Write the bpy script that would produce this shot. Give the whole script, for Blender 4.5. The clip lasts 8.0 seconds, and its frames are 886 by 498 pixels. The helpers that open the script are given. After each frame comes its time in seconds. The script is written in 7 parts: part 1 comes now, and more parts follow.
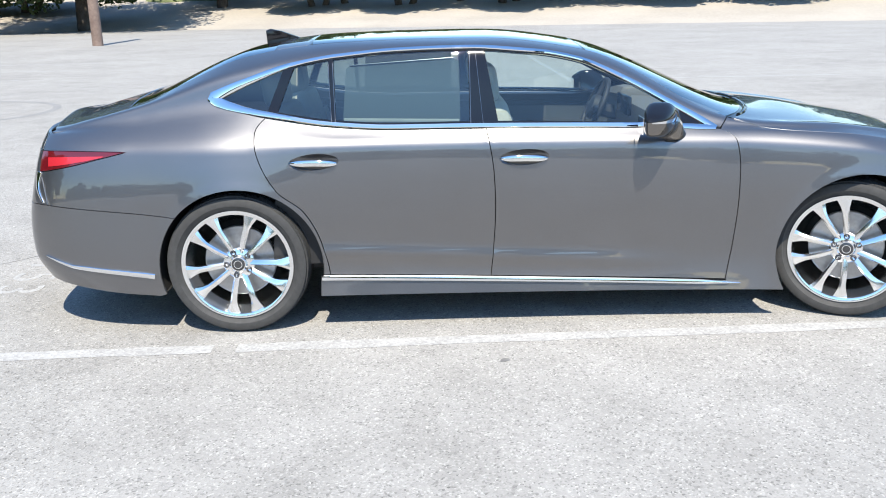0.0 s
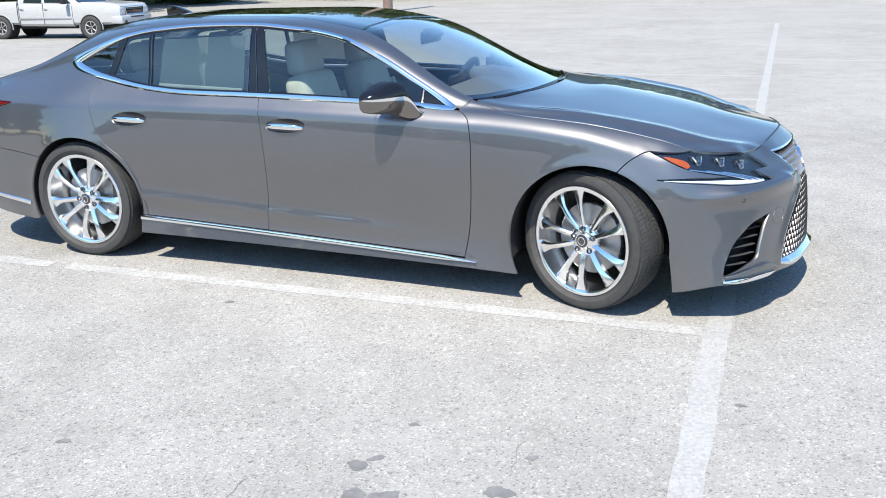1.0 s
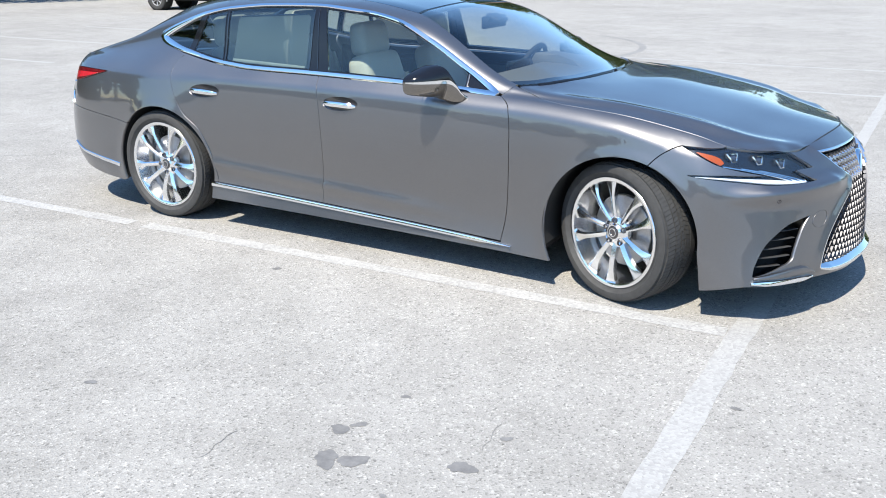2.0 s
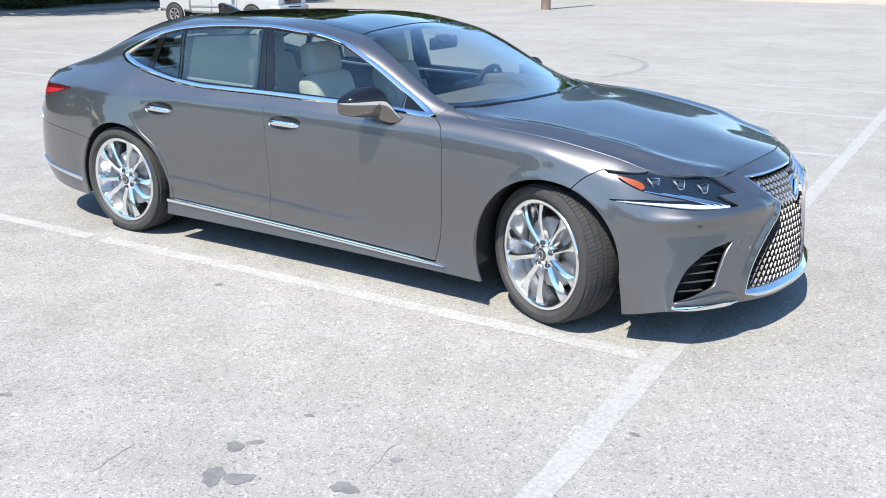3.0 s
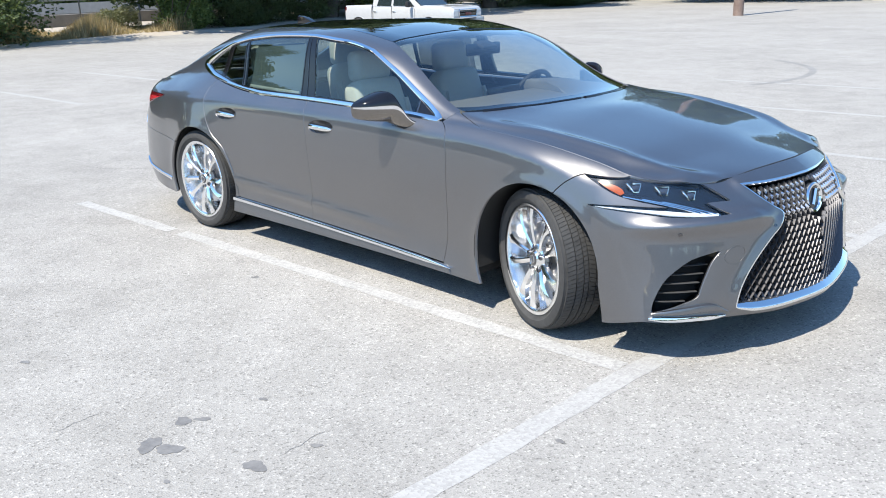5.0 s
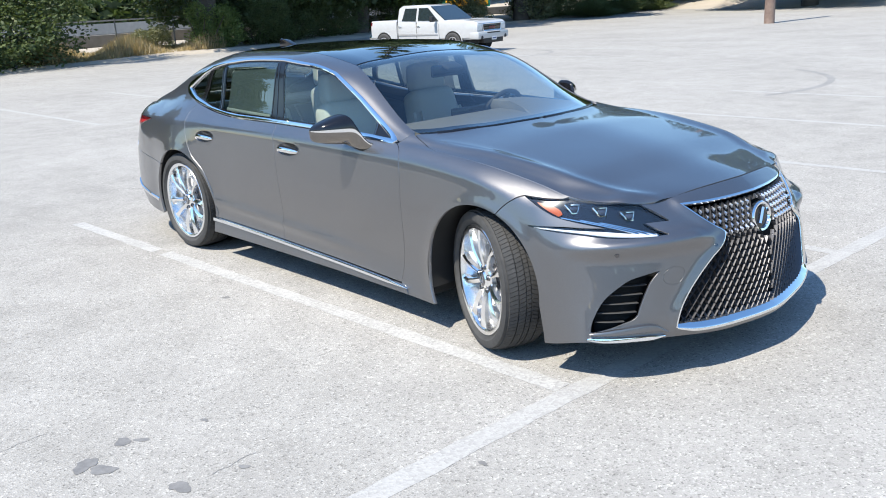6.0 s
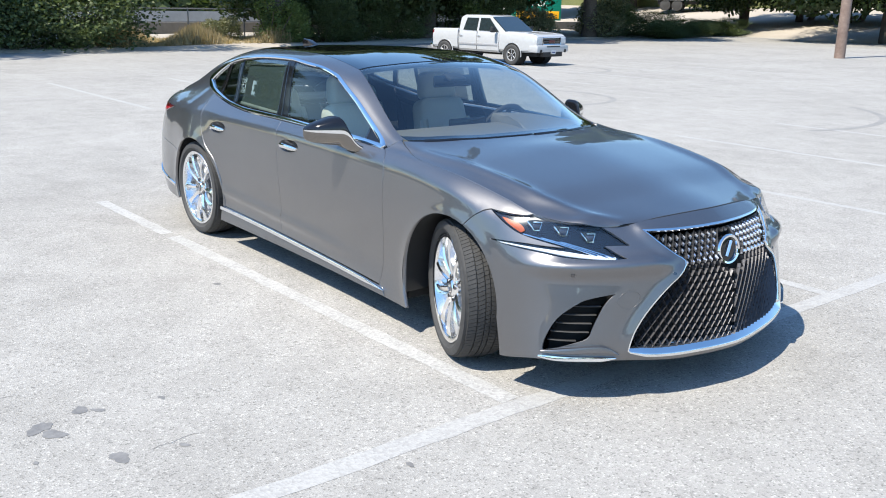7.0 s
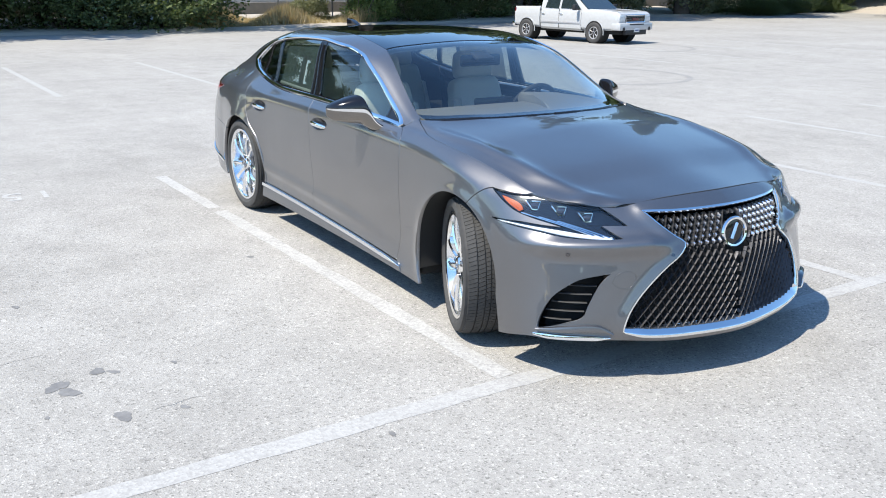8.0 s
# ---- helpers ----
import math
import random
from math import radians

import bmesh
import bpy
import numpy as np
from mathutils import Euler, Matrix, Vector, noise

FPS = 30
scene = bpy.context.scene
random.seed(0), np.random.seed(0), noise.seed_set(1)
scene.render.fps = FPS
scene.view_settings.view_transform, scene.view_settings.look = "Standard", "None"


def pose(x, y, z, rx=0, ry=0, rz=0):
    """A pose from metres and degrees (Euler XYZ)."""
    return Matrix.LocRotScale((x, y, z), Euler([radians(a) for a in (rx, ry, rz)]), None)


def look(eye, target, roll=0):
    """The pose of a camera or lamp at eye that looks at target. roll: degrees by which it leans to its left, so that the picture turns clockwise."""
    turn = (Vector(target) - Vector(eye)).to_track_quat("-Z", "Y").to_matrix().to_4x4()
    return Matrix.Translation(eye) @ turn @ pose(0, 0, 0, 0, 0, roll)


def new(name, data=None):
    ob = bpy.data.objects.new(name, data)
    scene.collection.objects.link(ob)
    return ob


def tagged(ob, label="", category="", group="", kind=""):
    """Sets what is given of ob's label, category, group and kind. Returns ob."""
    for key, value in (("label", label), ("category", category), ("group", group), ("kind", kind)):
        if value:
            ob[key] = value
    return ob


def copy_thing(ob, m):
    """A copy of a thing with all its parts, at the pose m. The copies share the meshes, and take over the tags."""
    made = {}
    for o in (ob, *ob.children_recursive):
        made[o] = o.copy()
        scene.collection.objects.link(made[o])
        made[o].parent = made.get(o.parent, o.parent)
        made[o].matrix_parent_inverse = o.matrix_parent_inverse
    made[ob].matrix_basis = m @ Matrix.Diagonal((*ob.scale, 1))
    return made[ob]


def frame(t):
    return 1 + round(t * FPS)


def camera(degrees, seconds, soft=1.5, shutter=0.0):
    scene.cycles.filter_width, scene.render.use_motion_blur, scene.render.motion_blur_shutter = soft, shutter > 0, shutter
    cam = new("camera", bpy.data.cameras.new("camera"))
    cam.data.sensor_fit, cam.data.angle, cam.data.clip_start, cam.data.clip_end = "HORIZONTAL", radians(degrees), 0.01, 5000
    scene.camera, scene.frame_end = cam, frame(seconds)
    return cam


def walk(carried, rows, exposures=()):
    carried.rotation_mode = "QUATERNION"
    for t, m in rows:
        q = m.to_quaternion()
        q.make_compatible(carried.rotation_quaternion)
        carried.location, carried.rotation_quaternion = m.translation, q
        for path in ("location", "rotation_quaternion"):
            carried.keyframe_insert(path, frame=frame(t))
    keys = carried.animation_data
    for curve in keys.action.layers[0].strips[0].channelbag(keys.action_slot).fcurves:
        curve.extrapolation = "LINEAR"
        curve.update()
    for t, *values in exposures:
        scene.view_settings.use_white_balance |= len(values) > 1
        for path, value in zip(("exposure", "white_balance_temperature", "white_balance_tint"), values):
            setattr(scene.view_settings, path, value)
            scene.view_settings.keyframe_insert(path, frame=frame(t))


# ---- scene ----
cam = camera(53.1, 8.0, soft=1.0)
PATH = [
    (0, (-0.586, -5.288, 1.663), (-0.562, -3.365, 1.114), -1.2),
    (0.2, (0.061, -5.433, 1.654), (-0.176, -3.53, 1.084), -4.1),
    (0.5, (1.028, -5.442, 1.682), (0.686, -3.541, 1.164), -2.9),
    (1, (2.412, -5.192, 1.685), (1.737, -3.407, 1.086), -1.1),
    (1.2, (2.536, -5.178, 1.696), (1.746, -3.441, 1.095), -0.4),
    (2.3, (3.092, -4.985, 1.724), (2.127, -3.356, 1.078), 0.4),
    (2.5, (3.178, -4.933, 1.737), (2.209, -3.309, 1.087), 1.3),
    (3, (3.372, -4.828, 1.752), (2.372, -3.205, 1.146), 0.2),
    (3.5, (3.618, -4.676, 1.749), (2.538, -3.103, 1.15), -1.0),
    (4, (3.816, -4.581, 1.738), (2.633, -3.082, 1.143), -0.4),
    (4.2, (3.923, -4.517, 1.711), (2.658, -3.087, 1.116), -1.1),
    (5.3, (4.35, -4.172, 1.728), (2.985, -2.828, 1.152), -1.4),
    (5.5, (4.417, -4.116, 1.743), (3.046, -2.776, 1.172), -1.0),
    (6, (4.6, -3.949, 1.76), (3.176, -2.656, 1.211), -2.9),
    (6.5, (4.764, -3.806, 1.783), (3.314, -2.537, 1.248), -1.6),
    (7, (4.955, -3.686, 1.776), (3.447, -2.484, 1.246), 1.1),
    (7.5, (5.138, -3.534, 1.749), (3.56, -2.439, 1.19), 1.0),
    (8, (5.269, -3.382, 1.792), (3.654, -2.353, 1.215), 0.5),
]
walk(cam, [(t, look(eye, target, roll)) for t, eye, target, roll in PATH])

# ==== place ====
# ---- light ----
world = bpy.data.worlds.new("sky")
scene.world = world
world.use_nodes = True
_n = world.node_tree.nodes
_sky = _n.new("ShaderNodeTexSky")
_sky.sky_type = "NISHITA"
_sky.sun_disc = False
_sky.sun_elevation = radians(57)
_sky.sun_rotation = radians(178)
_sky.dust_density = 0.12
_sky.air_density = 1.25
_sky.ozone_density = 4.0
_n["Background"].inputs["Strength"].default_value = 0.15
_deep = _n.new("ShaderNodeHueSaturation")
_deep.inputs["Saturation"].default_value = 1.12
world.node_tree.links.new(_sky.outputs[0], _deep.inputs["Color"])
world.node_tree.links.new(_deep.outputs[0], _n["Background"].inputs["Color"])
_sun = bpy.data.lights.new("sun", "SUN")
_sun.energy, _sun.angle, _sun.color = 4.55, radians(0.53), (1.0, 0.93, 0.80)
sun = new("sun", _sun)
sun.matrix_world = look((0, 0, 20), (-0.4, 20 * 0.62, 0))
scene.view_settings.exposure = 0.75

# ---- materials ----
def material(name):
    m = bpy.data.materials.new(name)
    m.use_nodes = True
    return m, m.node_tree.nodes, m.node_tree.links, m.node_tree.nodes["Principled BSDF"]


def setp(p, **kw):
    for k, v in kw.items():
        name = k.replace("_", " ")
        p.inputs[name].default_value = (*v, 1) if isinstance(v, tuple) and len(v) == 3 else v


def ramp(n, l, source, stops):
    r = n.new("ShaderNodeValToRGB")
    e = r.color_ramp.elements
    while len(e) < len(stops):
        e.new(0.5)
    for el, (at, c) in zip(e, stops):
        el.position, el.color = at, (*c, 1) if isinstance(c, tuple) else (c, c, c, 1)
    l.new(source, r.inputs[0])
    return r.outputs[0]


def tex(n, l, kind, scale, vec=None, **kw):
    t = n.new("ShaderNodeTex" + kind)
    t.inputs["Scale"].default_value = scale
    for k, v in kw.items():
        if k in t.inputs:
            t.inputs[k].default_value = v
    if vec is not None:
        l.new(vec, t.inputs["Vector"])
    return t


def coords(n, out="Object"):
    return n.new("ShaderNodeTexCoord").outputs[out]


def place_of(n):
    return n.new("ShaderNodeNewGeometry").outputs["Position"]


def bump(n, l, p, height, strength=0.3, distance=0.01):
    b = n.new("ShaderNodeBump")
    b.inputs["Strength"].default_value, b.inputs["Distance"].default_value = strength, distance
    l.new(height, b.inputs["Height"])
    l.new(b.outputs[0], p.inputs["Normal"])


def mix(n, l, fac, a, b, mode="MIX"):
    m = n.new("ShaderNodeMix")
    m.data_type, m.blend_type = "RGBA", mode
    for key, v in ((0, fac), (6, a), (7, b)):
        if hasattr(v, "links"):
            l.new(v, m.inputs[key])
        elif isinstance(v, tuple):
            m.inputs[key].default_value = (*v, 1)
        else:
            m.inputs[key].default_value = v
    return m.outputs[2]


def grained(name, a, b, scale=20.0, rough=0.6, bumpiness=0.2, distance=0.005, metallic=0.0, big=1.5):
    """A surface that varies between two colours at two scales."""
    m, n, l, p = material(name)
    c = coords(n)
    fine = tex(n, l, "Noise", scale, c, Detail=6.0, Roughness=0.65)
    wide = tex(n, l, "Noise", big, c, Detail=3.0)
    both = mix(n, l, 0.5, fine.outputs[0], wide.outputs[0])
    l.new(ramp(n, l, both, [(0.35, a), (0.65, b)]), p.inputs["Base Color"])
    setp(p, Roughness=rough, Metallic=metallic)
    if bumpiness:
        bump(n, l, p, fine.outputs[0], bumpiness, distance)
    return m


def plain(name, colour, rough=0.5, metallic=0.0, spread=0.12, **kw):
    """Near-plain paint, rubber or trim with faint dust and wear."""
    m, n, l, p = material(name)
    t = tex(n, l, "Noise", 9.0, coords(n), Detail=5.0)
    lo, hi = (tuple(min(1, c * k) for c in colour) for k in (1 - spread, 1 + spread))
    l.new(ramp(n, l, t.outputs[0], [(0.3, lo), (0.7, hi)]), p.inputs["Base Color"])
    r = n.new("ShaderNodeMapRange")
    r.inputs["To Min"].default_value, r.inputs["To Max"].default_value = rough * 0.85, min(1, rough * 1.15)
    l.new(t.outputs[0], r.inputs["Value"])
    l.new(r.outputs[0], p.inputs["Roughness"])
    setp(p, Metallic=metallic, **kw)
    return m


def glass_mat(name, tint, gloss=1.0, rough=0.0):
    """A clear pane whose mirror share grows towards grazing views, alike from both sides."""
    m, n, l, p = material(name)
    n.remove(p)
    clear, shine, both, edge = (n.new("ShaderNode" + k) for k in ("BsdfTransparent", "BsdfGlossy", "MixShader", "LayerWeight"))
    clear.inputs[0].default_value = (*tint, 1)
    shine.inputs["Roughness"].default_value = rough
    edge.inputs["Blend"].default_value = 0.5
    last = edge.outputs["Facing"]
    for operation, value in (("POWER", 5.0), ("MULTIPLY_ADD", 0.96), ("MULTIPLY", gloss), ("MINIMUM", 1.0)):
        k = n.new("ShaderNodeMath")
        k.operation = operation
        k.inputs[1].default_value = value
        if operation == "MULTIPLY_ADD":
            k.inputs[2].default_value = 0.04
        l.new(last, k.inputs[0])
        last = k.outputs[0]
    l.new(last, both.inputs[0])
    l.new(clear.outputs[0], both.inputs[1])
    l.new(shine.outputs[0], both.inputs[2])
    l.new(both.outputs[0], n["Material Output"].inputs["Surface"])
    return m


def paint_mat(name, colour, metallic=0.90, rough=0.41):
    m, n, l, p = material(name)
    c = coords(n)
    flake = tex(n, l, "Voronoi", 900.0, c)
    dust = tex(n, l, "Noise", 2.2, c, Detail=6.0)
    lo, hi = tuple(x * 0.9 for x in colour), tuple(x * 1.1 for x in colour)
    l.new(ramp(n, l, flake.outputs["Color"], [(0.2, lo), (0.8, hi)]), p.inputs["Base Color"])
    l.new(ramp(n, l, dust.outputs[0], [(0.3, rough * 0.9), (0.75, rough * 1.12)]), p.inputs["Roughness"])
    setp(p, Metallic=metallic, Coat_Weight=1.0, Coat_Roughness=0.025, Coat_IOR=1.64)
    return m


PAINT = paint_mat("warm_grey_metallic_paint", (0.166, 0.164, 0.169))
BLACK = plain("gloss_black_trim", (0.008, 0.008, 0.010), 0.10, spread=0.1)
DARK = plain("dark_plastic", (0.018, 0.018, 0.019), 0.6)
LINER = plain("wheel_arch_felt", (0.012, 0.012, 0.012), 0.95)
CHROME = plain("chrome", (0.86, 0.87, 0.88), 0.05, 1.0, 0.02)
RIMCHROME = plain("polished_alloy", (0.90, 0.905, 0.91), 0.17, 1.0, 0.03)
SATIN = plain("dark_satin_metal", (0.16, 0.16, 0.17), 0.25, 1.0, 0.1)
STEEL = grained("brake_steel", (0.25, 0.25, 0.25), (0.4, 0.4, 0.4), 60, 0.35, 0.1, metallic=1.0)
GLASS = glass_mat("tinted_glass", (0.50, 0.585, 0.57), 3.2)
CLEARGLASS = glass_mat("pale_green_glass", (0.80, 0.88, 0.86), 2.2)
SHIELD = glass_mat("windshield_glass", (0.76, 0.82, 0.82), 2.4)
ROOFGLASS = plain("dark_roof_glass", (0.006, 0.007, 0.01), 0.02, spread=0.05, Coat_Weight=1.0)
LENS = glass_mat("clear_lens", (0.86, 0.89, 0.91), 1.0)
CREAM = grained("cream_leather", (0.46, 0.43, 0.37), (0.56, 0.53, 0.46), 90, 0.5, 0.15, 0.002)
CABIN = plain("black_cabin_trim", (0.025, 0.025, 0.027), 0.6)
GREYDASH = grained("grey_brown_dash", (0.15, 0.142, 0.13), (0.20, 0.19, 0.175), 120, 0.6, 0.2, 0.002)
DOORTRIM = grained("grey_door_leather", (0.06, 0.065, 0.065), (0.10, 0.105, 0.105), 90, 0.55, 0.15, 0.002)
HEADLINER = plain("pale_headliner", (0.55, 0.53, 0.49), 0.95)
DISC = grained("worn_disc_steel", (0.34, 0.34, 0.345), (0.46, 0.46, 0.465), 60, 0.4, 0.1, metallic=1.0)
CAPGREY = plain("dark_cap_lacquer", (0.03, 0.03, 0.033), 0.2, Coat_Weight=1.0)
RED = plain("red_lens", (0.115, 0.006, 0.010), 0.10, Coat_Weight=1.0)
AMBER = plain("amber_reflector", (0.44, 0.075, 0.008), 0.3)
RUBBER = grained("tyre_rubber", (0.034, 0.0335, 0.033), (0.060, 0.059, 0.058), 30, 0.75, 0.15, 0.003)
MIRRORGLASS = plain("mirror_glass", (0.9, 0.9, 0.9), 0.01, 1.0, 0.0)
WHITEGEL = plain("white_light_guide", (0.8, 0.82, 0.85), 0.25)

MIRRORBELLY = plain("bright_grey_shell", (0.24, 0.226, 0.213), 0.12, 1.0, 0.04)

GREYSLAT = plain("grey_slat_plastic", (0.045, 0.045, 0.045), 0.5)
LENSBALL = plain("dark_projector_lens", (0.05, 0.06, 0.09), 0.03, 0.0, 0.05, Coat_Weight=1.0)

# ---- building tools ----
from mathutils import geometry


def akima(knots, pts, q):
    """Smooth curve through pts (n, ..., 3) at knots, evaluated at q, one value per point."""
    k = np.asarray(knots, float)
    p = np.asarray(pts, float)
    h = np.diff(k)
    shape = (-1,) + (1,) * (p.ndim - 1)
    d = np.diff(p, axis=0) / h.reshape(shape)
    d = np.concatenate([[3 * d[0] - 2 * d[1], 2 * d[0] - d[1]], d, [2 * d[-1] - d[-2], 3 * d[-1] - 2 * d[-2]]])
    w1 = np.abs(d[3:] - d[2:-1]) + np.abs(d[3:] + d[2:-1]) / 2 + 1e-9
    w2 = np.abs(d[1:-2] - d[:-3]) + np.abs(d[1:-2] + d[:-3]) / 2 + 1e-9
    s = (w1 * d[1:-2] + w2 * d[2:-1]) / (w1 + w2)
    q = np.asarray(q, float)
    i = np.clip(np.searchsorted(k, q, side="right") - 1, 0, len(k) - 2)
    t = ((q - k[i]) / h[i])
    if p.ndim == 2:
        p0, p1, s0, s1 = p[i], p[i + 1], s[i], s[i + 1]
        t, hh = t[:, None], h[i][:, None]
    else:
        j = np.arange(len(q))
        p0, p1, s0, s1 = p[i, j], p[i + 1, j], s[i, j], s[i + 1, j]
        t, hh = t[:, None], h[i][:, None]
    t2, t3 = t * t, t * t * t
    return (2 * t3 - 3 * t2 + 1) * p0 + (t3 - 2 * t2 + t) * hh * s0 + (3 * t2 - 2 * t3) * p1 + (t3 - t2) * hh * s1


def smooth(pts, step=0.02):
    """A smooth line through pts, sampled about every step."""
    p = np.asarray(pts, float)
    if len(p) == 2:
        n = max(2, int(np.linalg.norm(p[1] - p[0]) / step) + 1)
        return p[0] + (p[1] - p[0]) * np.linspace(0, 1, n)[:, None]
    k = np.r_[0, np.cumsum(np.maximum(np.linalg.norm(np.diff(p, axis=0), axis=1), 1e-6))]
    return akima(k, p, np.linspace(0, k[-1], max(3, int(k[-1] / step) + 1)))


def arc(cx, cz, r, a0, a1, n=40):
    a = np.radians(np.linspace(a0, a1, n))
    return np.c_[cx + r * np.cos(a), cz + r * np.sin(a)]


def joined(*lines):
    """One closed outline out of lines laid end to end; near-equal neighbours are merged."""
    p = np.concatenate([np.asarray(x, float) for x in lines])
    keep = np.r_[True, np.linalg.norm(np.diff(p, axis=0), axis=1) > 2e-3]
    p = p[keep]
    return p[:-1] if np.linalg.norm(p[0] - p[-1]) < 2e-3 else p


def mesh_object(name, verts, faces, mat, parent=None, label="", smooth_on=True, normals=None):
    me = bpy.data.meshes.new(name)
    me.from_pydata([tuple(map(float, v)) for v in verts], [], [tuple(int(i) for i in f) for f in faces])
    me.materials.append(mat)
    if smooth_on:
        me.shade_smooth()
    if normals is not None:
        me.normals_split_custom_set_from_vertices([tuple(map(float, v)) for v in normals])
    ob = new(name, me)
    if parent is not None:
        ob.parent = parent
    if label:
        tagged(ob, label)
    return ob


def part(name, bm, mat, parent=None, label="", smooth_angle=35):
    """Links a bmesh as one mesh object under a thing or a part."""
    me = bpy.data.meshes.new(name)
    bmesh.ops.recalc_face_normals(bm, faces=bm.faces)
    bm.to_mesh(me)
    bm.free()
    me.materials.append(mat)
    if smooth_angle:
        me.shade_smooth()
        me.set_sharp_from_angle(angle=radians(smooth_angle))
    ob = new(name, me)
    if parent is not None:
        ob.parent = parent
    if label:
        tagged(ob, label)
    return ob


def box(bm, lo, hi, bevel=0.0, segments=2, m=None):
    c = [(a + b) / 2 for a, b in zip(lo, hi)]
    s = [b - a for a, b in zip(lo, hi)]
    made = bmesh.ops.create_cube(bm, size=1, matrix=(m or Matrix()) @ Matrix.LocRotScale(c, None, s))["verts"]
    if bevel:
        edges = list({e for v in made for e in v.link_edges})
        bmesh.ops.bevel(bm, geom=edges, offset=bevel, segments=segments, profile=0.5, affect="EDGES")
    return bm


def tube(bm, pts, radius, sides=8, closed=False, flat=1.0):
    """A round bar along pts; radius may be one value per point."""
    p = [Vector([float(c) for c in v]) for v in pts]
    n = len(p)
    r = [radius] * n if isinstance(radius, (int, float)) else [float(q) for q in radius]
    rings = []
    up = Vector((0, 0, 1))
    for i in range(n):
        a, b = (p[i - 1] if (i or closed) else p[i]), (p[(i + 1) % n] if (i < n - 1 or closed) else p[i])
        d = (b - a).normalized()
        side = d.cross(up if abs(d.z) < 0.95 else Vector((1, 0, 0))).normalized()
        top = side.cross(d)
        rings.append([bm.verts.new(p[i] + r[i] * (math.cos(t) * side + flat * math.sin(t) * top)) for t in (2 * math.pi * k / sides for k in range(sides))])
    for i in range(n if closed else n - 1):
        a, b = rings[i], rings[(i + 1) % n]
        for k in range(sides):
            bm.faces.new((a[k], a[(k + 1) % sides], b[(k + 1) % sides], b[k]))
    if not closed:
        bm.faces.new(rings[0][::-1]), bm.faces.new(rings[-1])
    return bm


def lathe(bm, profile, sides=64, axis="y", arcdeg=360):
    """Spins (radius, along) pairs round an axis through the origin."""
    full = arcdeg == 360
    rings = []
    for k in range(sides if full else sides + 1):
        t = radians(arcdeg) * k / sides
        c, s = math.cos(t), math.sin(t)
        rings.append([bm.verts.new((r * c, a, r * s) if axis == "y" else (r * c, r * s, a)) for r, a in profile])
    for k in range(len(rings) if full else len(rings) - 1):
        a, b = rings[k], rings[(k + 1) % len(rings)]
        for i in range(len(profile) - 1):
            bm.faces.new((a[i], a[i + 1], b[i + 1], b[i]))
    return bm


def prism(bm, outline, y0, y1, bevel=0.0):
    """A flat shape in x and z, thickened from y0 to y1."""
    a = [bm.verts.new((x, y0, z)) for x, z in outline]
    b = [bm.verts.new((x, y1, z)) for x, z in outline]
    n = len(a)
    fs = [bm.faces.new(a), bm.faces.new(b[::-1])]
    for i in range(n):
        fs.append(bm.faces.new((a[i], b[i], b[(i + 1) % n], a[(i + 1) % n])))
    if bevel:
        edges = list({e for f in fs[:2] for e in f.edges})
        bmesh.ops.bevel(bm, geom=edges, offset=bevel, segments=2, profile=0.5, affect="EDGES")
    return bm


def inside(poly, pts):
    """Whether each of pts lies in the closed polygon."""
    x, y = pts[:, 0], pts[:, 1]
    hit = np.zeros(len(pts), bool)
    a, b = poly, np.roll(poly, -1, axis=0)
    for (x0, y0), (x1, y1) in zip(a, b):
        cross = (y0 > y) != (y1 > y)
        with np.errstate(divide="ignore", invalid="ignore"):
            hit ^= cross & (x < (x1 - x0) * (y - y0) / (y1 - y0 + 1e-15) + x0)
    return hit


def away(poly, pts):
    """Distance of each of pts from the outline of the polygon."""
    best = np.full(len(pts), 1e9)
    for a, b in zip(poly, np.roll(poly, -1, axis=0)):
        d = b - a
        t = np.clip(((pts - a) @ d) / (d @ d + 1e-15), 0, 1)
        best = np.minimum(best, np.linalg.norm(pts - a - t[:, None] * d, axis=1))
    return best


def area(poly):
    x, y = poly.T
    return 0.5 * np.sum(x * np.roll(y, -1) - np.roll(x, -1) * y)


def shrink(poly, d):
    """The outline moved inwards by d."""
    p = poly if area(poly) > 0 else poly[::-1]
    e = np.roll(p, -1, axis=0) - p
    nrm = np.c_[-e[:, 1], e[:, 0]] / (np.linalg.norm(e, axis=1, keepdims=True) + 1e-12)
    m = nrm + np.roll(nrm, 1, axis=0)
    m /= np.maximum((m * m).sum(1, keepdims=True) / 2, 0.4)
    return p + d * m


def flipped(bm):
    bmesh.ops.transform(bm, matrix=Matrix.Diagonal((1, -1, 1, 1)), verts=bm.verts)
    return bm

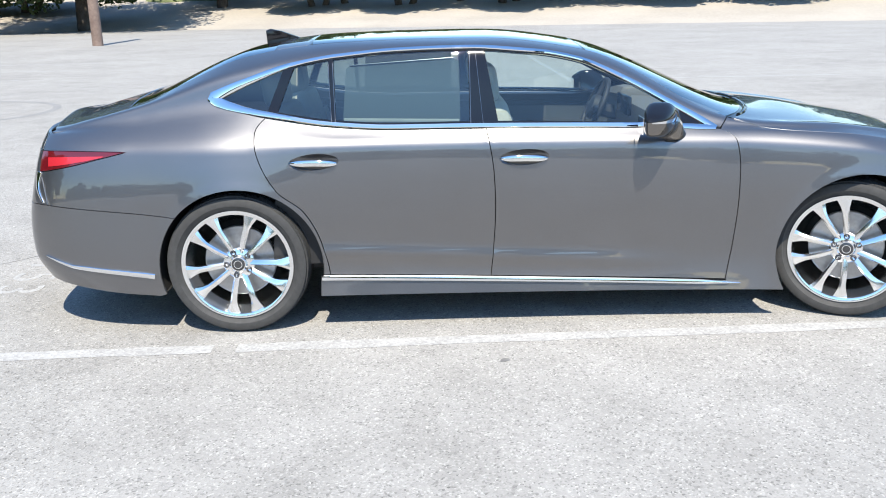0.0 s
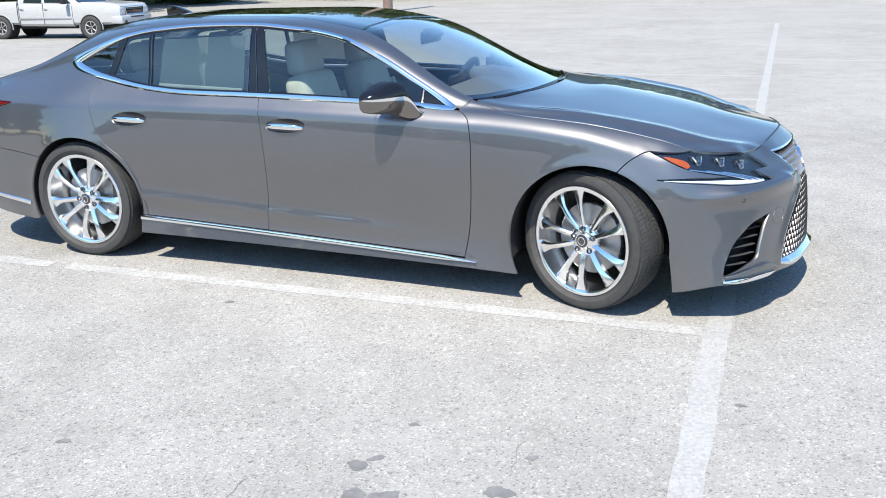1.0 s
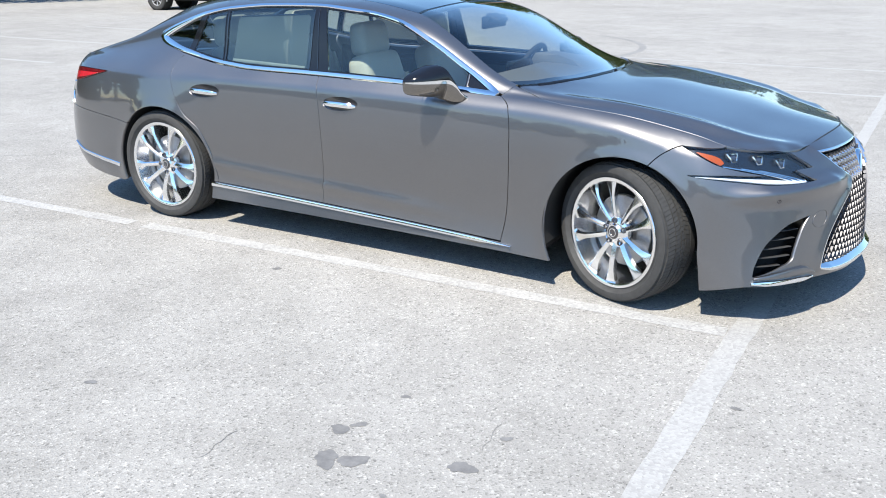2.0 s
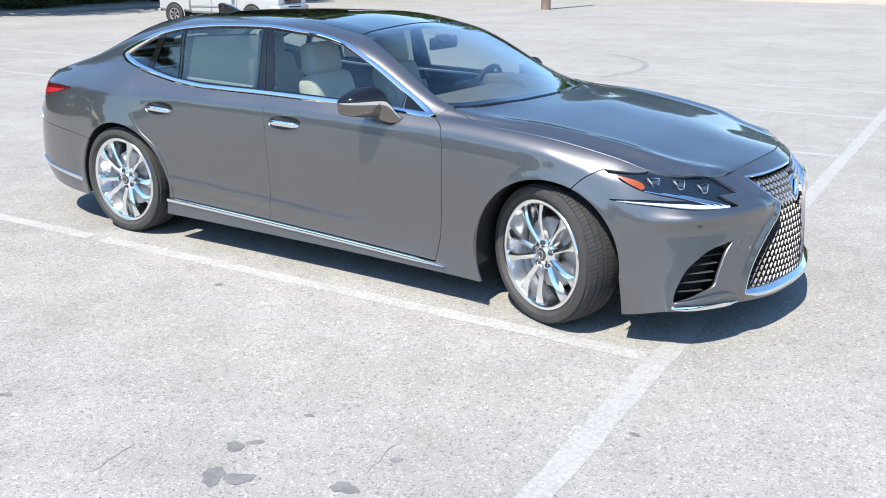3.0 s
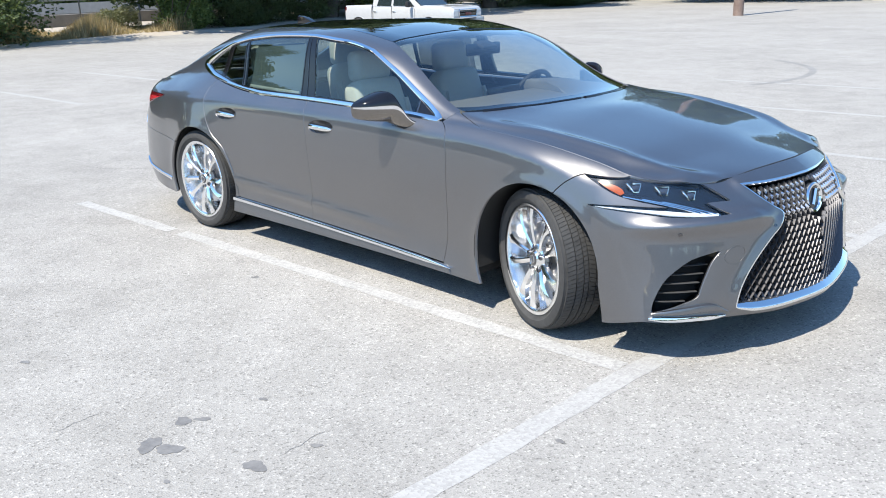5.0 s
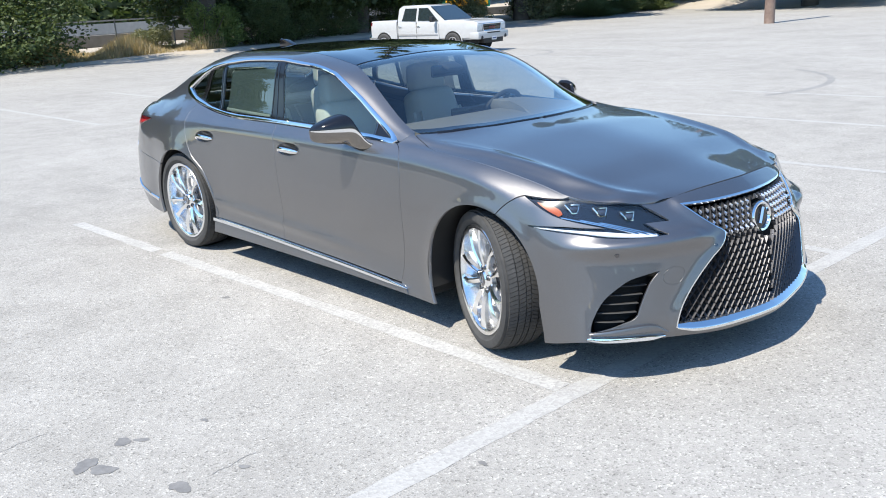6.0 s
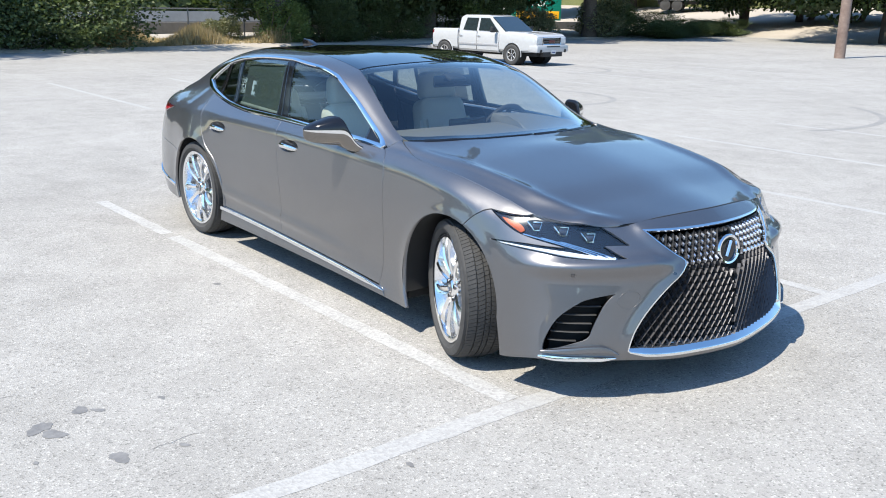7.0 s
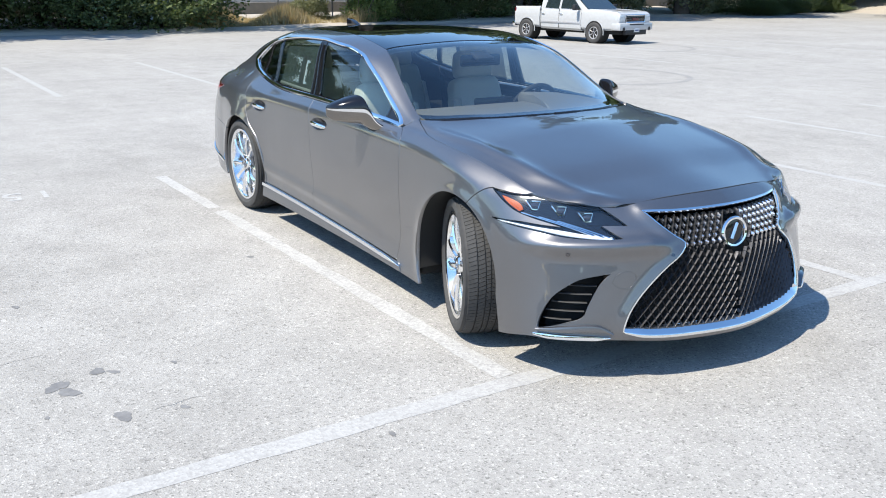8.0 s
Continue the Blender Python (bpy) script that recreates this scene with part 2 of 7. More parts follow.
# ---- the sedan: one smooth skin, from which all panels are cut ----
# Feature lines from the tail's centre round the right side to the nose's centre; y is the half width.
LINES = [
    # sill edge
    ([-2.66, -2.64, -2.50, -2.10, -1.56, -1.00, -0.30, 0.25, 0.92, 1.56, 1.98, 2.25, 2.50, 2.60, 2.645],
     [0, 0.42, 0.77, 0.935, 0.965, 0.945, 0.935, 0.935, 0.95, 0.985, 0.985, 0.945, 0.62, 0.33, 0],
     [0.27, 0.27, 0.265, 0.215, 0.19, 0.182, 0.178, 0.174, 0.166, 0.16, 0.155, 0.205, 0.205, 0.185, 0.18]),
    # above the sill
    ([-2.69, -2.67, -2.585, -2.10, -1.56, -1.00, -0.30, 0.25, 0.92, 1.56, 1.97, 2.24, 2.480, 2.592, 2.638],
     [0, 0.42, 0.76, 0.945, 0.975, 0.925, 0.912, 0.912, 0.925, 0.985, 0.985, 0.915, 0.64, 0.33, 0],
     [0.42, 0.42, 0.41, 0.38, 0.36, 0.36, 0.36, 0.36, 0.36, 0.36, 0.35, 0.35, 0.34, 0.33, 0.33]),
    # widest line
    ([-2.67, -2.65, -2.575, -2.10, -1.56, -1.00, -0.30, 0.25, 0.95, 1.56, 1.96, 2.235, 2.475, 2.572, 2.614],
     [0, 0.42, 0.75, 0.935, 0.985, 0.945, 0.938, 0.938, 0.945, 0.985, 0.98, 0.87, 0.58, 0.33, 0],
     [0.66, 0.66, 0.665, 0.66, 0.70, 0.66, 0.66, 0.66, 0.66, 0.70, 0.60, 0.58, 0.58, 0.57, 0.56]),
    # shoulder crease
    ([-2.60, -2.58, -2.50, -2.10, -1.56, -1.00, -0.30, 0.25, 0.95, 1.56, 1.93, 2.17, 2.39, 2.487, 2.535],
     [0, 0.42, 0.715, 0.885, 0.945, 0.935, 0.930, 0.927, 0.928, 0.968, 0.945, 0.825, 0.56, 0.33, 0],
     [0.95, 0.95, 0.945, 0.945, 0.945, 0.948, 0.944, 0.938, 0.922, 0.884, 0.795, 0.755, 0.735, 0.735, 0.745]),
    # belt, and the edge of bonnet and boot lid
    ([-2.555, -2.535, -2.46, -2.10, -1.56, -1.00, -0.30, 0.25, 0.93, 1.50, 1.90, 2.12, 2.331, 2.398, 2.44],
     [0, 0.42, 0.66, 0.755, 0.80, 0.866, 0.880, 0.877, 0.866, 0.889, 0.864, 0.812, 0.56, 0.31, 0],
     [1.040, 1.035, 1.018, 1.052, 1.118, 1.037, 1.024, 1.015, 0.992, 0.960, 0.889, 0.834, 0.800, 0.830, 0.842]),
    # roof rail, bonnet flank
    ([-2.47, -2.05, -1.55, -1.00, -0.30, 0.25, 0.955, 1.55, 1.93, 2.12, 2.355],
     [0.56, 0.655, 0.685, 0.732, 0.745, 0.745, 0.772, 0.765, 0.735, 0.675, 0.47],
     [1.030, 1.160, 1.326, 1.400, 1.419, 1.328, 1.040, 0.976, 0.912, 0.858, 0.806]),
    ([-2.52, -2.08, -1.52, -1.02, -0.30, 0.24, 1.08, 1.56, 1.95, 2.18, 2.42],
     [0.30, 0.40, 0.43, 0.45, 0.46, 0.48, 0.47, 0.30, 0.32, 0.30, 0.24],
     [1.037, 1.184, 1.408, 1.458, 1.462, 1.394, 1.060, 1.006, 0.935, 0.874, 0.820]),
    # centre line of roof and bonnet
    ([-2.555, -2.10, -1.50, -1.02, -0.30, 0.24, 1.15, 1.56, 1.95, 2.20, 2.455],
     [0, 0, 0, 0, 0, 0, 0, 0, 0, 0, 0],
     [1.040, 1.192, 1.423, 1.468, 1.474, 1.415, 1.064, 1.018, 0.948, 0.888, 0.833]),
]
_grid = np.zeros((8, 15, 3))
for _k, (_x, _y, _z) in enumerate(LINES):
    if _k < 5:
        _grid[_k] = np.c_[_x, _y, _z]
    else:
        _grid[_k, 2:13] = np.c_[_x, _y, _z]
        for _j, _way in ((0, 1), (1, 1), (13, -1), (14, -1)):
            _grid[_k, _j] = _grid[4, _j] + (_k - 4) * np.array([0.12 * _way, 0, 0.008])
_r4 = akima(np.arange(15.0), _grid[4], np.array([12.6, 13.3]))
_grid[5, 12], _grid[6, 12], _grid[7, 12] = _r4[0], _r4[1], _grid[4, 14]
V = np.array([0, 0.17, 0.46, 0.74, 0.86, 1.26, 1.56, 1.98])
U = np.r_[0, np.cumsum(np.linalg.norm(np.diff(_grid[:5], axis=1), axis=2).mean(0))]
# mirrored lines past the middle keep the skin round across it
_m = np.array([1, -1, 1])
_wide_grid = np.concatenate([_grid, _grid[6:7] * _m, _grid[5:6] * _m])
_wide_grid = np.concatenate([_wide_grid[:, 1:2] * _m, _wide_grid, _wide_grid[:, 13:14] * _m], axis=1)
_wide_v = np.r_[V, 2 * V[7] - V[6], 2 * V[7] - V[5]]
_wide_u = np.r_[-U[1], U, 2 * U[14] - U[13]]


def skin(uv):
    """Places on the car's right half (y < 0) for rows of u, v."""
    uv = np.atleast_2d(np.asarray(uv, float))
    rows = np.stack([akima(_wide_u, line, uv[:, 0]) for line in _wide_grid])
    p = akima(_wide_v, rows, uv[:, 1])
    p[:, 1] = -np.maximum(p[:, 1], 0)
    return p


def skin_normal(uv):
    uv = np.atleast_2d(np.asarray(uv, float))
    e = 0.004
    def clipped(d):
        q = uv + d
        return np.c_[np.clip(q[:, 0], U[0], U[-1]), np.clip(q[:, 1], V[0], V[-1])]
    du, dv = skin(clipped((e, 0))) - skin(clipped((-e, 0))), skin(clipped((0, e))) - skin(clipped((0, -e)))
    n = np.cross(du, dv)
    n /= np.linalg.norm(n, axis=1, keepdims=True) + 1e-12
    mid = uv[:, 1] > V[7] - 0.003
    n[mid, 1] = 0
    front = (uv[:, 0] > U[-1] - 0.003) | (uv[:, 0] < U[0] + 0.003)
    n[front, 1] = 0
    return n / (np.linalg.norm(n, axis=1, keepdims=True) + 1e-12)


_uu, _vv = np.meshgrid(np.linspace(U[0], U[-1], 420), np.linspace(V[0], V[-1], 160), indexing="ij")
_tab_uv = np.c_[_uu.ravel(), _vv.ravel()]
_ok = (_tab_uv[:, 1] <= V[4] + 0.02) | ((_tab_uv[:, 0] >= U[2]) & (_tab_uv[:, 0] <= U[12] + 0.01))
_tab_uv = _tab_uv[_ok]
_tab_p = skin(_tab_uv)


def on_skin(pts, axes="xz", v=(0.0, 2.0), u=(0.0, 99.0)):
    """The u, v of points that are given in two coordinates (y as half width), within a range of the skin."""
    ax = ["xyz".index(a) for a in axes]
    pts = np.asarray(pts, float).copy()
    for n, a in enumerate(axes):
        if a == "y":
            pts[:, n] = -np.abs(pts[:, n])
    keep = (_tab_uv[:, 1] >= v[0]) & (_tab_uv[:, 1] <= v[1]) & (_tab_uv[:, 0] >= u[0]) & (_tab_uv[:, 0] <= u[1])
    tu, tp = _tab_uv[keep], _tab_p[keep][:, ax]
    uv = np.array([tu[np.argmin(((tp - q) ** 2).sum(1))] for q in pts])
    for _ in range(6):
        e = 1e-3
        r = skin(uv)[:, ax] - pts
        ju = (skin(uv + (e, 0))[:, ax] - skin(uv - (e, 0))[:, ax]) / (2 * e)
        jv = (skin(uv + (0, e))[:, ax] - skin(uv - (0, e))[:, ax]) / (2 * e)
        det = ju[:, 0] * jv[:, 1] - ju[:, 1] * jv[:, 0]
        det = np.where(np.abs(det) < 0.02, 0.02 * np.sign(det + 1e-12), det)
        du = (r[:, 0] * jv[:, 1] - r[:, 1] * jv[:, 0]) / det
        dv = (r[:, 1] * ju[:, 0] - r[:, 0] * ju[:, 1]) / det
        uv = uv - np.clip(np.c_[du, dv], -0.03, 0.03)
        uv = np.c_[np.clip(uv[:, 0], max(u[0], U[0]), min(u[1], U[-1])), np.clip(uv[:, 1], max(v[0], V[0]), min(v[1], V[-1]))]
    return uv


def line3(pts, step=0.02, v=(0.0, 2.0), u=(0.0, 99.0)):
    """The u, v of a smooth line through places given as x, half width, z, laid onto the skin."""
    q = smooth(pts, step) * (1, -1, 1)
    keep = (_tab_uv[:, 1] >= v[0]) & (_tab_uv[:, 1] <= v[1]) & (_tab_uv[:, 0] >= u[0]) & (_tab_uv[:, 0] <= u[1])
    tu, tp = _tab_uv[keep], _tab_p[keep]
    uv = np.array([tu[np.argmin(((tp - a) ** 2).sum(1))] for a in q])
    for _ in range(8):
        e = 1e-3
        r = q - skin(uv)
        ju, jv = (skin(uv + (e, 0)) - skin(uv - (e, 0))) / (2 * e), (skin(uv + (0, e)) - skin(uv - (0, e))) / (2 * e)
        a, b, c = (ju * ju).sum(1), (ju * jv).sum(1), (jv * jv).sum(1)
        ru, rv = (ju * r).sum(1), (jv * r).sum(1)
        det = np.maximum(a * c - b * b, 1e-4)
        uv = uv + np.clip(np.c_[(c * ru - b * rv) / det, (a * rv - b * ru) / det], -0.02, 0.02)
        uv = np.c_[np.clip(uv[:, 0], max(u[0], U[0]), min(u[1], U[-1])), np.clip(uv[:, 1], max(v[0], V[0]), min(v[1], V[-1]))]
    return uv


def sheet(name, outline, mat, parent, label="", gap=0.0022, lift=0.0, flange=0.022, res=0.025, holes=(), sides=(-1, 1), dish=None, whole=False):
    """A panel cut out of the skin along an outline in u, v, with turned-in edges: one for each side of the car, or one whole piece across its middle.
    lift: how far it stands proud; dish(p): further offset along the normal at each place."""
    outer = shrink(np.asarray(outline, float), gap)
    if whole:  # the middle edge stays on the middle
        for lim, ax in ((V[7], 1), (U[-1], 0), (U[0], 0)):
            near = np.abs(outer[:, ax] - lim) < gap * 1.8
            outer[near, ax] = lim
    rings = [outer] + [shrink(np.asarray(h, float), -gap)[::-1] for h in holes]
    lo, hi = outer.min(0), outer.max(0)
    gx, gy = np.meshgrid(np.arange(lo[0], hi[0], res), np.arange(lo[1], hi[1], res * 0.9), indexing="ij")
    gx = gx + (np.arange(gx.shape[1]) % 2) * res / 2
    g = np.c_[gx.ravel(), gy.ravel()]
    ok = inside(outer, g) & (away(outer, g) > res * 0.4)
    for r in rings[1:]:
        ok &= ~inside(r, g) & (away(r, g) > res * 0.4)
    pts, edges, at = [], [], 0
    for r in rings:
        pts.append(r)
        edges += [(at + i, at + (i + 1) % len(r)) for i in range(len(r))]
        at += len(r)
    allp = np.concatenate(pts + [g[ok]])
    vs, es, fs, *_ = triangulate([Vector(p) for p in allp], edges)
    uv = np.array([(v.x, v.y) for v in vs])
    fs = np.array([f for f in fs if len(f) == 3])
    mid = uv[fs].mean(1)
    good = inside(outer, mid)
    for r in rings[1:]:
        good &= ~inside(r, mid)
    fs = fs[good]
    a = uv[fs]
    turn = np.cross(a[:, 1] - a[:, 0], a[:, 2] - a[:, 0]) < 0
    fs[turn] = fs[turn][:, ::-1]
    p, nrm = skin(uv), skin_normal(uv)
    p = p + nrm * lift
    if dish is not None:
        off = dish(p)
        p = p + nrm * off[:, None]
        nrm = mesh_normals(p, fs, nrm)
    verts, normals, faces = [p], [nrm], [fs]
    n = len(p)
    if flange:
        for r in rings:
            q, qn = skin(r), skin_normal(r)
            q = q + qn * lift
            if dish is not None:
                q = q + qn * dish(q)[:, None]
            e = np.roll(q, -1, axis=0) - np.roll(q, 1, axis=0)
            outw = np.cross(e, qn)
            outw /= np.linalg.norm(outw, axis=1, keepdims=True) + 1e-9
            deep = q - qn * flange - outw * 0.002
            k = len(r)
            i = np.arange(k)
            j = (i + 1) % k
            free = np.ones(k, bool)
            if whole:
                mids = np.abs(q[:, 1]) < 1e-4
                free = ~(mids[i] & mids[j])
            verts += [q, deep]
            normals += [(outw + qn) / np.linalg.norm(outw + qn, axis=1, keepdims=True), outw]
            faces += [np.c_[n + i, n + k + i, n + j][free], np.c_[n + j, n + k + i, n + k + j][free]]
            n += 2 * k
    verts, normals, faces = np.concatenate(verts), np.concatenate(normals), np.concatenate(faces)
    flip = np.array([1, -1, 1])
    if whole:
        m = len(verts)
        verts, normals = np.concatenate([verts, verts * flip]), np.concatenate([normals, normals * flip])
        faces = np.concatenate([faces, m + faces[:, ::-1]])
        return [mesh_object(name, verts, faces, mat, parent, label, True, normals)]
    made = []
    for s in sides:
        if s < 0:
            made.append(mesh_object(name, verts, faces, mat, parent, label, True, normals))
        else:
            made.append(mesh_object(name, verts * flip, faces[:, ::-1], mat, parent, label, True, normals * flip))
    return made


def triangulate(pts, edges):
    return geometry.delaunay_2d_cdt(pts, edges, [], 0, 1e-6)


def mesh_normals(p, fs, like):
    """Smooth normals of a triangle mesh, turned the way of like."""
    f = np.cross(p[fs[:, 1]] - p[fs[:, 0]], p[fs[:, 2]] - p[fs[:, 0]])
    n = np.zeros_like(p)
    for k in range(3):
        np.add.at(n, fs[:, k], f)
    n /= np.linalg.norm(n, axis=1, keepdims=True) + 1e-12
    n *= np.sign((n * like).sum(1, keepdims=True) + 1e-9)
    return n


def trim_strip(name, line, mat, parent, label="", width=0.02, proud=0.008, sides=(-1, 1), closed=False, lift=0.0):
    """A bright moulding with a rounded section laid along a line of u, v."""
    uv = np.asarray(line, float)
    p, n = skin(uv), skin_normal(uv)
    w = np.broadcast_to(np.asarray(width, float), (len(uv),))[:, None] / 2
    d = (np.roll(p, -1, axis=0) - np.roll(p, 1, axis=0)) if closed else np.gradient(p, axis=0)
    d /= np.linalg.norm(d, axis=1, keepdims=True) + 1e-9
    s = np.cross(n, d)
    prof = [(-1, -0.006), (-1, 0.5), (-0.75, 0.9), (0, 1.0), (0.75, 0.9), (1, 0.5), (1, -0.006)]
    rings = [p + s * w * a + n * (lift + (proud * h if h > 0 else h)) for a, h in prof]
    k, m = len(p), len(prof)
    verts = np.stack(rings, 1).reshape(-1, 3)
    faces = []
    for i in range(k if closed else k - 1):
        j = (i + 1) % k
        for c in range(m - 1):
            faces.append((i * m + c, i * m + c + 1, j * m + c + 1, j * m + c))
    if not closed:
        faces += [tuple(range(m - 1, -1, -1)), tuple((k - 1) * m + c for c in range(m))]
    out = []
    for sd in sides:
        if sd < 0:
            ob = mesh_object(name, verts, faces, mat, parent, label)
        else:
            ob = mesh_object(name, verts * np.array([1, -1, 1]), [f[::-1] for f in faces], mat, parent, label)
        ob.data.set_sharp_from_angle(angle=radians(40))
        out.append(ob)
    return out


car = tagged(new("sedan"), "warm grey metallic four-door luxury sedan parked in a bay", "car")


def sillz(x):
    return 0.2575 - 0.0362 * np.asarray(x, float)


BELT = smooth([(-1.702, 1.189), (-1.66, 1.158), (-1.584, 1.133), (-1.41, 1.094), (-1.042, 1.041), (-0.792, 1.027), (-0.301, 1.024), (0.544, 1.008), (0.80, 0.997)])
RAIL = smooth([(-1.702, 1.189), (-1.52, 1.268), (-1.25, 1.357), (-1.038, 1.391), (-0.752, 1.413), (-0.349, 1.419), (-0.058, 1.395), (0.177, 1.35), (0.41, 1.252), (0.64, 1.125), (0.82, 1.025), (0.875, 0.994)])
belt_uv = on_skin(BELT, v=(0.7, 1.2), u=(U[3] - 0.2, U[9]))
rail_uv = on_skin(RAIL, v=(0.8, 1.45), u=(U[3] - 0.2, U[9]))
beltx = lambda x: np.interp(x, BELT[:, 0], BELT[:, 1])

B_LINE = smooth([(-0.285, float(sillz(-0.285))), (-0.262, 0.60), (-0.268, 0.80), (-0.303, float(beltx(-0.303)))])
F_EDGE = smooth([(0.875, 0.994), (0.945, 0.942), (0.965, 0.80), (0.966, 0.60), (0.956, 0.42), (0.926, float(sillz(0.926)))])
R_EDGE = smooth([(-1.112, float(sillz(-1.112))), (-1.147, 0.469), (-1.223, 0.631), (-1.355, 0.748), (-1.441, 0.918), (-1.453, 1.029), (-1.405, float(beltx(-1.405)))])


def sill_line(a, b):
    x = np.linspace(a, b, 40)
    return np.c_[x, sillz(x)]


def belt_line(a, b):
    x = np.linspace(a, b, 50)
    return np.c_[x, beltx(x)]


SIDE = dict(v=(0.0, 1.0), u=(U[2], U[11]))
front_door_line = on_skin(joined(F_EDGE, sill_line(0.926, -0.285), B_LINE, belt_line(-0.303, 0.80)), **SIDE)
rear_door_line = on_skin(joined(B_LINE[::-1], sill_line(-0.285, -1.112), R_EDGE, belt_line(-1.405, -0.303)), **SIDE)


def lower_relief(p):
    """The scalloped hollow low on the doors."""
    x, z = p[:, 0], p[:, 2]
    crest = 0.33 + 0.10 * np.clip((0.55 - x) / 1.9, 0, 1)
    return 0.015 * np.exp(-((z - crest) / 0.032) ** 2) * np.clip((0.75 - x) / 0.5, 0, 1) * np.clip((x + 1.35) / 0.25, 0, 1)


def cup_line(x0):
    t = np.linspace(0, 2 * np.pi, 41)[:-1]
    return on_skin(np.c_[x0 + 0.122 * np.cos(t), 0.884 + 0.038 * np.sin(t) + 0.006 * np.cos(t)], **SIDE)


front_doors = sheet("front_door", front_door_line, PAINT, car, dish=lower_relief, holes=[cup_line(-0.118)])
rear_doors = sheet("rear_door", rear_door_line, PAINT, car, dish=lower_relief, holes=[cup_line(-1.164)])

# front wing, with its arch
FA, RA = (1.585, 0.36, 0.405), (-1.558, 0.347, 0.412)


def flare(p):
    """A raised lip round both wheel openings."""
    out = np.zeros(len(p))
    for cx, cz, r in (FA, RA):
        d = np.hypot(p[:, 0] - cx, p[:, 2] - cz) - r
        out += 0.007 * np.exp(-(np.maximum(d, 0) / 0.035) ** 2) * np.clip((p[:, 2] - 0.15) / 0.1, 0, 1)
    return out


def brow_lift(p):
    """The edge over the head lamp: a slight dip at its outer end, a swell further in."""
    x, y = p[:, 0], np.abs(p[:, 1])
    return 0.018 * np.exp(-((x - 2.245) / 0.052) ** 2 - ((y - 0.70) / 0.09) ** 2) - 0.009 * np.exp(-((x - 2.04) / 0.09) ** 2 - ((y - 0.85) / 0.08) ** 2)


seam = line3([(1.725, 0.965, 0.742), (1.79, 0.955, 0.805), (1.865, 0.932, 0.843)], v=(0.3, 0.95), u=(U[9], U[11]))
arch_top = on_skin(arc(*FA, 208, 70.5, 60), v=(0, 0.9), u=(U[8] - 0.2, U[11]))
wing_low = on_skin(np.r_[smooth([(0.926, float(sillz(0.926))), (0.95, 0.168)]), smooth([(0.97, 0.166), (1.225, 0.163)]), smooth([(1.225, 0.163), (1.225, 0.17)])], v=(0, 0.5), u=(U[7], U[10]))
lamp_top = line3([(1.865, 0.932, 0.843), (1.961, 0.914, 0.845), (2.053, 0.849, 0.840)], v=(0.6, V[4]), u=(U[9], U[12]))
u_hood = line3([(2.062, 0.845, 0.846), (2.064, 0.845, 0.846)], v=(V[4] - 0.002, V[4]), u=(U[9], U[12]))[0, 0]
lamp_top[-1] = u_hood, V[4]
CORNER = (0.928, 0.785, 1.040)
hood_flank = np.r_[line3([CORNER, (1.03, 0.825, 1.016), (1.16, 0.862, 0.988), (1.30, 0.882, 0.970)], v=(V[4], 1.3), u=(U[7], U[10]))]
u_f = line3([(1.33, 0.883, 0.969), (1.34, 0.883, 0.969)], v=(V[4] - 0.002, V[4] + 0.002), u=(U[7], U[10]))[0, 0]
crest = np.r_[np.c_[np.linspace(u_hood, u_f, 50), np.full(50, V[4])], hood_flank[::-1]]
pillar_seam = line3([CORNER, (0.905, 0.82, 1.018), (0.880, 0.848, 0.998)], v=(0.7, 1.3), u=(U[7], U[9]))
f_edge_uv = on_skin(F_EDGE, **SIDE)
wing_line = joined(f_edge_uv, wing_low, arch_top, seam, lamp_top[:-1], crest, pillar_seam[1:-1])
sheet("front_wing", wing_line, PAINT, car, dish=lambda p: flare(p) + brow_lift(p), gap=0.003)

# bonnet
rear_hood = on_skin(smooth([(0.965, 0.775), (1.09, 0.60), (1.185, 0.30), (1.215, 0.0)]), axes="xy", v=(V[4], V[7]), u=(U[7] + 0.4, U[10]))
rear_hood[-1, 1] = V[7]
hood_front = np.r_[np.c_[np.linspace(rear_hood[-1, 0], U[12], 50)[1:-1], np.full(48, V[7])], np.c_[np.full(40, U[12]), np.linspace(V[7], V[4], 40)]]
hood_side = np.r_[np.c_[np.linspace(U[12], u_f, 70), np.full(70, V[4])], hood_flank[::-1][:-1]]


def hood_relief(p):
    """Two soft ridges that run from the pillars to the grille."""
    y = np.abs(p[:, 1])
    t = np.clip((p[:, 0] - 1.1) / 1.3, 0, 1)
    ridge = np.interp(p[:, 0], [1.3, 1.735, 1.98, 2.21, 2.31], [0.80, 0.755, 0.732, 0.637, 0.548])
    return brow_lift(p) + 0.015 * np.exp(-((y - ridge) / 0.045) ** 2) * np.sin(np.pi * np.clip(t, 0.02, 0.98)) ** 0.5


sheet("bonnet", joined(hood_side, rear_hood, hood_front), PAINT, car, whole=True, dish=hood_relief, gap=0.005)

_edge = np.c_[np.linspace(U[12], U[14], 40), np.full(40, V[4])]
trim_strip("bonnet_seam", _edge, DARK, car, "dark shut line of the bonnet", width=0.007, proud=0.0006, lift=0.0012)

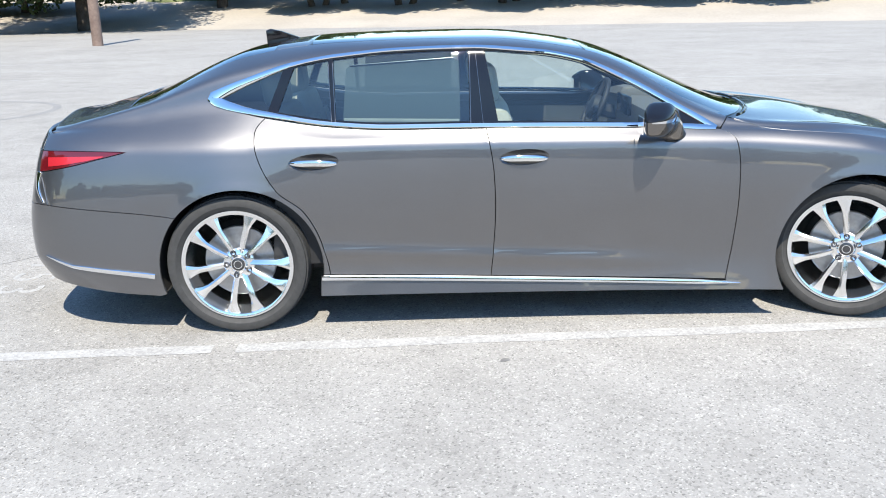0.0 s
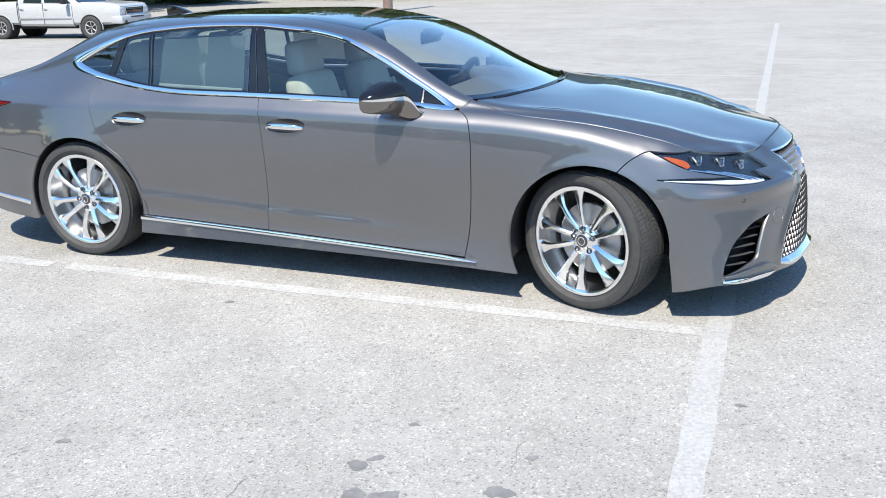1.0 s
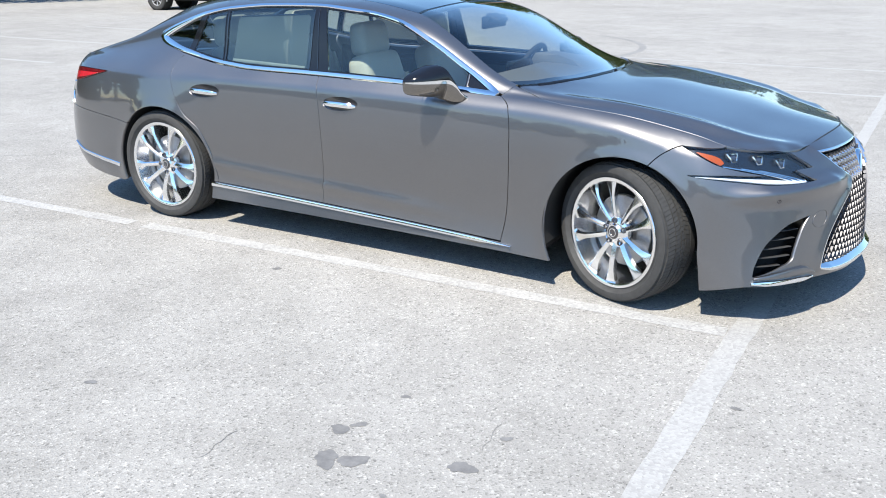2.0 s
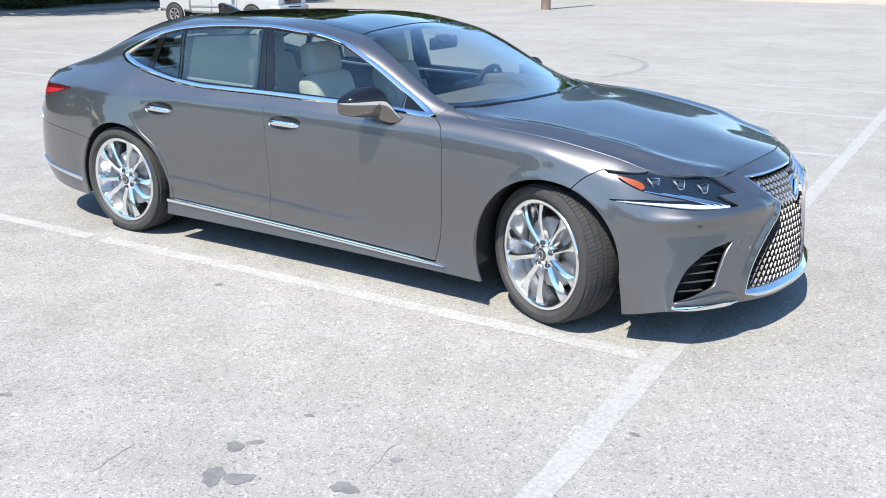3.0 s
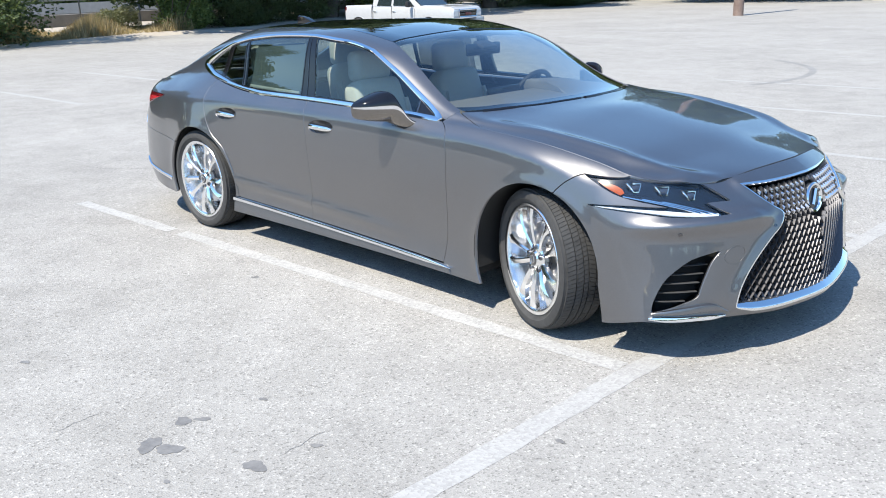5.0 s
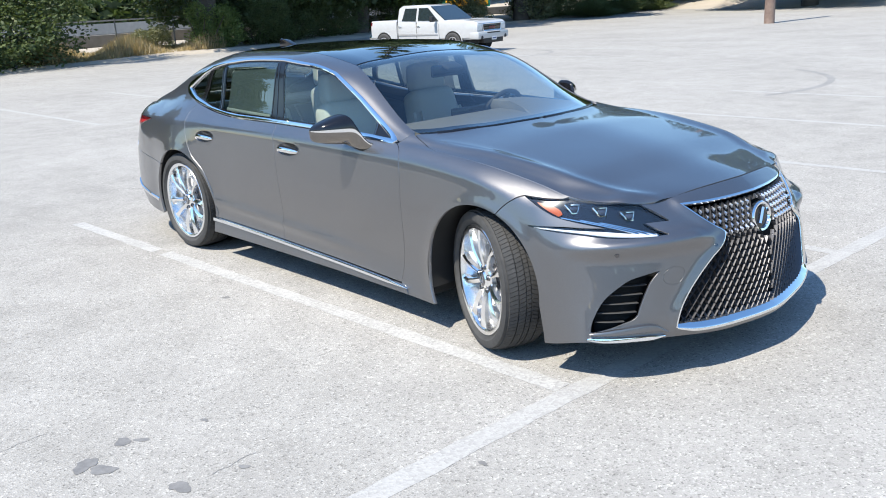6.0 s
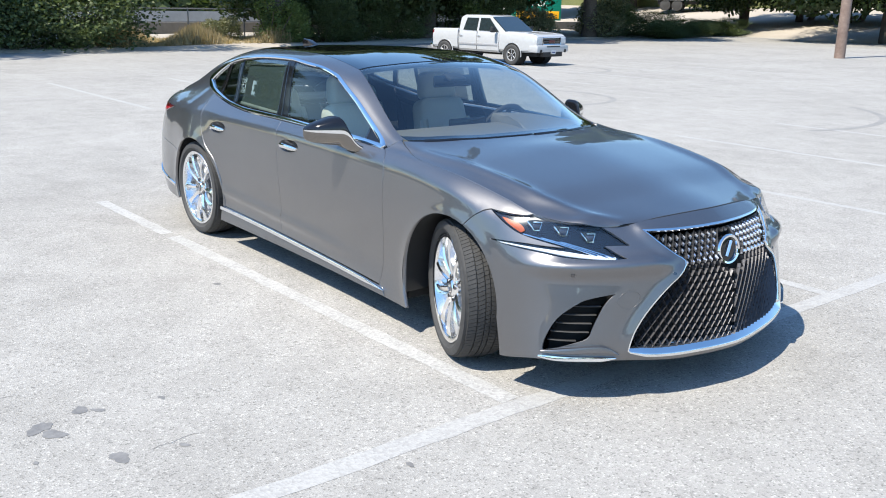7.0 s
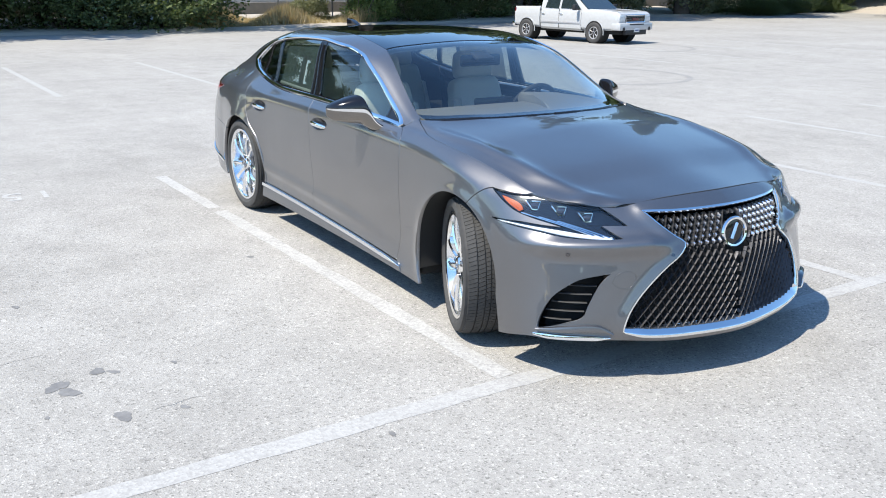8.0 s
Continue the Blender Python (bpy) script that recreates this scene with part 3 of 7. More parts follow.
# side frame: rear wing, rear pillar, roof rail and front pillar in one pressing
arch_rear = on_skin(arc(*RA, 180 - 42, -6, 60), v=(0, 0.9), u=(U[2], U[6]))
bump_seam = on_skin(smooth([(-1.868, 0.622), (-2.10, 0.645), (-2.46, 0.675)]), v=(0, 0.8), u=(U[1], U[5]))
lamp_low = on_skin(smooth([(-2.50, 0.838), (-2.36, 0.866), (-2.20, 0.914), (-2.095, 0.945)]), v=(0.3, 0.9), u=(U[1], U[4]))
lamp_high = on_skin(smooth([(-2.095, 0.946), (-2.30, 0.948), (-2.48, 0.942)]), v=(0.3, 0.9), u=(U[1], U[4]))
lid_edge = on_skin(smooth([(-2.46, 0.66), (-2.30, 0.655), (-2.16, 0.645)]), axes="xy", v=(0.7, 1.35), u=(U[2] - 0.1, U[4]))
back_side = on_skin(smooth([(-2.13, 0.62), (-1.90, 0.595), (-1.60, 0.575), (-1.38, 0.562)]), axes="xy", v=(V[5] - 0.1, V[6] + 0.1), u=(U[2], U[6]))
roof_edge = on_skin(smooth([(-1.36, 0.56), (-1.0, 0.59), (-0.3, 0.605), (0.10, 0.61), (0.22, 0.612)]), axes="xy", v=(V[5] - 0.02, V[6] + 0.1), u=(U[4], U[8]))
shield_side = on_skin(smooth([(0.235, 0.612), (0.45, 0.668), (0.70, 0.725), (0.925, 0.772)]), axes="xy", v=(V[4] + 0.02, V[6]), u=(U[6], U[9]))
ring_out = joined(belt_uv, on_skin(smooth([(0.80, 0.997), (0.875, 0.994)]), v=(0.6, 1.1), u=(U[7], U[9])), rail_uv[::-1])
rear_frame = joined(
    on_skin(R_EDGE, **SIDE)[::-1], on_skin(smooth([(-1.112, float(sillz(-1.112))), (-1.146, float(sillz(-1.146)))]), **SIDE),
    arch_rear[::-1], bump_seam, lamp_low, lamp_high,
    on_skin(smooth([(-2.49, 0.95), (-2.47, 1.03)]), v=(0.6, 0.9), u=(U[1], U[4])), lid_edge, back_side, roof_edge, shield_side,
    pillar_seam, rail_uv[::-1][2:], belt_uv[:np.searchsorted(BELT[:, 0], -1.405)])
sheet("side_frame", rear_frame, PAINT, car, dish=flare)

# lower sill, bright strip
sill_top = np.c_[np.linspace(-1.160, 1.03, 70), sillz(np.linspace(-1.160, 1.03, 70)) - 0.004]
sill_bot = np.c_[np.linspace(1.0, -1.165, 60), np.interp(np.linspace(1.0, -1.165, 60), [-1.2, 1.2], [0.187, 0.166])]
sheet("sill", on_skin(joined(sill_top[:68], sill_bot), v=(0, 0.6), u=(U[3], U[10])), PAINT, car, lift=0.004)
_x = np.linspace(-1.155, 1.0, 80)
trim_strip("sill_strip", on_skin(np.c_[_x, sillz(_x) - 0.016], v=(0, 0.6), u=(U[3], U[10])), CHROME, car, "bright chrome sill strip",
           width=np.interp(_x, [-1.155, 0.8, 1.0], [0.030, 0.026, 0.004]), proud=0.014, lift=0.006)

# rear bumper, boot lid, tail lamps
tail_arch = on_skin(arc(*RA, 198, 138, 30), v=(0, 0.9), u=(U[1], U[5]))
bumper_low = np.c_[np.linspace(0, on_skin([(-1.985, 0.21)], v=(0, 0.3), u=(U[1], U[5]))[0, 0], 60), np.zeros(60)]
rear_bumper_line = joined(bumper_low, tail_arch, bump_seam[:], np.c_[np.linspace(bump_seam[-1, 0], 0, 30), np.full(30, bump_seam[-1, 1])])
sheet("rear_bumper", rear_bumper_line, PAINT, car, whole=True, dish=flare)
_x = np.linspace(-2.50, -2.0, 40)
trim_strip("bumper_strip", on_skin(np.c_[_x, np.interp(_x, [-2.5, -2.36, -2.0], [0.408, 0.362, 0.316])], v=(0, 0.5), u=(U[1], U[5])), CHROME, car, "bright chrome bumper strip", width=np.interp(_x, [-2.5, -2.3, -2.0], [0.006, 0.025, 0.03]), proud=0.01)
lid_back = joined(np.c_[np.linspace(0, lamp_high[-1, 0], 30), np.full(30, lamp_high[-1, 1] + 0.004)], on_skin(smooth([(-2.49, 0.95), (-2.47, 1.03)]), v=(0.6, 0.9), u=(U[1], U[4])),
                  np.c_[np.linspace(U[2] - 0.01, 0, 30), np.full(30, V[4])])
sheet("boot_lid_back", lid_back, PAINT, car, whole=True)
lid_top = joined(np.c_[np.full(30, U[2]), np.linspace(V[7], lid_edge[0, 1], 30)], lid_edge, on_skin(smooth([(-2.13, 0.62), (-2.14, 0.3), (-2.145, 0.0)]), axes="xy", v=(1.0, 1.98), u=(U[2], U[4])), np.c_[np.linspace(on_skin([(-2.145, 0.0)], axes="xy", v=(1.9, 1.98), u=(U[2], U[4]))[0, 0], U[2], 20), np.full(20, V[7])])
sheet("boot_lid", lid_top, PAINT, car, whole=True, dish=lambda p: 0.03 * np.clip((-2.36 - p[:, 0]) / 0.2, 0, 1) ** 2)
sheet("number_panel", joined(np.c_[np.linspace(0, bump_seam[-1, 0], 30), np.full(30, bump_seam[-1, 1])], lamp_low[:1], np.c_[np.linspace(lamp_high[-1, 0], 0, 30), np.full(30, lamp_high[-1, 1])]), PAINT, car, whole=True)
trim_strip("lamp_corner", on_skin(smooth([(-2.505, 0.835), (-2.52, 0.76), (-2.485, 0.685)]), v=(0.2, 0.9), u=(U[1], U[4])), CHROME, car, "bright corner trim under the tail lamp", width=np.interp(np.linspace(0, 1, len(smooth([(-2.505, 0.835), (-2.52, 0.76), (-2.485, 0.685)]))), [0, 1], [0.042, 0.008]), proud=0.006)
tails = sheet("tail_lamp", joined(lamp_low, lamp_high, [lamp_high[-1] - (0.0, 0.05)]), RED, car, "dark red tail lamp lens", lift=0.003)
GLOWRED = plain("bright_red_reflector", (0.50, 0.02, 0.03), 0.25, Coat_Weight=1.0)
wedge = on_skin(np.r_[smooth([(-2.44, 0.868), (-2.34, 0.884), (-2.19, 0.921)]), smooth([(-2.19, 0.925), (-2.32, 0.920), (-2.44, 0.912)])], v=(0.3, 0.9), u=(U[1], U[4]))
for tail, sd in zip(tails, (-1, 1)):
    sheet("lamp_wedge", wedge, GLOWRED, tail, "brighter red wedge in the lamp", lift=0.005, flange=0.004, gap=0, res=0.02, sides=(sd,))

# glass: windscreen, roof, rear window
shield_low = np.r_[shield_side[-1:], (rear_hood - np.array([0.045, 0]))[6:]]
shield_low[-1, 1] = V[7]
u_head = on_skin([(0.225, 0.0)], axes="xy", v=(1.9, 1.98), u=(U[6], U[8]))[0, 0]
header = np.c_[np.interp(np.linspace(0, 1, 30), [0, 1], [u_head, shield_side[0, 0]]), np.linspace(V[7], shield_side[0, 1], 30)]
cowl_mid = np.c_[np.linspace(shield_low[-1, 0], u_head, 30), np.full(30, V[7])]
sheet("windscreen", joined(header, shield_side, shield_low, cowl_mid), SHIELD, car, "clear windscreen with dark top edge", whole=True, flange=0.006, gap=0.001, lift=-0.003)
u_tail = on_skin([(-1.20, 0.0)], axes="xy", v=(1.9, 1.98), u=(U[4], U[6]))[0, 0]
i0 = np.argmin(np.abs(skin(roof_edge)[:, 0] + 1.18))
roof_glass = joined(np.c_[np.linspace(u_head - 0.012, u_tail, 40), np.full(40, V[7])], np.c_[np.linspace(u_tail, roof_edge[i0, 0], 20), np.linspace(V[7], roof_edge[i0, 1], 20)], roof_edge[i0:-1], header[::-1] - (0.012, 0))
sheet("roof_panel", roof_glass, ROOFGLASS, car, "dark glass panoramic roof", whole=True)
u_back = on_skin([(-1.385, 0.0)], axes="xy", v=(1.9, 1.98), u=(U[3], U[6]))[0, 0]
rear_roof = joined(np.c_[np.linspace(u_tail - 0.005, u_back, 20), np.full(20, V[7])], np.c_[np.linspace(u_back, back_side[-1, 0], 20), np.linspace(V[7], back_side[-1, 1], 20)], roof_edge[:i0])
sheet("rear_roof", rear_roof, PAINT, car, whole=True)
u_base = on_skin([(-2.135, 0.0)], axes="xy", v=(1.9, 1.98), u=(U[2], U[5]))[0, 0]
back = joined(np.c_[np.linspace(u_back - 0.01, u_base, 30), np.full(30, V[7])], np.c_[np.linspace(u_base, back_side[0, 0], 20), np.linspace(V[7], back_side[0, 1], 20)], back_side, np.c_[np.linspace(back_side[-1, 0], u_back - 0.01, 12), np.linspace(back_side[-1, 1], V[7], 12)])
sheet("rear_window", back, GLASS, car, whole=True, flange=0.006, gap=0.001, lift=-0.003)

# side windows: bright surround, black pillars, panes
ring_mid = shrink(ring_out, 0.017)
_wide = np.interp(skin(ring_mid)[:, 0], [-1.75, -1.5, -1.2, 0.3, 0.85], [0.062, 0.036, 0.022, 0.024, 0.034])
trim_strip("window_surround", ring_mid, CHROME, car, "bright chrome window surround", width=_wide, proud=0.008, closed=True, lift=0.002)
GH = dict(v=(0.75, 1.45), u=(U[2], U[9]))
frame_in = shrink(ring_out, 0.030)


def cut(lines):
    """The part of the window opening between two slanted lines, each of x at the foot and x at the head."""
    (a0, a1), (b0, b1) = lines
    z0, z1 = 1.02, 1.41
    xl = lambda z: a0 + (a1 - a0) * (z - z0) / (z1 - z0)
    xr = lambda z: b0 + (b1 - b0) * (z - z0) / (z1 - z0)
    pts = shrink(frame_in, 0.010)
    q = skin(pts)[:, [0, 2]]
    for keep in (lambda s: s[0] - xl(s[1]), lambda s: xr(s[1]) - s[0]):
        out = []
        for i in range(len(q)):
            a, b = q[i], q[(i + 1) % len(q)]
            ka, kb = keep(a), keep(b)
            if ka >= 0:
                out.append(a)
            if ka * kb < 0:
                t = ka / (ka - kb)
                out.append(a + (b - a) * t)
        q = np.array(out)
    d = np.r_[True, np.linalg.norm(np.diff(q, axis=0), axis=1) > 3e-3]
    q = q[d]
    dense = np.concatenate([smooth([a, b], 0.03)[:-1] if np.linalg.norm(b - a) > 0.04 else [a] for a, b in zip(q, np.roll(q, -1, axis=0))])
    return on_skin(dense, **GH)


panes = [cut(((-0.235, -0.305), (0.655, 0.655))), cut(((-1.05, -1.06), (-0.385, -0.385))), cut(((-1.385, -1.225), (-1.075, -1.085))), cut(((-9, -9), (-1.44, -1.275)))]
sheet("window_frame", frame_in, BLACK, car, "gloss black window frame and pillars", holes=panes, gap=0.001, lift=0.0005, flange=0.02)
for k, pane in enumerate(panes):
    sheet("side_window", pane, CLEARGLASS if k == 0 else GLASS, front_doors[0].parent, "tinted side window", gap=0.0, lift=-0.004, flange=0.005)
_bar = on_skin(smooth([(0.668, 1.012), (0.668, 1.098)]), **GH)
trim_strip("division_bar", _bar, SATIN, car, width=0.010, proud=0.004, lift=0.002)
# fine bright edges on the pillar and on the bar of the rear door window
for foot, head, wide in (((-0.316, 1.035), (-0.350, 1.395), 0.0035), ((-0.379, 1.035), (-0.379, 1.392), 0.005), ((-1.054, 1.045), (-1.062, 1.350), 0.005), ((-1.073, 1.05), (-1.083, 1.345), 0.005)):
    trim_strip("pillar_edge", on_skin(smooth([foot, head], 0.03), **GH), SATIN, car, width=wide, proud=0.003, lift=0.002)

# ---- ground: the lot, its paint and stains ----
def asphalt_mat():
    m, n, l, p = material("weathered_asphalt")
    w = place_of(n)
    wide = tex(n, l, "Noise", 0.35, w, Detail=5.0, Roughness=0.6)
    mid = tex(n, l, "Noise", 2.6, w, Detail=6.0, Roughness=0.65)
    stone = tex(n, l, "Voronoi", 125.0, w)
    grit = tex(n, l, "Noise", 160.0, w, Detail=3.0)
    coarse = tex(n, l, "Voronoi", 46.0, w)
    base = mix(n, l, 0.5, wide.outputs[0], mid.outputs[0])
    c = ramp(n, l, base, [(0.36, (0.274, 0.265, 0.249)), (0.5, (0.325, 0.315, 0.297)), (0.64, (0.368, 0.357, 0.338))])
    sp = ramp(n, l, stone.outputs["Color"], [(0.08, 0.48), (0.28, 0.93), (0.74, 1.03), (0.92, 1.5)])
    c = mix(n, l, 0.85, c, sp, "MULTIPLY")
    cs = ramp(n, l, coarse.outputs["Color"], [(0.08, 0.70), (0.2, 1.0), (0.85, 1.0), (0.95, 1.3)])
    c = mix(n, l, 0.6, c, cs, "MULTIPLY")
    l.new(c, p.inputs["Base Color"])
    setp(p, Roughness=0.92)
    p.inputs["Specular IOR Level"].default_value = 0.25
    both = mix(n, l, 0.5, stone.outputs["Distance"], grit.outputs[0])
    bump(n, l, p, both, 0.7, 0.006)
    return m


def paint_line_mat(name="worn_line_paint", strength=0.68):
    m, n, l, p = material(name)
    w = place_of(n)
    wear = tex(n, l, "Noise", 3.0, w, Detail=8.0, Roughness=0.7)
    fine = tex(n, l, "Voronoi", 80.0, w)
    f = mix(n, l, 0.45, wear.outputs[0], fine.outputs["Color"])
    l.new(ramp(n, l, f, [(at, tuple(0.31 * k + (c - 0.31 * k) * strength for k, c in zip((1, 0.985, 0.96), col))) for at, col in ((0.36, (0.315, 0.31, 0.30)), (0.46, (0.385, 0.38, 0.37)), (0.62, (0.48, 0.475, 0.46)))]), p.inputs["Base Color"])
    setp(p, Roughness=0.85)
    bump(n, l, p, fine.outputs["Distance"], 0.4, 0.003)
    return m


ASPHALT, LINEPAINT = asphalt_mat(), paint_line_mat()
OIL = grained("dark_drip_stain", (0.135, 0.132, 0.13), (0.225, 0.22, 0.214), 45, 0.6, 0.3, 0.003, big=12)
bm = bmesh.new()
bmesh.ops.create_grid(bm, x_segments=2, y_segments=2, size=600)
tagged(part("ground", bm, ASPHALT, None, "pale weathered asphalt of an open parking lot", 0), category="ground", kind="structure")


def road_line(name, a, b, width, mat, label, gap=None, z=0.0014):
    """A painted line with ragged edges."""
    a, b = np.array(a, float), np.array(b, float)
    d = b - a
    L = np.linalg.norm(d)
    d /= L
    s = np.array([-d[1], d[0]])
    n = max(3, int(L / 0.12))
    verts, faces = [], []
    rng = random.Random(int(1000 * (a[0] + 7 * a[1])) & 0xFFFF)
    for i in range(n + 1):
        c = a + d * L * i / n
        for k in (-1, 1):
            q = c + s * k * (width / 2 + rng.uniform(-0.006, 0.006))
            verts.append((q[0], q[1], z))
    for i in range(n):
        if gap and gap[0] < L * i / n < gap[1]:
            continue
        faces.append((2 * i, 2 * i + 2, 2 * i + 3, 2 * i + 1))
    return tagged(mesh_object(name, verts, faces, mat, None, label, False), category="road marking", group="bay lines", kind="structure")


FADED = paint_line_mat("faded_line_paint", 0.48)
road_line("bay_line", (-3.14, -1.215), (2.178, -1.052), 0.105, LINEPAINT, "worn white bay line beside the car", gap=(1.40, 1.49))
road_line("bay_line", (2.245, -7.5), (2.235, 24.0), 0.115, FADED, "worn white line between two rows of bays")
for y in (1.68, 4.42, 7.10, 9.80):
    road_line("bay_line", (-3.1, y - 0.06), (2.18, y + 0.06), 0.10, FADED, "worn white bay line")
for y in (-3.8, -6.5):
    road_line("bay_line", (-3.1, y - 0.1), (2.18, y), 0.10, FADED, "worn white bay line")
road_line("bay_line", (2.30, 12.7), (7.6, 12.5), 0.10, FADED, "worn white bay line")
for k in range(-1, 9):
    road_line("bay_line", (-15.6, -1.05 + 2.72 * k), (-9.9, -0.93 + 2.72 * k), 0.10, FADED, "faded white bay line")


def digits(text, x, y, size=0.30):
    cu = bpy.data.curves.new("bay_number", "FONT")
    cu.body, cu.size, cu.extrude, cu.align_x, cu.align_y = text, size * 1.35, 0.001, "CENTER", "CENTER"
    cu.space_character = 1.25
    tmp = bpy.data.objects.new("tmp", cu)
    scene.collection.objects.link(tmp)
    me = bpy.data.meshes.new_from_object(tmp.evaluated_get(bpy.context.evaluated_depsgraph_get()))
    bpy.data.objects.remove(tmp)
    me.materials.clear()
    me.materials.append(LINEPAINT)
    ob = new("bay_number", me)
    ob.matrix_world = pose(x, y, 0.0012, 0, 0, -90)
    return tagged(ob, "white bay number painted on the asphalt", "road marking", kind="structure")


digits("153", -3.12, 0.12)
digits("15", -2.93, -2.40)


def blot(name, x, y, r, seed, mat, label, stretch=1.0, turn=0.0):
    """A flat stain with an uneven outline."""
    rng = random.Random(seed)
    n = 22
    ph = [rng.uniform(0, 6.28) for _ in range(4)]
    verts = []
    for i in range(n):
        a = 2 * math.pi * i / n
        q = r * (1 + 0.18 * math.sin(2 * a + ph[0]) + 0.12 * math.sin(3 * a + ph[1]) + 0.08 * math.sin(7 * a + ph[2]) + rng.uniform(-0.05, 0.05))
        px, py = q * stretch * math.cos(a), q * math.sin(a)
        verts.append((x + px * math.cos(turn) - py * math.sin(turn), y + px * math.sin(turn) + py * math.cos(turn), 0.0018))
    return tagged(mesh_object(name, verts, [tuple(range(n))], mat, None, label, False), category="stain", group="drip stains", kind="structure")


for k, (x, y, r, s, t) in enumerate(((1.20, -2.88, 0.052, 1.35, 2.5), (1.29, -2.845, 0.050, 1.2, 0.9), (1.12, -2.685, 0.038, 1.3, 0.3), (1.165, -2.622, 0.020, 2.0, 0.6), (1.65, -2.69, 0.046, 1.25, 0.5), (1.20, -2.345, 0.017, 1.3, 0.4),
                                      (-0.255, -1.405, 0.022, 1.5, 0.2), (2.385, -1.785, 0.018, 1.3, 0.1), (1.50, -2.97, 0.014, 1.2, 0.4), (-0.02, -2.89, 0.022, 1.4, 0.2), (1.70, -2.44, 0.018, 1.6, 1.0))):
    blot("drip_stain", x, y, r * 0.82, 40 + k, OIL, "small dark drip stain on the asphalt", s, t)


def ribbon(name, pts, width, mat, label, z=0.0018):
    p = np.asarray(pts, float)
    d = np.gradient(p, axis=0)
    d /= np.linalg.norm(d, axis=1, keepdims=True) + 1e-9
    s = np.c_[-d[:, 1], d[:, 0]] * width / 2
    v = [(q[0], q[1], z) for pair in zip(p + s, p - s) for q in pair]
    f = [(2 * i, 2 * i + 1, 2 * i + 3, 2 * i + 2) for i in range(len(p) - 1)]
    return tagged(mesh_object(name, v, f, mat, None, label, False), category="ground mark", kind="structure")


RUBBERMARK = grained("tyre_mark", (0.19, 0.187, 0.18), (0.29, 0.284, 0.276), 30, 0.9, 0.1, big=2.5)
CRACK = plain("crack", (0.20, 0.196, 0.19), 0.95)
for cx, cy, r, a0, a1 in ((-14.2, 15.6, 1.7, -30, 170), (-8.3, 9.2, 1.6, -60, 150), (-5.5, 10.5, 3.4, -20, 60)):
    ribbon("tyre_mark", [(cx + r * math.cos(radians(a)), cy + r * math.sin(radians(a))) for a in np.linspace(a0, a1, 40)], 0.13, RUBBERMARK, "dark curved tyre mark on the asphalt")
rngc = random.Random(5)
for x, y, a, L in ((0.80, -3.10, 1.15, 0.22), (1.66, -2.56, 1.9, 0.22), (-5.0, -0.5, 0.4, 3.0), (-6.5, 2.5, 1.1, 3.5), (3.4, 4.2, 1.2, 4.0)):
    pts, h = [(x, y)], a
    for _ in range(14):
        h += rngc.uniform(-0.5, 0.5)
        h = a + (h - a) * 0.8
        pts.append((pts[-1][0] + L / 14 * math.cos(h), pts[-1][1] + L / 14 * math.sin(h)))
    ribbon("crack", pts, 0.0025 + 0.001 * L, CRACK, "thin crack in the asphalt")

# ---- the sedan's face ----
NOSE = dict(axes="yz", v=(0.0, V[4]), u=(U[10] - 0.1, U[14]))


def front(pts, step=0.02, **kw):
    uv = on_skin(smooth(pts, step), **{**NOSE, **kw})
    return uv


FR = dict(v=(0.0, V[4]), u=(U[9], U[14]))
u_l = line3([(2.288, 0.631, 0.795), (2.289, 0.631, 0.795)], v=(V[4] - 0.002, V[4]), u=(U[10], U[12]))[0, 0]
lamp_crest = np.c_[np.linspace(u_hood, u_l, 24), np.full(24, V[4])]
lamp_inner = line3([(2.328, 0.597, 0.771), (2.363, 0.574, 0.749), (2.396, 0.550, 0.723)], **FR)
lamp_notch = np.r_[line3([(2.396, 0.550, 0.721), (2.337, 0.649, 0.720)], **FR), line3([(2.337, 0.649, 0.717), (2.420, 0.596, 0.668)], **FR)]
drl_low = line3([(2.420, 0.596, 0.666), (2.347, 0.709, 0.662), (2.255, 0.800, 0.666), (2.143, 0.879, 0.683), (2.044, 0.937, 0.697), (1.967, 0.964, 0.706), (1.913, 0.969, 0.712)], **FR)
drl_up = line3([(1.913, 0.969, 0.7135), (1.981, 0.958, 0.717), (2.085, 0.902, 0.716), (2.152, 0.854, 0.710), (2.227, 0.789, 0.706)], **FR)
lamp_under = line3([(2.222, 0.793, 0.709), (2.189, 0.816, 0.716), (2.120, 0.863, 0.733), (2.072, 0.894, 0.748), (2.034, 0.915, 0.762), (1.988, 0.932, 0.785), (1.943, 0.940, 0.809), (1.896, 0.937, 0.830), (1.868, 0.933, 0.842)], **FR)
lamp_line = joined(lamp_top, lamp_crest, lamp_inner, lamp_notch, drl_low, drl_up, lamp_under)

# the spindle-shaped opening, from the top middle round to the bottom middle
g_top = line3([(2.500, 0.0, 0.776), (2.494, 0.10, 0.777), (2.462, 0.294, 0.779), (2.398, 0.464, 0.781)], **FR)
g_side = line3([(2.398, 0.464, 0.781), (2.450, 0.424, 0.729), (2.506, 0.365, 0.666), (2.528, 0.324, 0.632), (2.536, 0.345, 0.603), (2.531, 0.416, 0.553), (2.514, 0.499, 0.472), (2.498, 0.564, 0.390), (2.490, 0.606, 0.313), (2.488, 0.622, 0.250)], **FR)
g_low = line3([(2.488, 0.622, 0.250), (2.535, 0.494, 0.229), (2.568, 0.343, 0.222), (2.600, 0.0, 0.216)], **FR)
for _g in (g_top[:1], g_low[-1:]):
    _g[:, 0] = U[14]
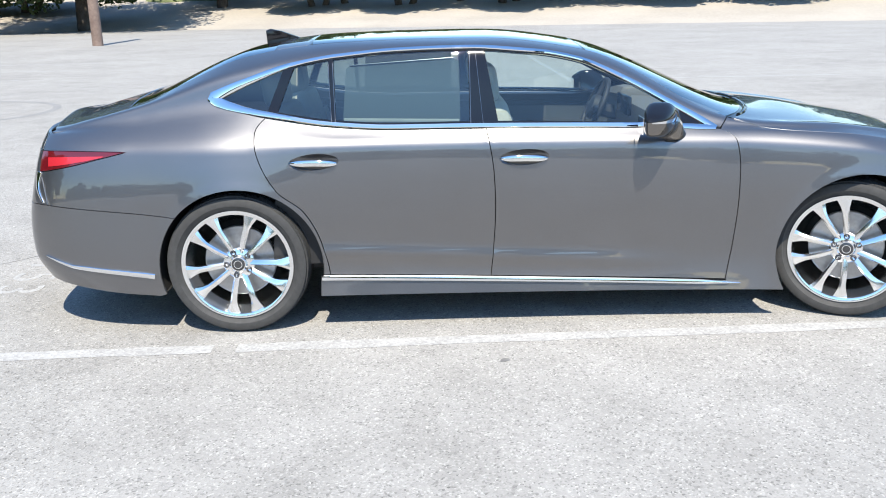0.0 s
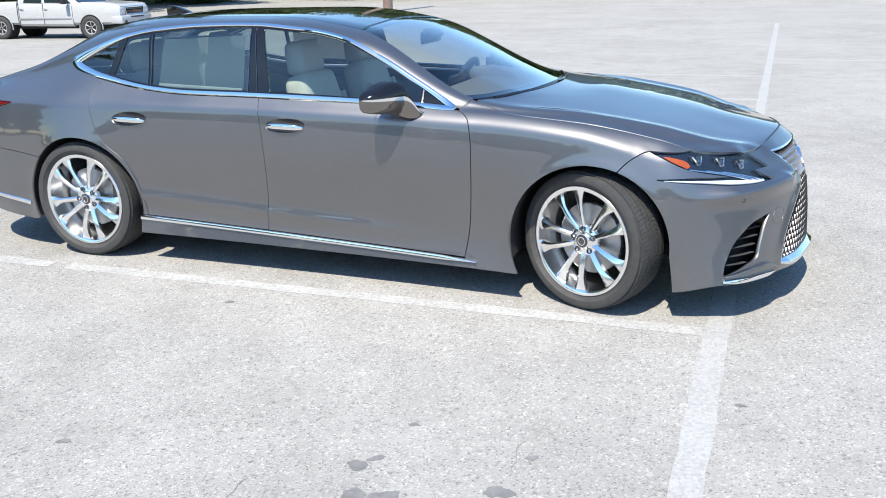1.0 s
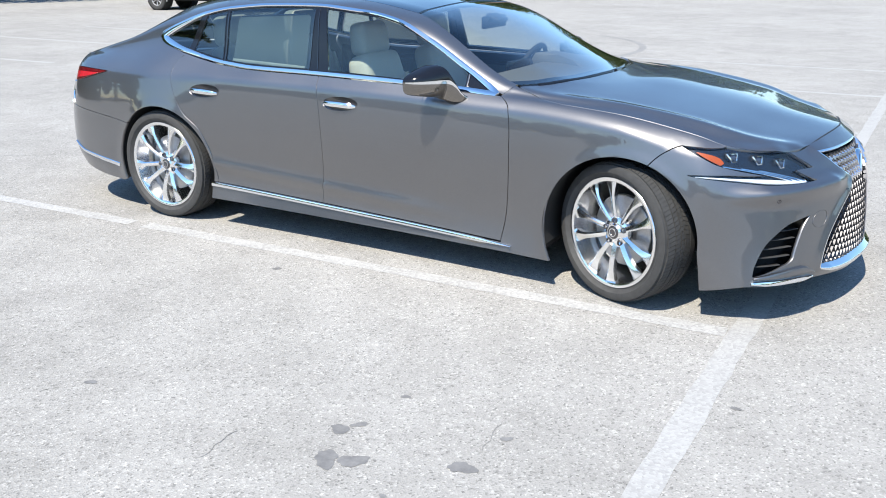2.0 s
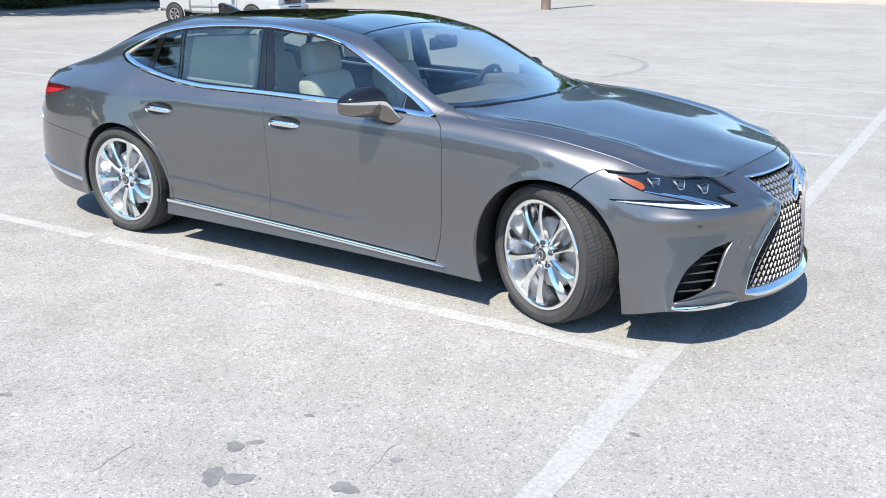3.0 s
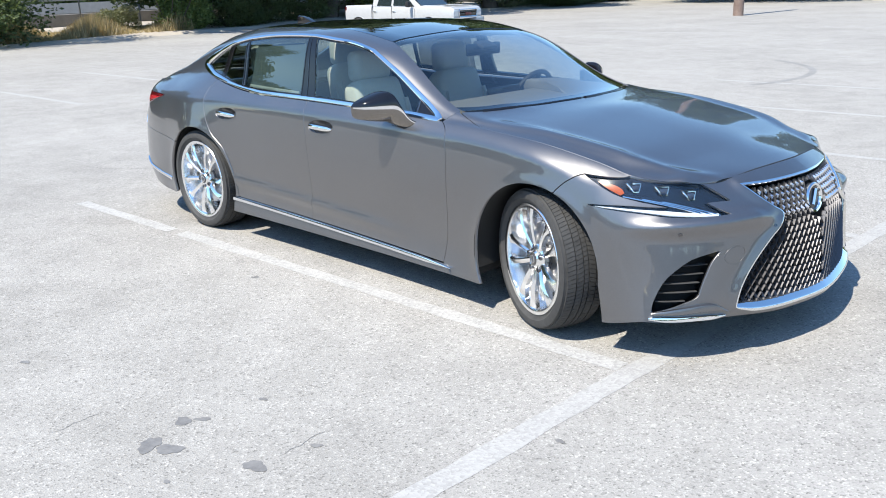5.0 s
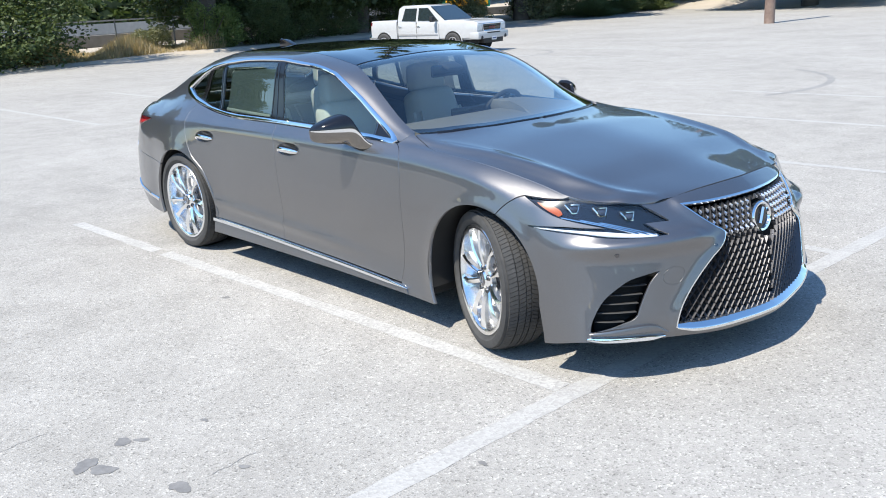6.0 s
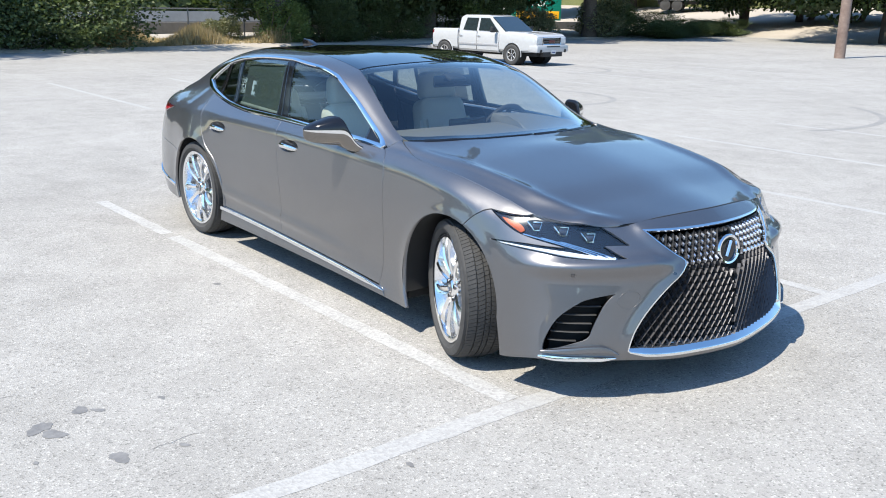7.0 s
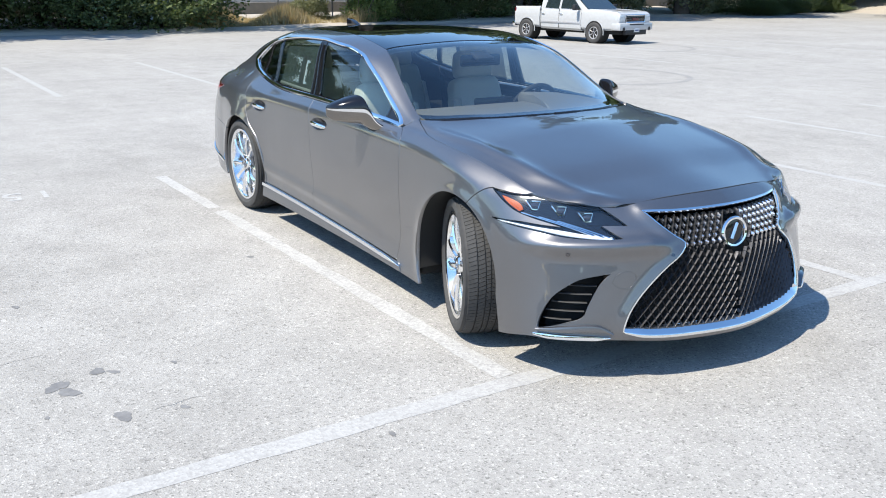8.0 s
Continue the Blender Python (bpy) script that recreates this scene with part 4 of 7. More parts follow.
intake = joined(line3([(2.249, 0.934, 0.256), (2.249, 0.926, 0.286), (2.262, 0.906, 0.343), (2.284, 0.877, 0.400), (2.318, 0.839, 0.445), (2.365, 0.781, 0.490), (2.417, 0.709, 0.511), (2.440, 0.671, 0.519)], **FR),
                line3([(2.432, 0.687, 0.506), (2.418, 0.717, 0.467), (2.408, 0.744, 0.413), (2.400, 0.768, 0.360), (2.397, 0.781, 0.326), (2.370, 0.823, 0.300)], **FR),
                line3([(2.346, 0.853, 0.288), (2.300, 0.899, 0.268), (2.252, 0.932, 0.254)], **FR))

arch_front = on_skin(np.r_[smooth([(2.015, 0.16), (2.004, 0.25)]), arc(*FA, -2, 70, 40)], v=(0, 0.9), u=(U[9], U[12]))
bottom = np.c_[np.linspace(U[14], arch_front[0, 0], 70), np.zeros(70)]
edge_up = np.c_[np.linspace(u_l, U[12], 20)[::-1], np.full(20, V[4])][::-1]
brow = np.c_[np.linspace(U[12], U[14], 30), np.full(30, V[4])]
mid_high = np.c_[np.full(6, U[14]), np.linspace(V[4], g_top[0, 1], 6)]
mid_low = np.c_[np.full(4, U[14]), np.linspace(g_low[-1, 1], 0, 4)]
GH2 = skin(np.r_[g_top[:-1], g_side[:-1], g_low])[:, 1:] * (-1, 1)
GL = np.r_[GH2, (GH2 * (-1, 1))[::-1][1:-1]]
IN = skin(intake)[:, 1:] * (-1, 1)


def face_relief(p):
    """Shelf under the lamps, raised edge of the grille, arch lip."""
    yz = np.c_[np.abs(p[:, 1]), p[:, 2]]
    y, z = yz.T
    w = np.clip((y - 0.36) / 0.12, 0, 1) * np.clip((0.95 - y) / 0.12, 0, 1)
    shelf = 0.036 * np.exp(-((z - 0.645 + 0.05 * np.clip(y - 0.5, 0, 1)) / 0.034) ** 2) * w
    dg = away(GL, yz)
    lip = 0.012 * np.exp(-(dg / 0.03) ** 2)
    return shelf + lip + flare(p)


bumper_line = joined(bottom, arch_front, seam, lamp_under[::-1], drl_up[::-1], drl_low[::-1], lamp_notch[::-1], lamp_inner[::-1], edge_up, brow, mid_high, g_top, g_side, g_low, mid_low)
front_bumper = sheet("front_bumper", bumper_line, PAINT, car, "painted front bumper with deep side intakes", whole=True, dish=face_relief, holes=[intake], res=0.018)[0]

# grille: dark backing, crossing blades, bright surround
half = joined(g_top, g_side, g_low, np.c_[np.full(20, U[14]), np.linspace(g_low[-1, 1], g_top[0, 1], 20)])
grille = sheet("grille", half, LINER, car, "spindle grille of crossing dark metal blades", whole=True, lift=-0.075, flange=0, gap=0)[0]


def blades(name, z0, z1, families, mat):
    """Families of slanted blades inside the opening, the same on both sides of its middle; each blade has a sharp front edge.
    families: pitch, how far it leans outwards for each metre of height, width, depth, how far behind the skin."""
    verts, faces = [], []
    for pitch, k, width, depth, back in families:
        for i in range(-40, 40):
            zz = np.linspace(z0, z1, max(5, int((z1 - z0) / 0.018)))
            foot = (i + 0.5) * pitch
            yy = foot + k * (1 + 0.35 * max(foot, 0)) * (zz - 0.60)
            pts = np.c_[yy, zz]
            ok = inside(GL, pts) & (away(GL, pts) > 0.004) & (yy > -0.002) & (np.hypot(yy, zz - 0.655) > 0.084)
            for run in np.split(np.arange(len(zz)), np.where(np.diff(ok.astype(int)) != 0)[0] + 1):
                if not ok[run[0]] or len(run) < 2:
                    continue
                uv = on_skin(np.maximum(pts[run], (0.0, 0.0)), **NOSE)
                p, n = skin(uv), skin_normal(uv)
                along = np.gradient(p, axis=0)
                side = np.cross(along, n)
                side *= width / 2 / (np.linalg.norm(side, axis=1, keepdims=True) + 1e-9)
                for sd in (1, -1):
                    base = len(verts)
                    for q, m, w in zip(p, n, side):
                        c = q - m * back
                        verts += [tuple(a * (1, sd, 1)) for a in (c - w - m * depth, c - w * 0.75, c + m * 0.011, c + w * 0.75, c + w - m * depth)]
                    for j in range(len(p) - 1):
                        for e in range(4):
                            b = base + 5 * j + e
                            faces.append((b, b + 1, b + 6, b + 5))
    return mesh_object(name, verts, faces, mat, grille, smooth_on=False)


BLADE = plain("dark_grille_metal", (0.115, 0.115, 0.125), 0.45, 0.75, 0.1)
UPBLADE = plain("grey_grille_metal", (0.20, 0.20, 0.21), 0.35, 0.8, 0.08)
STUD = plain("bright_grille_facets", (0.78, 0.78, 0.80), 0.20, 1.0, 0.05)
tagged(blades("lower_lattice", 0.19, 0.625, [(0.041, -0.74, 0.0078, 0.007, 0.020), (0.041, 0.44, 0.0048, 0.007, 0.016)], BLADE), kind="stuff")
tagged(blades("upper_lattice", 0.628, 0.845, [(0.040, 0.80, 0.0045, 0.012, 0.016), (0.040, -0.55, 0.0045, 0.012, 0.014)], UPBLADE), "grey crossing upper grille blades", kind="stuff")


def facets(name, mat):
    """Staggered bright facets between the upper blades: small leaning wedges."""
    verts, faces = [], []
    for row in range(6):
        z = 0.640 + 0.0262 * row
        for i in range(0, 15):
            y = (i + (0.5 if row % 2 else 0.0)) * 0.0385
            at = np.array([[y, z]])
            if not inside(GL, at)[0] or away(GL, at)[0] < 0.016 or np.hypot(y, z - 0.655) < 0.098:
                continue
            uv = on_skin(at, **NOSE)
            p, n = skin(uv)[0] * (1, -1, 1), skin_normal(uv)[0] * (1, -1, 1)
            across = np.cross(n, (0, 0, 1.0))
            across /= np.linalg.norm(across)
            high = np.cross(across, n)
            high *= np.sign(high[2])
            across *= np.sign(across[1])
            w, h = 0.0085, 0.0165
            q = [p - across * 0.003 + high * h - n * 0.012, p + across * w + high * 0.004 - n * 0.012, p + across * 0.004 - high * h - n * 0.008, p - across * w - high * 0.003 - n * 0.012, p - high * 0.004 + n * 0.005]
            for sd in ((1, -1) if y > 0.001 else (1,)):
                b = len(verts)
                verts += [tuple(c * (1, sd, 1)) for c in q]
                faces += [(b, b + 1, b + 4), (b + 1, b + 2, b + 4), (b + 2, b + 3, b + 4), (b + 3, b, b + 4)]
    return mesh_object(name, verts, faces, mat, grille, smooth_on=False)


tagged(facets("upper_facet", STUD), "bright faceted studs of the upper grille", kind="stuff")
trim_strip("grille_surround", np.r_[g_top[:-1], g_side[:-1], g_low], CHROME, car, "bright chrome grille surround", proud=0.014, lift=-0.002,
           width=np.r_[np.full(len(g_top) - 1, 0.020), np.full(len(g_side) - 1, 0.013), np.interp(np.arange(len(g_low)), [0, 3, 8], [0.012, 0.012, 0.012])])
# bright ledge along the foot of the grille
bm = bmesh.new()
_p, _n = skin(g_low), skin_normal(g_low)
_n[:, 2] = 0
_n /= np.linalg.norm(_n, axis=1, keepdims=True)
for _ in range(6):
    _n[1:-1] = (_n[:-2] + 2 * _n[1:-1] + _n[2:]) / 4
    _p[1:-1] = (_p[:-2] + 2 * _p[1:-1] + _p[2:]) / 4
_t = np.interp(np.arange(len(_p)), [0, 4], [0.45, 1.0])
_prof = [(-0.030, 0.034), (0.020, 0.008), (0.026, 0.0), (0.022, -0.012), (-0.030, -0.016)]
_rows = []
for sd in (1, -1):
    for q, m, t in (list(zip(_p, _n, _t)) if sd > 0 else list(zip(_p, _n, _t))[-2::-1]):
        _rows.append([bm.verts.new(((q[0] + m[0] * a * t), sd * (q[1] + m[1] * a * t), q[2] + b * t)) for a, b in _prof])
for a, b in zip(_rows, _rows[1:]):
    for j in range(5):
        bm.faces.new((a[j], a[(j + 1) % 5], b[(j + 1) % 5], b[j]))
bm.faces.new(_rows[0]), bm.faces.new(_rows[-1][::-1])
part("grille_ledge", bm, CHROME, car, "bright chrome ledge under the grille", smooth_angle=60)
bm = bmesh.new()
lathe(bm, [(0.074, -0.01), (0.074, 0.008), (0.068, 0.015), (0.059, 0.013), (0.056, 0.004)], 48, "z")
badge_at = Matrix.Translation((2.552, 0, 0.655)) @ Vector((1, 0, 0.16)).to_track_quat("Z", "Y").to_matrix().to_4x4()
bmesh.ops.transform(bm, matrix=badge_at @ Matrix.Diagonal((1.2, 1.02, 1.1, 1)), verts=bm.verts)
badge = part("badge", bm, CHROME, grille, "round chrome badge")
bm = bmesh.new()
lathe(bm, [(0.0005, 0.006), (0.04, 0.006), (0.061, 0.003)], 40, "z")
bmesh.ops.transform(bm, matrix=badge_at @ Matrix.Diagonal((1.2, 1.02, 1.1, 1)), verts=bm.verts)
part("badge_disc", bm, BLACK, badge)
bm = bmesh.new()
tube(bm, [(-0.020, -0.026, 0.010), (0.014, 0.034, 0.010)], 0.007, 8)
bmesh.ops.transform(bm, matrix=badge_at @ Matrix.Scale(1.2, 4), verts=bm.verts)
part("badge_mark", bm, CHROME, badge)

# side intakes: dark box, slats, bright lower blade
sheet("intake_back", intake, LINER, car, lift=-0.10, flange=0, gap=-0.02)
for k in range(5):
    z = 0.298 + 0.040 * k
    yy = np.linspace(0.67, 0.92, 60)
    ok = inside(IN, np.c_[yy, np.full(60, z)])
    if ok.sum() > 4:
        uv = on_skin(np.c_[yy[ok], np.full(ok.sum(), z)], **NOSE)
        trim_strip("intake_slat", uv, GREYSLAT, car, width=0.006, proud=0.02, lift=-0.045)
lowb = line3([(2.245, 0.944, 0.222), (2.329, 0.887, 0.222), (2.388, 0.817, 0.222), (2.444, 0.728, 0.220), (2.470, 0.680, 0.224)], **FR)
trim_strip("spoiler_blade", lowb, CHROME, car, "bright chrome spoiler blade", width=np.interp(np.linspace(0, 1, len(lowb)), [0, 0.15, 0.8, 1], [0.012, 0.026, 0.024, 0.006]), proud=0.012, lift=0.006)
ledge = line3([(2.252, 0.936, 0.246), (2.32, 0.885, 0.254), (2.39, 0.80, 0.264), (2.44, 0.725, 0.264), (2.478, 0.668, 0.240)], **FR)
trim_strip("intake_ledge", ledge, PAINT, car, width=np.interp(np.linspace(0, 1, len(ledge)), [0, 0.3, 0.75, 1], [0.012, 0.034, 0.038, 0.006]), proud=0.024, lift=-0.002)
tow = line3([(2.448, 0.662, 0.480), (2.450, 0.651, 0.506), (2.463, 0.622, 0.528), (2.481, 0.584, 0.529), (2.492, 0.564, 0.514), (2.493, 0.572, 0.475), (2.483, 0.598, 0.452), (2.462, 0.64, 0.456), (2.449, 0.66, 0.476)], 0.01, **FR)
trim_strip("tow_cover_seam", tow[:-1], PAINT, car, width=0.0022, proud=0.001, closed=True, sides=(-1,), lift=0.0008)
for _y, _z in ((0.81, 0.597), (0.40, 0.60)):
    _c = on_skin([(_y, _z)], **NOSE)[0]
    _a = np.linspace(0, 2 * np.pi, 17)[:-1]
    sheet("parking_sensor", _c + 0.010 * np.c_[np.cos(_a), np.sin(_a)], SATIN, car, lift=0.0025, flange=0.01, gap=0, res=0.008, dish=face_relief)

# head lamps
lamps = sheet("head_lamp", lamp_line, LENS, car, "slim clear head lamp over a dark housing", lift=0.002, flange=0.006, gap=0.001, res=0.015, dish=brow_lift)
LAMPBACK = plain("lamp_housing", (0.012, 0.015, 0.022), 0.16, Coat_Weight=0.6)
for lamp, sd in zip(lamps, (-1, 1)):
    sheet("housing", lamp_line, LAMPBACK, lamp, lift=-0.022, flange=0, gap=0.002, sides=(sd,), res=0.02)
    amb = joined(line3([(1.935, 0.934, 0.826), (1.975, 0.93, 0.800), (2.045, 0.905, 0.762)], 0.01, **FR), line3([(2.058, 0.893, 0.772), (2.040, 0.895, 0.795), (1.990, 0.92, 0.820), (1.945, 0.934, 0.829)], 0.01, **FR))
    sheet("side_reflector", amb, AMBER, lamp, "amber side reflector", lift=-0.008, flange=0.01, gap=0, sides=(sd,), res=0.015)
    for k, (x, y, z) in enumerate(((2.085, 0.850, 0.796), (2.182, 0.772, 0.778), (2.275, 0.690, 0.757))):
        uv = line3([(x, y, z), (x + 0.001, y, z)], **FR)[:1]
        p, n = skin(uv)[0], skin_normal(uv)[0]
        out = (Vector((0.9, -0.25, 0.0)) + 0.6 * Vector(n)).normalized()
        m = Matrix.Translation(Vector(p) - 0.014 * Vector(n)) @ out.to_track_quat("Z", "Y").to_matrix().to_4x4()
        def fin(bm):
            bmesh.ops.transform(bm, matrix=m @ Matrix.Scale(1.15, 4), verts=bm.verts)
            return flipped(bm) if sd > 0 else bm
        bm = bmesh.new()
        tube(bm, [(-0.034, 0.018, 0.0), (-0.018, -0.004, 0.004), (-0.008, -0.020, 0.002), (0.020, -0.020, 0.002)], 0.0035, 6)
        tube(bm, [(-0.010, 0.014, 0.002), (0.026, 0.012, 0.002), (0.016, -0.016, 0.004)], 0.003, 6)
        unit = part("projector", fin(bm), CHROME, lamp, "bright hooked projector bezel")
        bm = bmesh.new()
        bmesh.ops.create_uvsphere(bm, u_segments=20, v_segments=10, radius=0.014)
        bmesh.ops.transform(bm, matrix=pose(0.006, -0.003, -0.004) @ Matrix.Diagonal((1.4, 0.95, 0.55, 1)), verts=bm.verts)
        part("projector_lens", fin(bm), LENSBALL, lamp)
        bm = bmesh.new()
        box(bm, (-0.03, -0.004, -0.016), (0.03, 0.022, -0.008), 0.003, 1)
        part("projector_shroud", fin(bm), SATIN, lamp)
    for a0, b0 in (((2.055, 0.900, 0.757), (2.330, 0.690, 0.676)), ((2.13, 0.855, 0.748), (2.375, 0.655, 0.674)), ((2.20, 0.80, 0.735), (2.40, 0.625, 0.672))):
        trim_strip("chrome_blade", line3([a0, b0], **FR), CHROME, lamp, width=0.006, proud=0.004, lift=-0.012, sides=(sd,))
    guide = line3([(1.945, 0.968, 0.709), (2.044, 0.932, 0.705), (2.143, 0.872, 0.696), (2.255, 0.79, 0.686), (2.335, 0.712, 0.679), (2.395, 0.63, 0.674)], **FR)
    trim_strip("light_guide", guide, WHITEGEL, lamp, "white running-light guide", width=np.interp(np.linspace(0, 1, len(guide)), [0, 0.3, 0.6, 1], [0.004, 0.011, 0.022, 0.015]), proud=0.006, lift=-0.014, sides=(sd,))

# ---- the sedan: wheels, mirrors, handles, underside, cabin ----
def build_wheel(parent, name="wheel", radius=0.364, rim=0.288, width=0.245, spokes=10, detailed=True, rim_mat=None):
    """A wheel whose axle lies along y, its outer side at y = 0 looking to -y."""
    rim_mat = rim_mat or RIMCHROME
    wheel = new(name)
    if parent is not None:
        wheel.parent = parent
    k = radius - rim
    bm = bmesh.new()
    shoulder = radius - 0.010
    prof = [(rim - 0.004, 0.030), (rim + 0.004, 0.016), (rim + 0.018, 0.008), (rim + 0.30 * k, 0.0015), (rim + 0.55 * k, 0.0), (rim + 0.80 * k, 0.008), (shoulder - 0.006, 0.020), (shoulder, 0.030)]
    crown = [(radius - 0.008, 0.040), (radius - 0.0075, width / 2), (radius - 0.008, width - 0.040)]
    lathe(bm, prof + crown + [(r, width - y) for r, y in prof[::-1]], 96)
    tyre = part("tyre", bm, RUBBER, wheel, "black rubber tyre with blocky tread")
    if detailed:
        bm = bmesh.new()
        count = 104
        ribs = [(0.024, 0.066), (0.072, 0.106), (0.112, 0.133), (0.139, 0.173), (0.179, 0.221)]
        for ri, (y0, y1) in enumerate(ribs):
            r0, r1 = radius - 0.010, radius
            for i in range(count):
                a0, a1 = 2 * math.pi * (i + 0.06 + 0.3 * (ri % 2)) / count, 2 * math.pi * (i + 0.94 + 0.3 * (ri % 2)) / count
                sl = (0.5 if ri < 2 else -0.5 if ri > 2 else 0.2) * 2 * math.pi / count
                ring = []
                for r in (r0, r1):
                    drop0 = 0.006 if ri == 0 else 0
                    drop1 = 0.006 if ri == 4 else 0
                    ring.append([bm.verts.new(((r - d) * math.cos(a + s), y, (r - d) * math.sin(a + s))) for a, y, s, d in ((a0, y0, 0, drop0), (a1, y0, 0, drop0), (a1, y1, sl, drop1), (a0, y1, sl, drop1))])
                lo, hi = ring
                bm.faces.new(hi)
                for j in range(4):
                    bm.faces.new((lo[j], lo[(j + 1) % 4], hi[(j + 1) % 4], hi[j]))
        tagged(part("tread", bm, RUBBER, tyre, smooth_angle=0), kind="stuff")
    bm = bmesh.new()
    lathe(bm, [(rim - 0.002, 0.028), (rim, 0.018), (rim - 0.004, 0.013), (rim - 0.014, 0.013), (rim - 0.024, 0.018), (rim - 0.030, 0.045), (rim - 0.048, 0.10), (rim - 0.080, 0.165), (rim - 0.084, width - 0.02), (rim - 0.012, width - 0.018)], 96)
    rim_ob = part("rim", bm, rim_mat, wheel, "polished bright alloy rim with slim spokes")
    # spokes
    R0, R1 = 0.058, rim - 0.012
    for i in range(spokes):
        a = 2 * math.pi * i / spokes + (0.03 if i % 2 else -0.03) + math.pi / 2
        bm = bmesh.new()
        rings = []
        for t in np.linspace(0, 1, 9):
            r = R0 + (R1 - R0) * t
            w = 0.0135 + 0.003 * t + 0.026 * max(0, t - 0.62) ** 1.5 / 0.235
            y = 0.040 - 0.012 * math.sin(math.pi * min(1, t * 1.02)) - 0.016 * t
            lean = (0.10 if i % 2 else -0.10) * t * t
            c, s = math.cos(a + lean * 0.5), math.sin(a + lean * 0.5)
            ring = []
            for off, dy in ((-w, 0.034), (-w, 0.008), (-w * 0.45, 0.0), (w * 0.15, 0.003), (w, 0.011), (w, 0.034)):
                ring.append(bm.verts.new((r * c - off * s, y + dy, r * s + off * c)))
            rings.append(ring)
        for p, q in zip(rings, rings[1:]):
            for j in range(6):
                bm.faces.new((p[j], p[(j + 1) % 6], q[(j + 1) % 6], q[j]))
        bm.faces.new(rings[0][::-1]), bm.faces.new(rings[-1])
        part("spoke", bm, rim_mat, rim_ob, smooth_angle=28)
    bm = bmesh.new()
    lathe(bm, [(0.080, 0.075), (0.080, 0.052), (0.070, 0.044), (0.046, 0.040), (0.038, 0.030), (0.034, 0.030)], 48)
    part("hub", bm, rim_mat, wheel)
    bm = bmesh.new()
    lathe(bm, [(0.034, 0.036), (0.034, 0.029), (0.030, 0.027), (0.0006, 0.0265)], 32)
    cap = part("hub_cap", bm, CAPGREY, wheel, "dark round hub cap")
    if detailed:
        bm = bmesh.new()
        ring = [(0.022, 0.0275), (0.022, 0.0235), (0.0185, 0.0235), (0.0185, 0.0275)]
        lathe(bm, ring, 28)
        part("emblem", bm, RIMCHROME, cap, "plain bright ring emblem")
    for i in range(5):
        a = 2 * math.pi * (i + 0.5) / 5 + math.pi / 2
        bm = bmesh.new()
        lathe(bm, [(0.0155, 0.06), (0.0155, 0.038), (0.0125, 0.033), (0.0095, 0.033), (0.0085, 0.046), (0.0005, 0.046)], 14)
        bmesh.ops.translate(bm, vec=(0.062 * math.cos(a), 0, 0.062 * math.sin(a)), verts=bm.verts)
        part("wheel_nut", bm, SATIN, wheel, "dark wheel nut")
    if detailed:
        bm = bmesh.new()
        lathe(bm, [(0.0005, 0.098), (0.178, 0.098), (0.183, 0.102), (0.183, 0.128), (0.06, 0.128)], 64)
        part("brake_disc", bm, DISC, wheel, "dark grey steel brake disc")
        bm = bmesh.new()
        lathe(bm, [(0.075, 0.097), (0.075, 0.080), (0.0005, 0.080)], 40)
        part("disc_hat", bm, SATIN, wheel)
    bm = bmesh.new()
    lathe(bm, [(rim - 0.034, width - 0.03), (0.0005, width - 0.03)], 48)
    part("inner_cover", bm, LINER, wheel)
    return wheel


first = build_wheel(car)
STEER = -23
spin = [(-1.580, -1, 0, 14), (1.597, -1, STEER, 33), (-1.580, 1, 0, 5), (1.530, 1, STEER, 52)]
wheels = []
for i, (x, sd, st, roll) in enumerate(spin):
    m = pose(x, sd * 0.815, 0.364, 0, 0, st + (180 if sd > 0 else 0)) @ pose(0, -0.147, 0) @ pose(0, 0, 0, 0, roll, 0)
    if i == 0:
        first.matrix_basis = m
        wheels.append(first)
    else:
        w = copy_thing(first, m)
        wheels.append(w)

# arch liners, underside
for cx, cz, r in (FA, RA):
    for sd in (-1, 1):
        bm = bmesh.new()
        out = 0.945 if cx < 0 else 0.955
        lathe(bm, [(r + 0.006, out), (r + 0.010, 0.50), (0.0005, 0.50)], 48, arcdeg=212)
        bmesh.ops.transform(bm, matrix=Matrix.Translation((cx, 0, cz)) @ pose(0, 0, 0, 0, 16, 0) @ Matrix.Diagonal((1, sd, 1, 1)), verts=bm.verts)
        part("arch_liner", bm, LINER, car, "black felt wheel-arch liner")
for x0, x1, w in ((-1.14, 1.16, 0.90), (1.16, 2.0, 0.50), (2.0, 2.42, 0.60), (-1.98, -1.14, 0.50), (-2.52, -1.98, 0.70)):
    bm = bmesh.new()
    box(bm, (x0, -w, 0.185 if x0 > -1.5 else 0.25), (x1, w, 0.30), 0.02)
    part("underside", bm, LINER, car)
for x in (-1.5625, 1.5625):
    bm = bmesh.new()
    tube(bm, [(x, -0.72, 0.34), (x, 0.72, 0.34)], 0.04, 10)
    part("axle", bm, LINER, car)

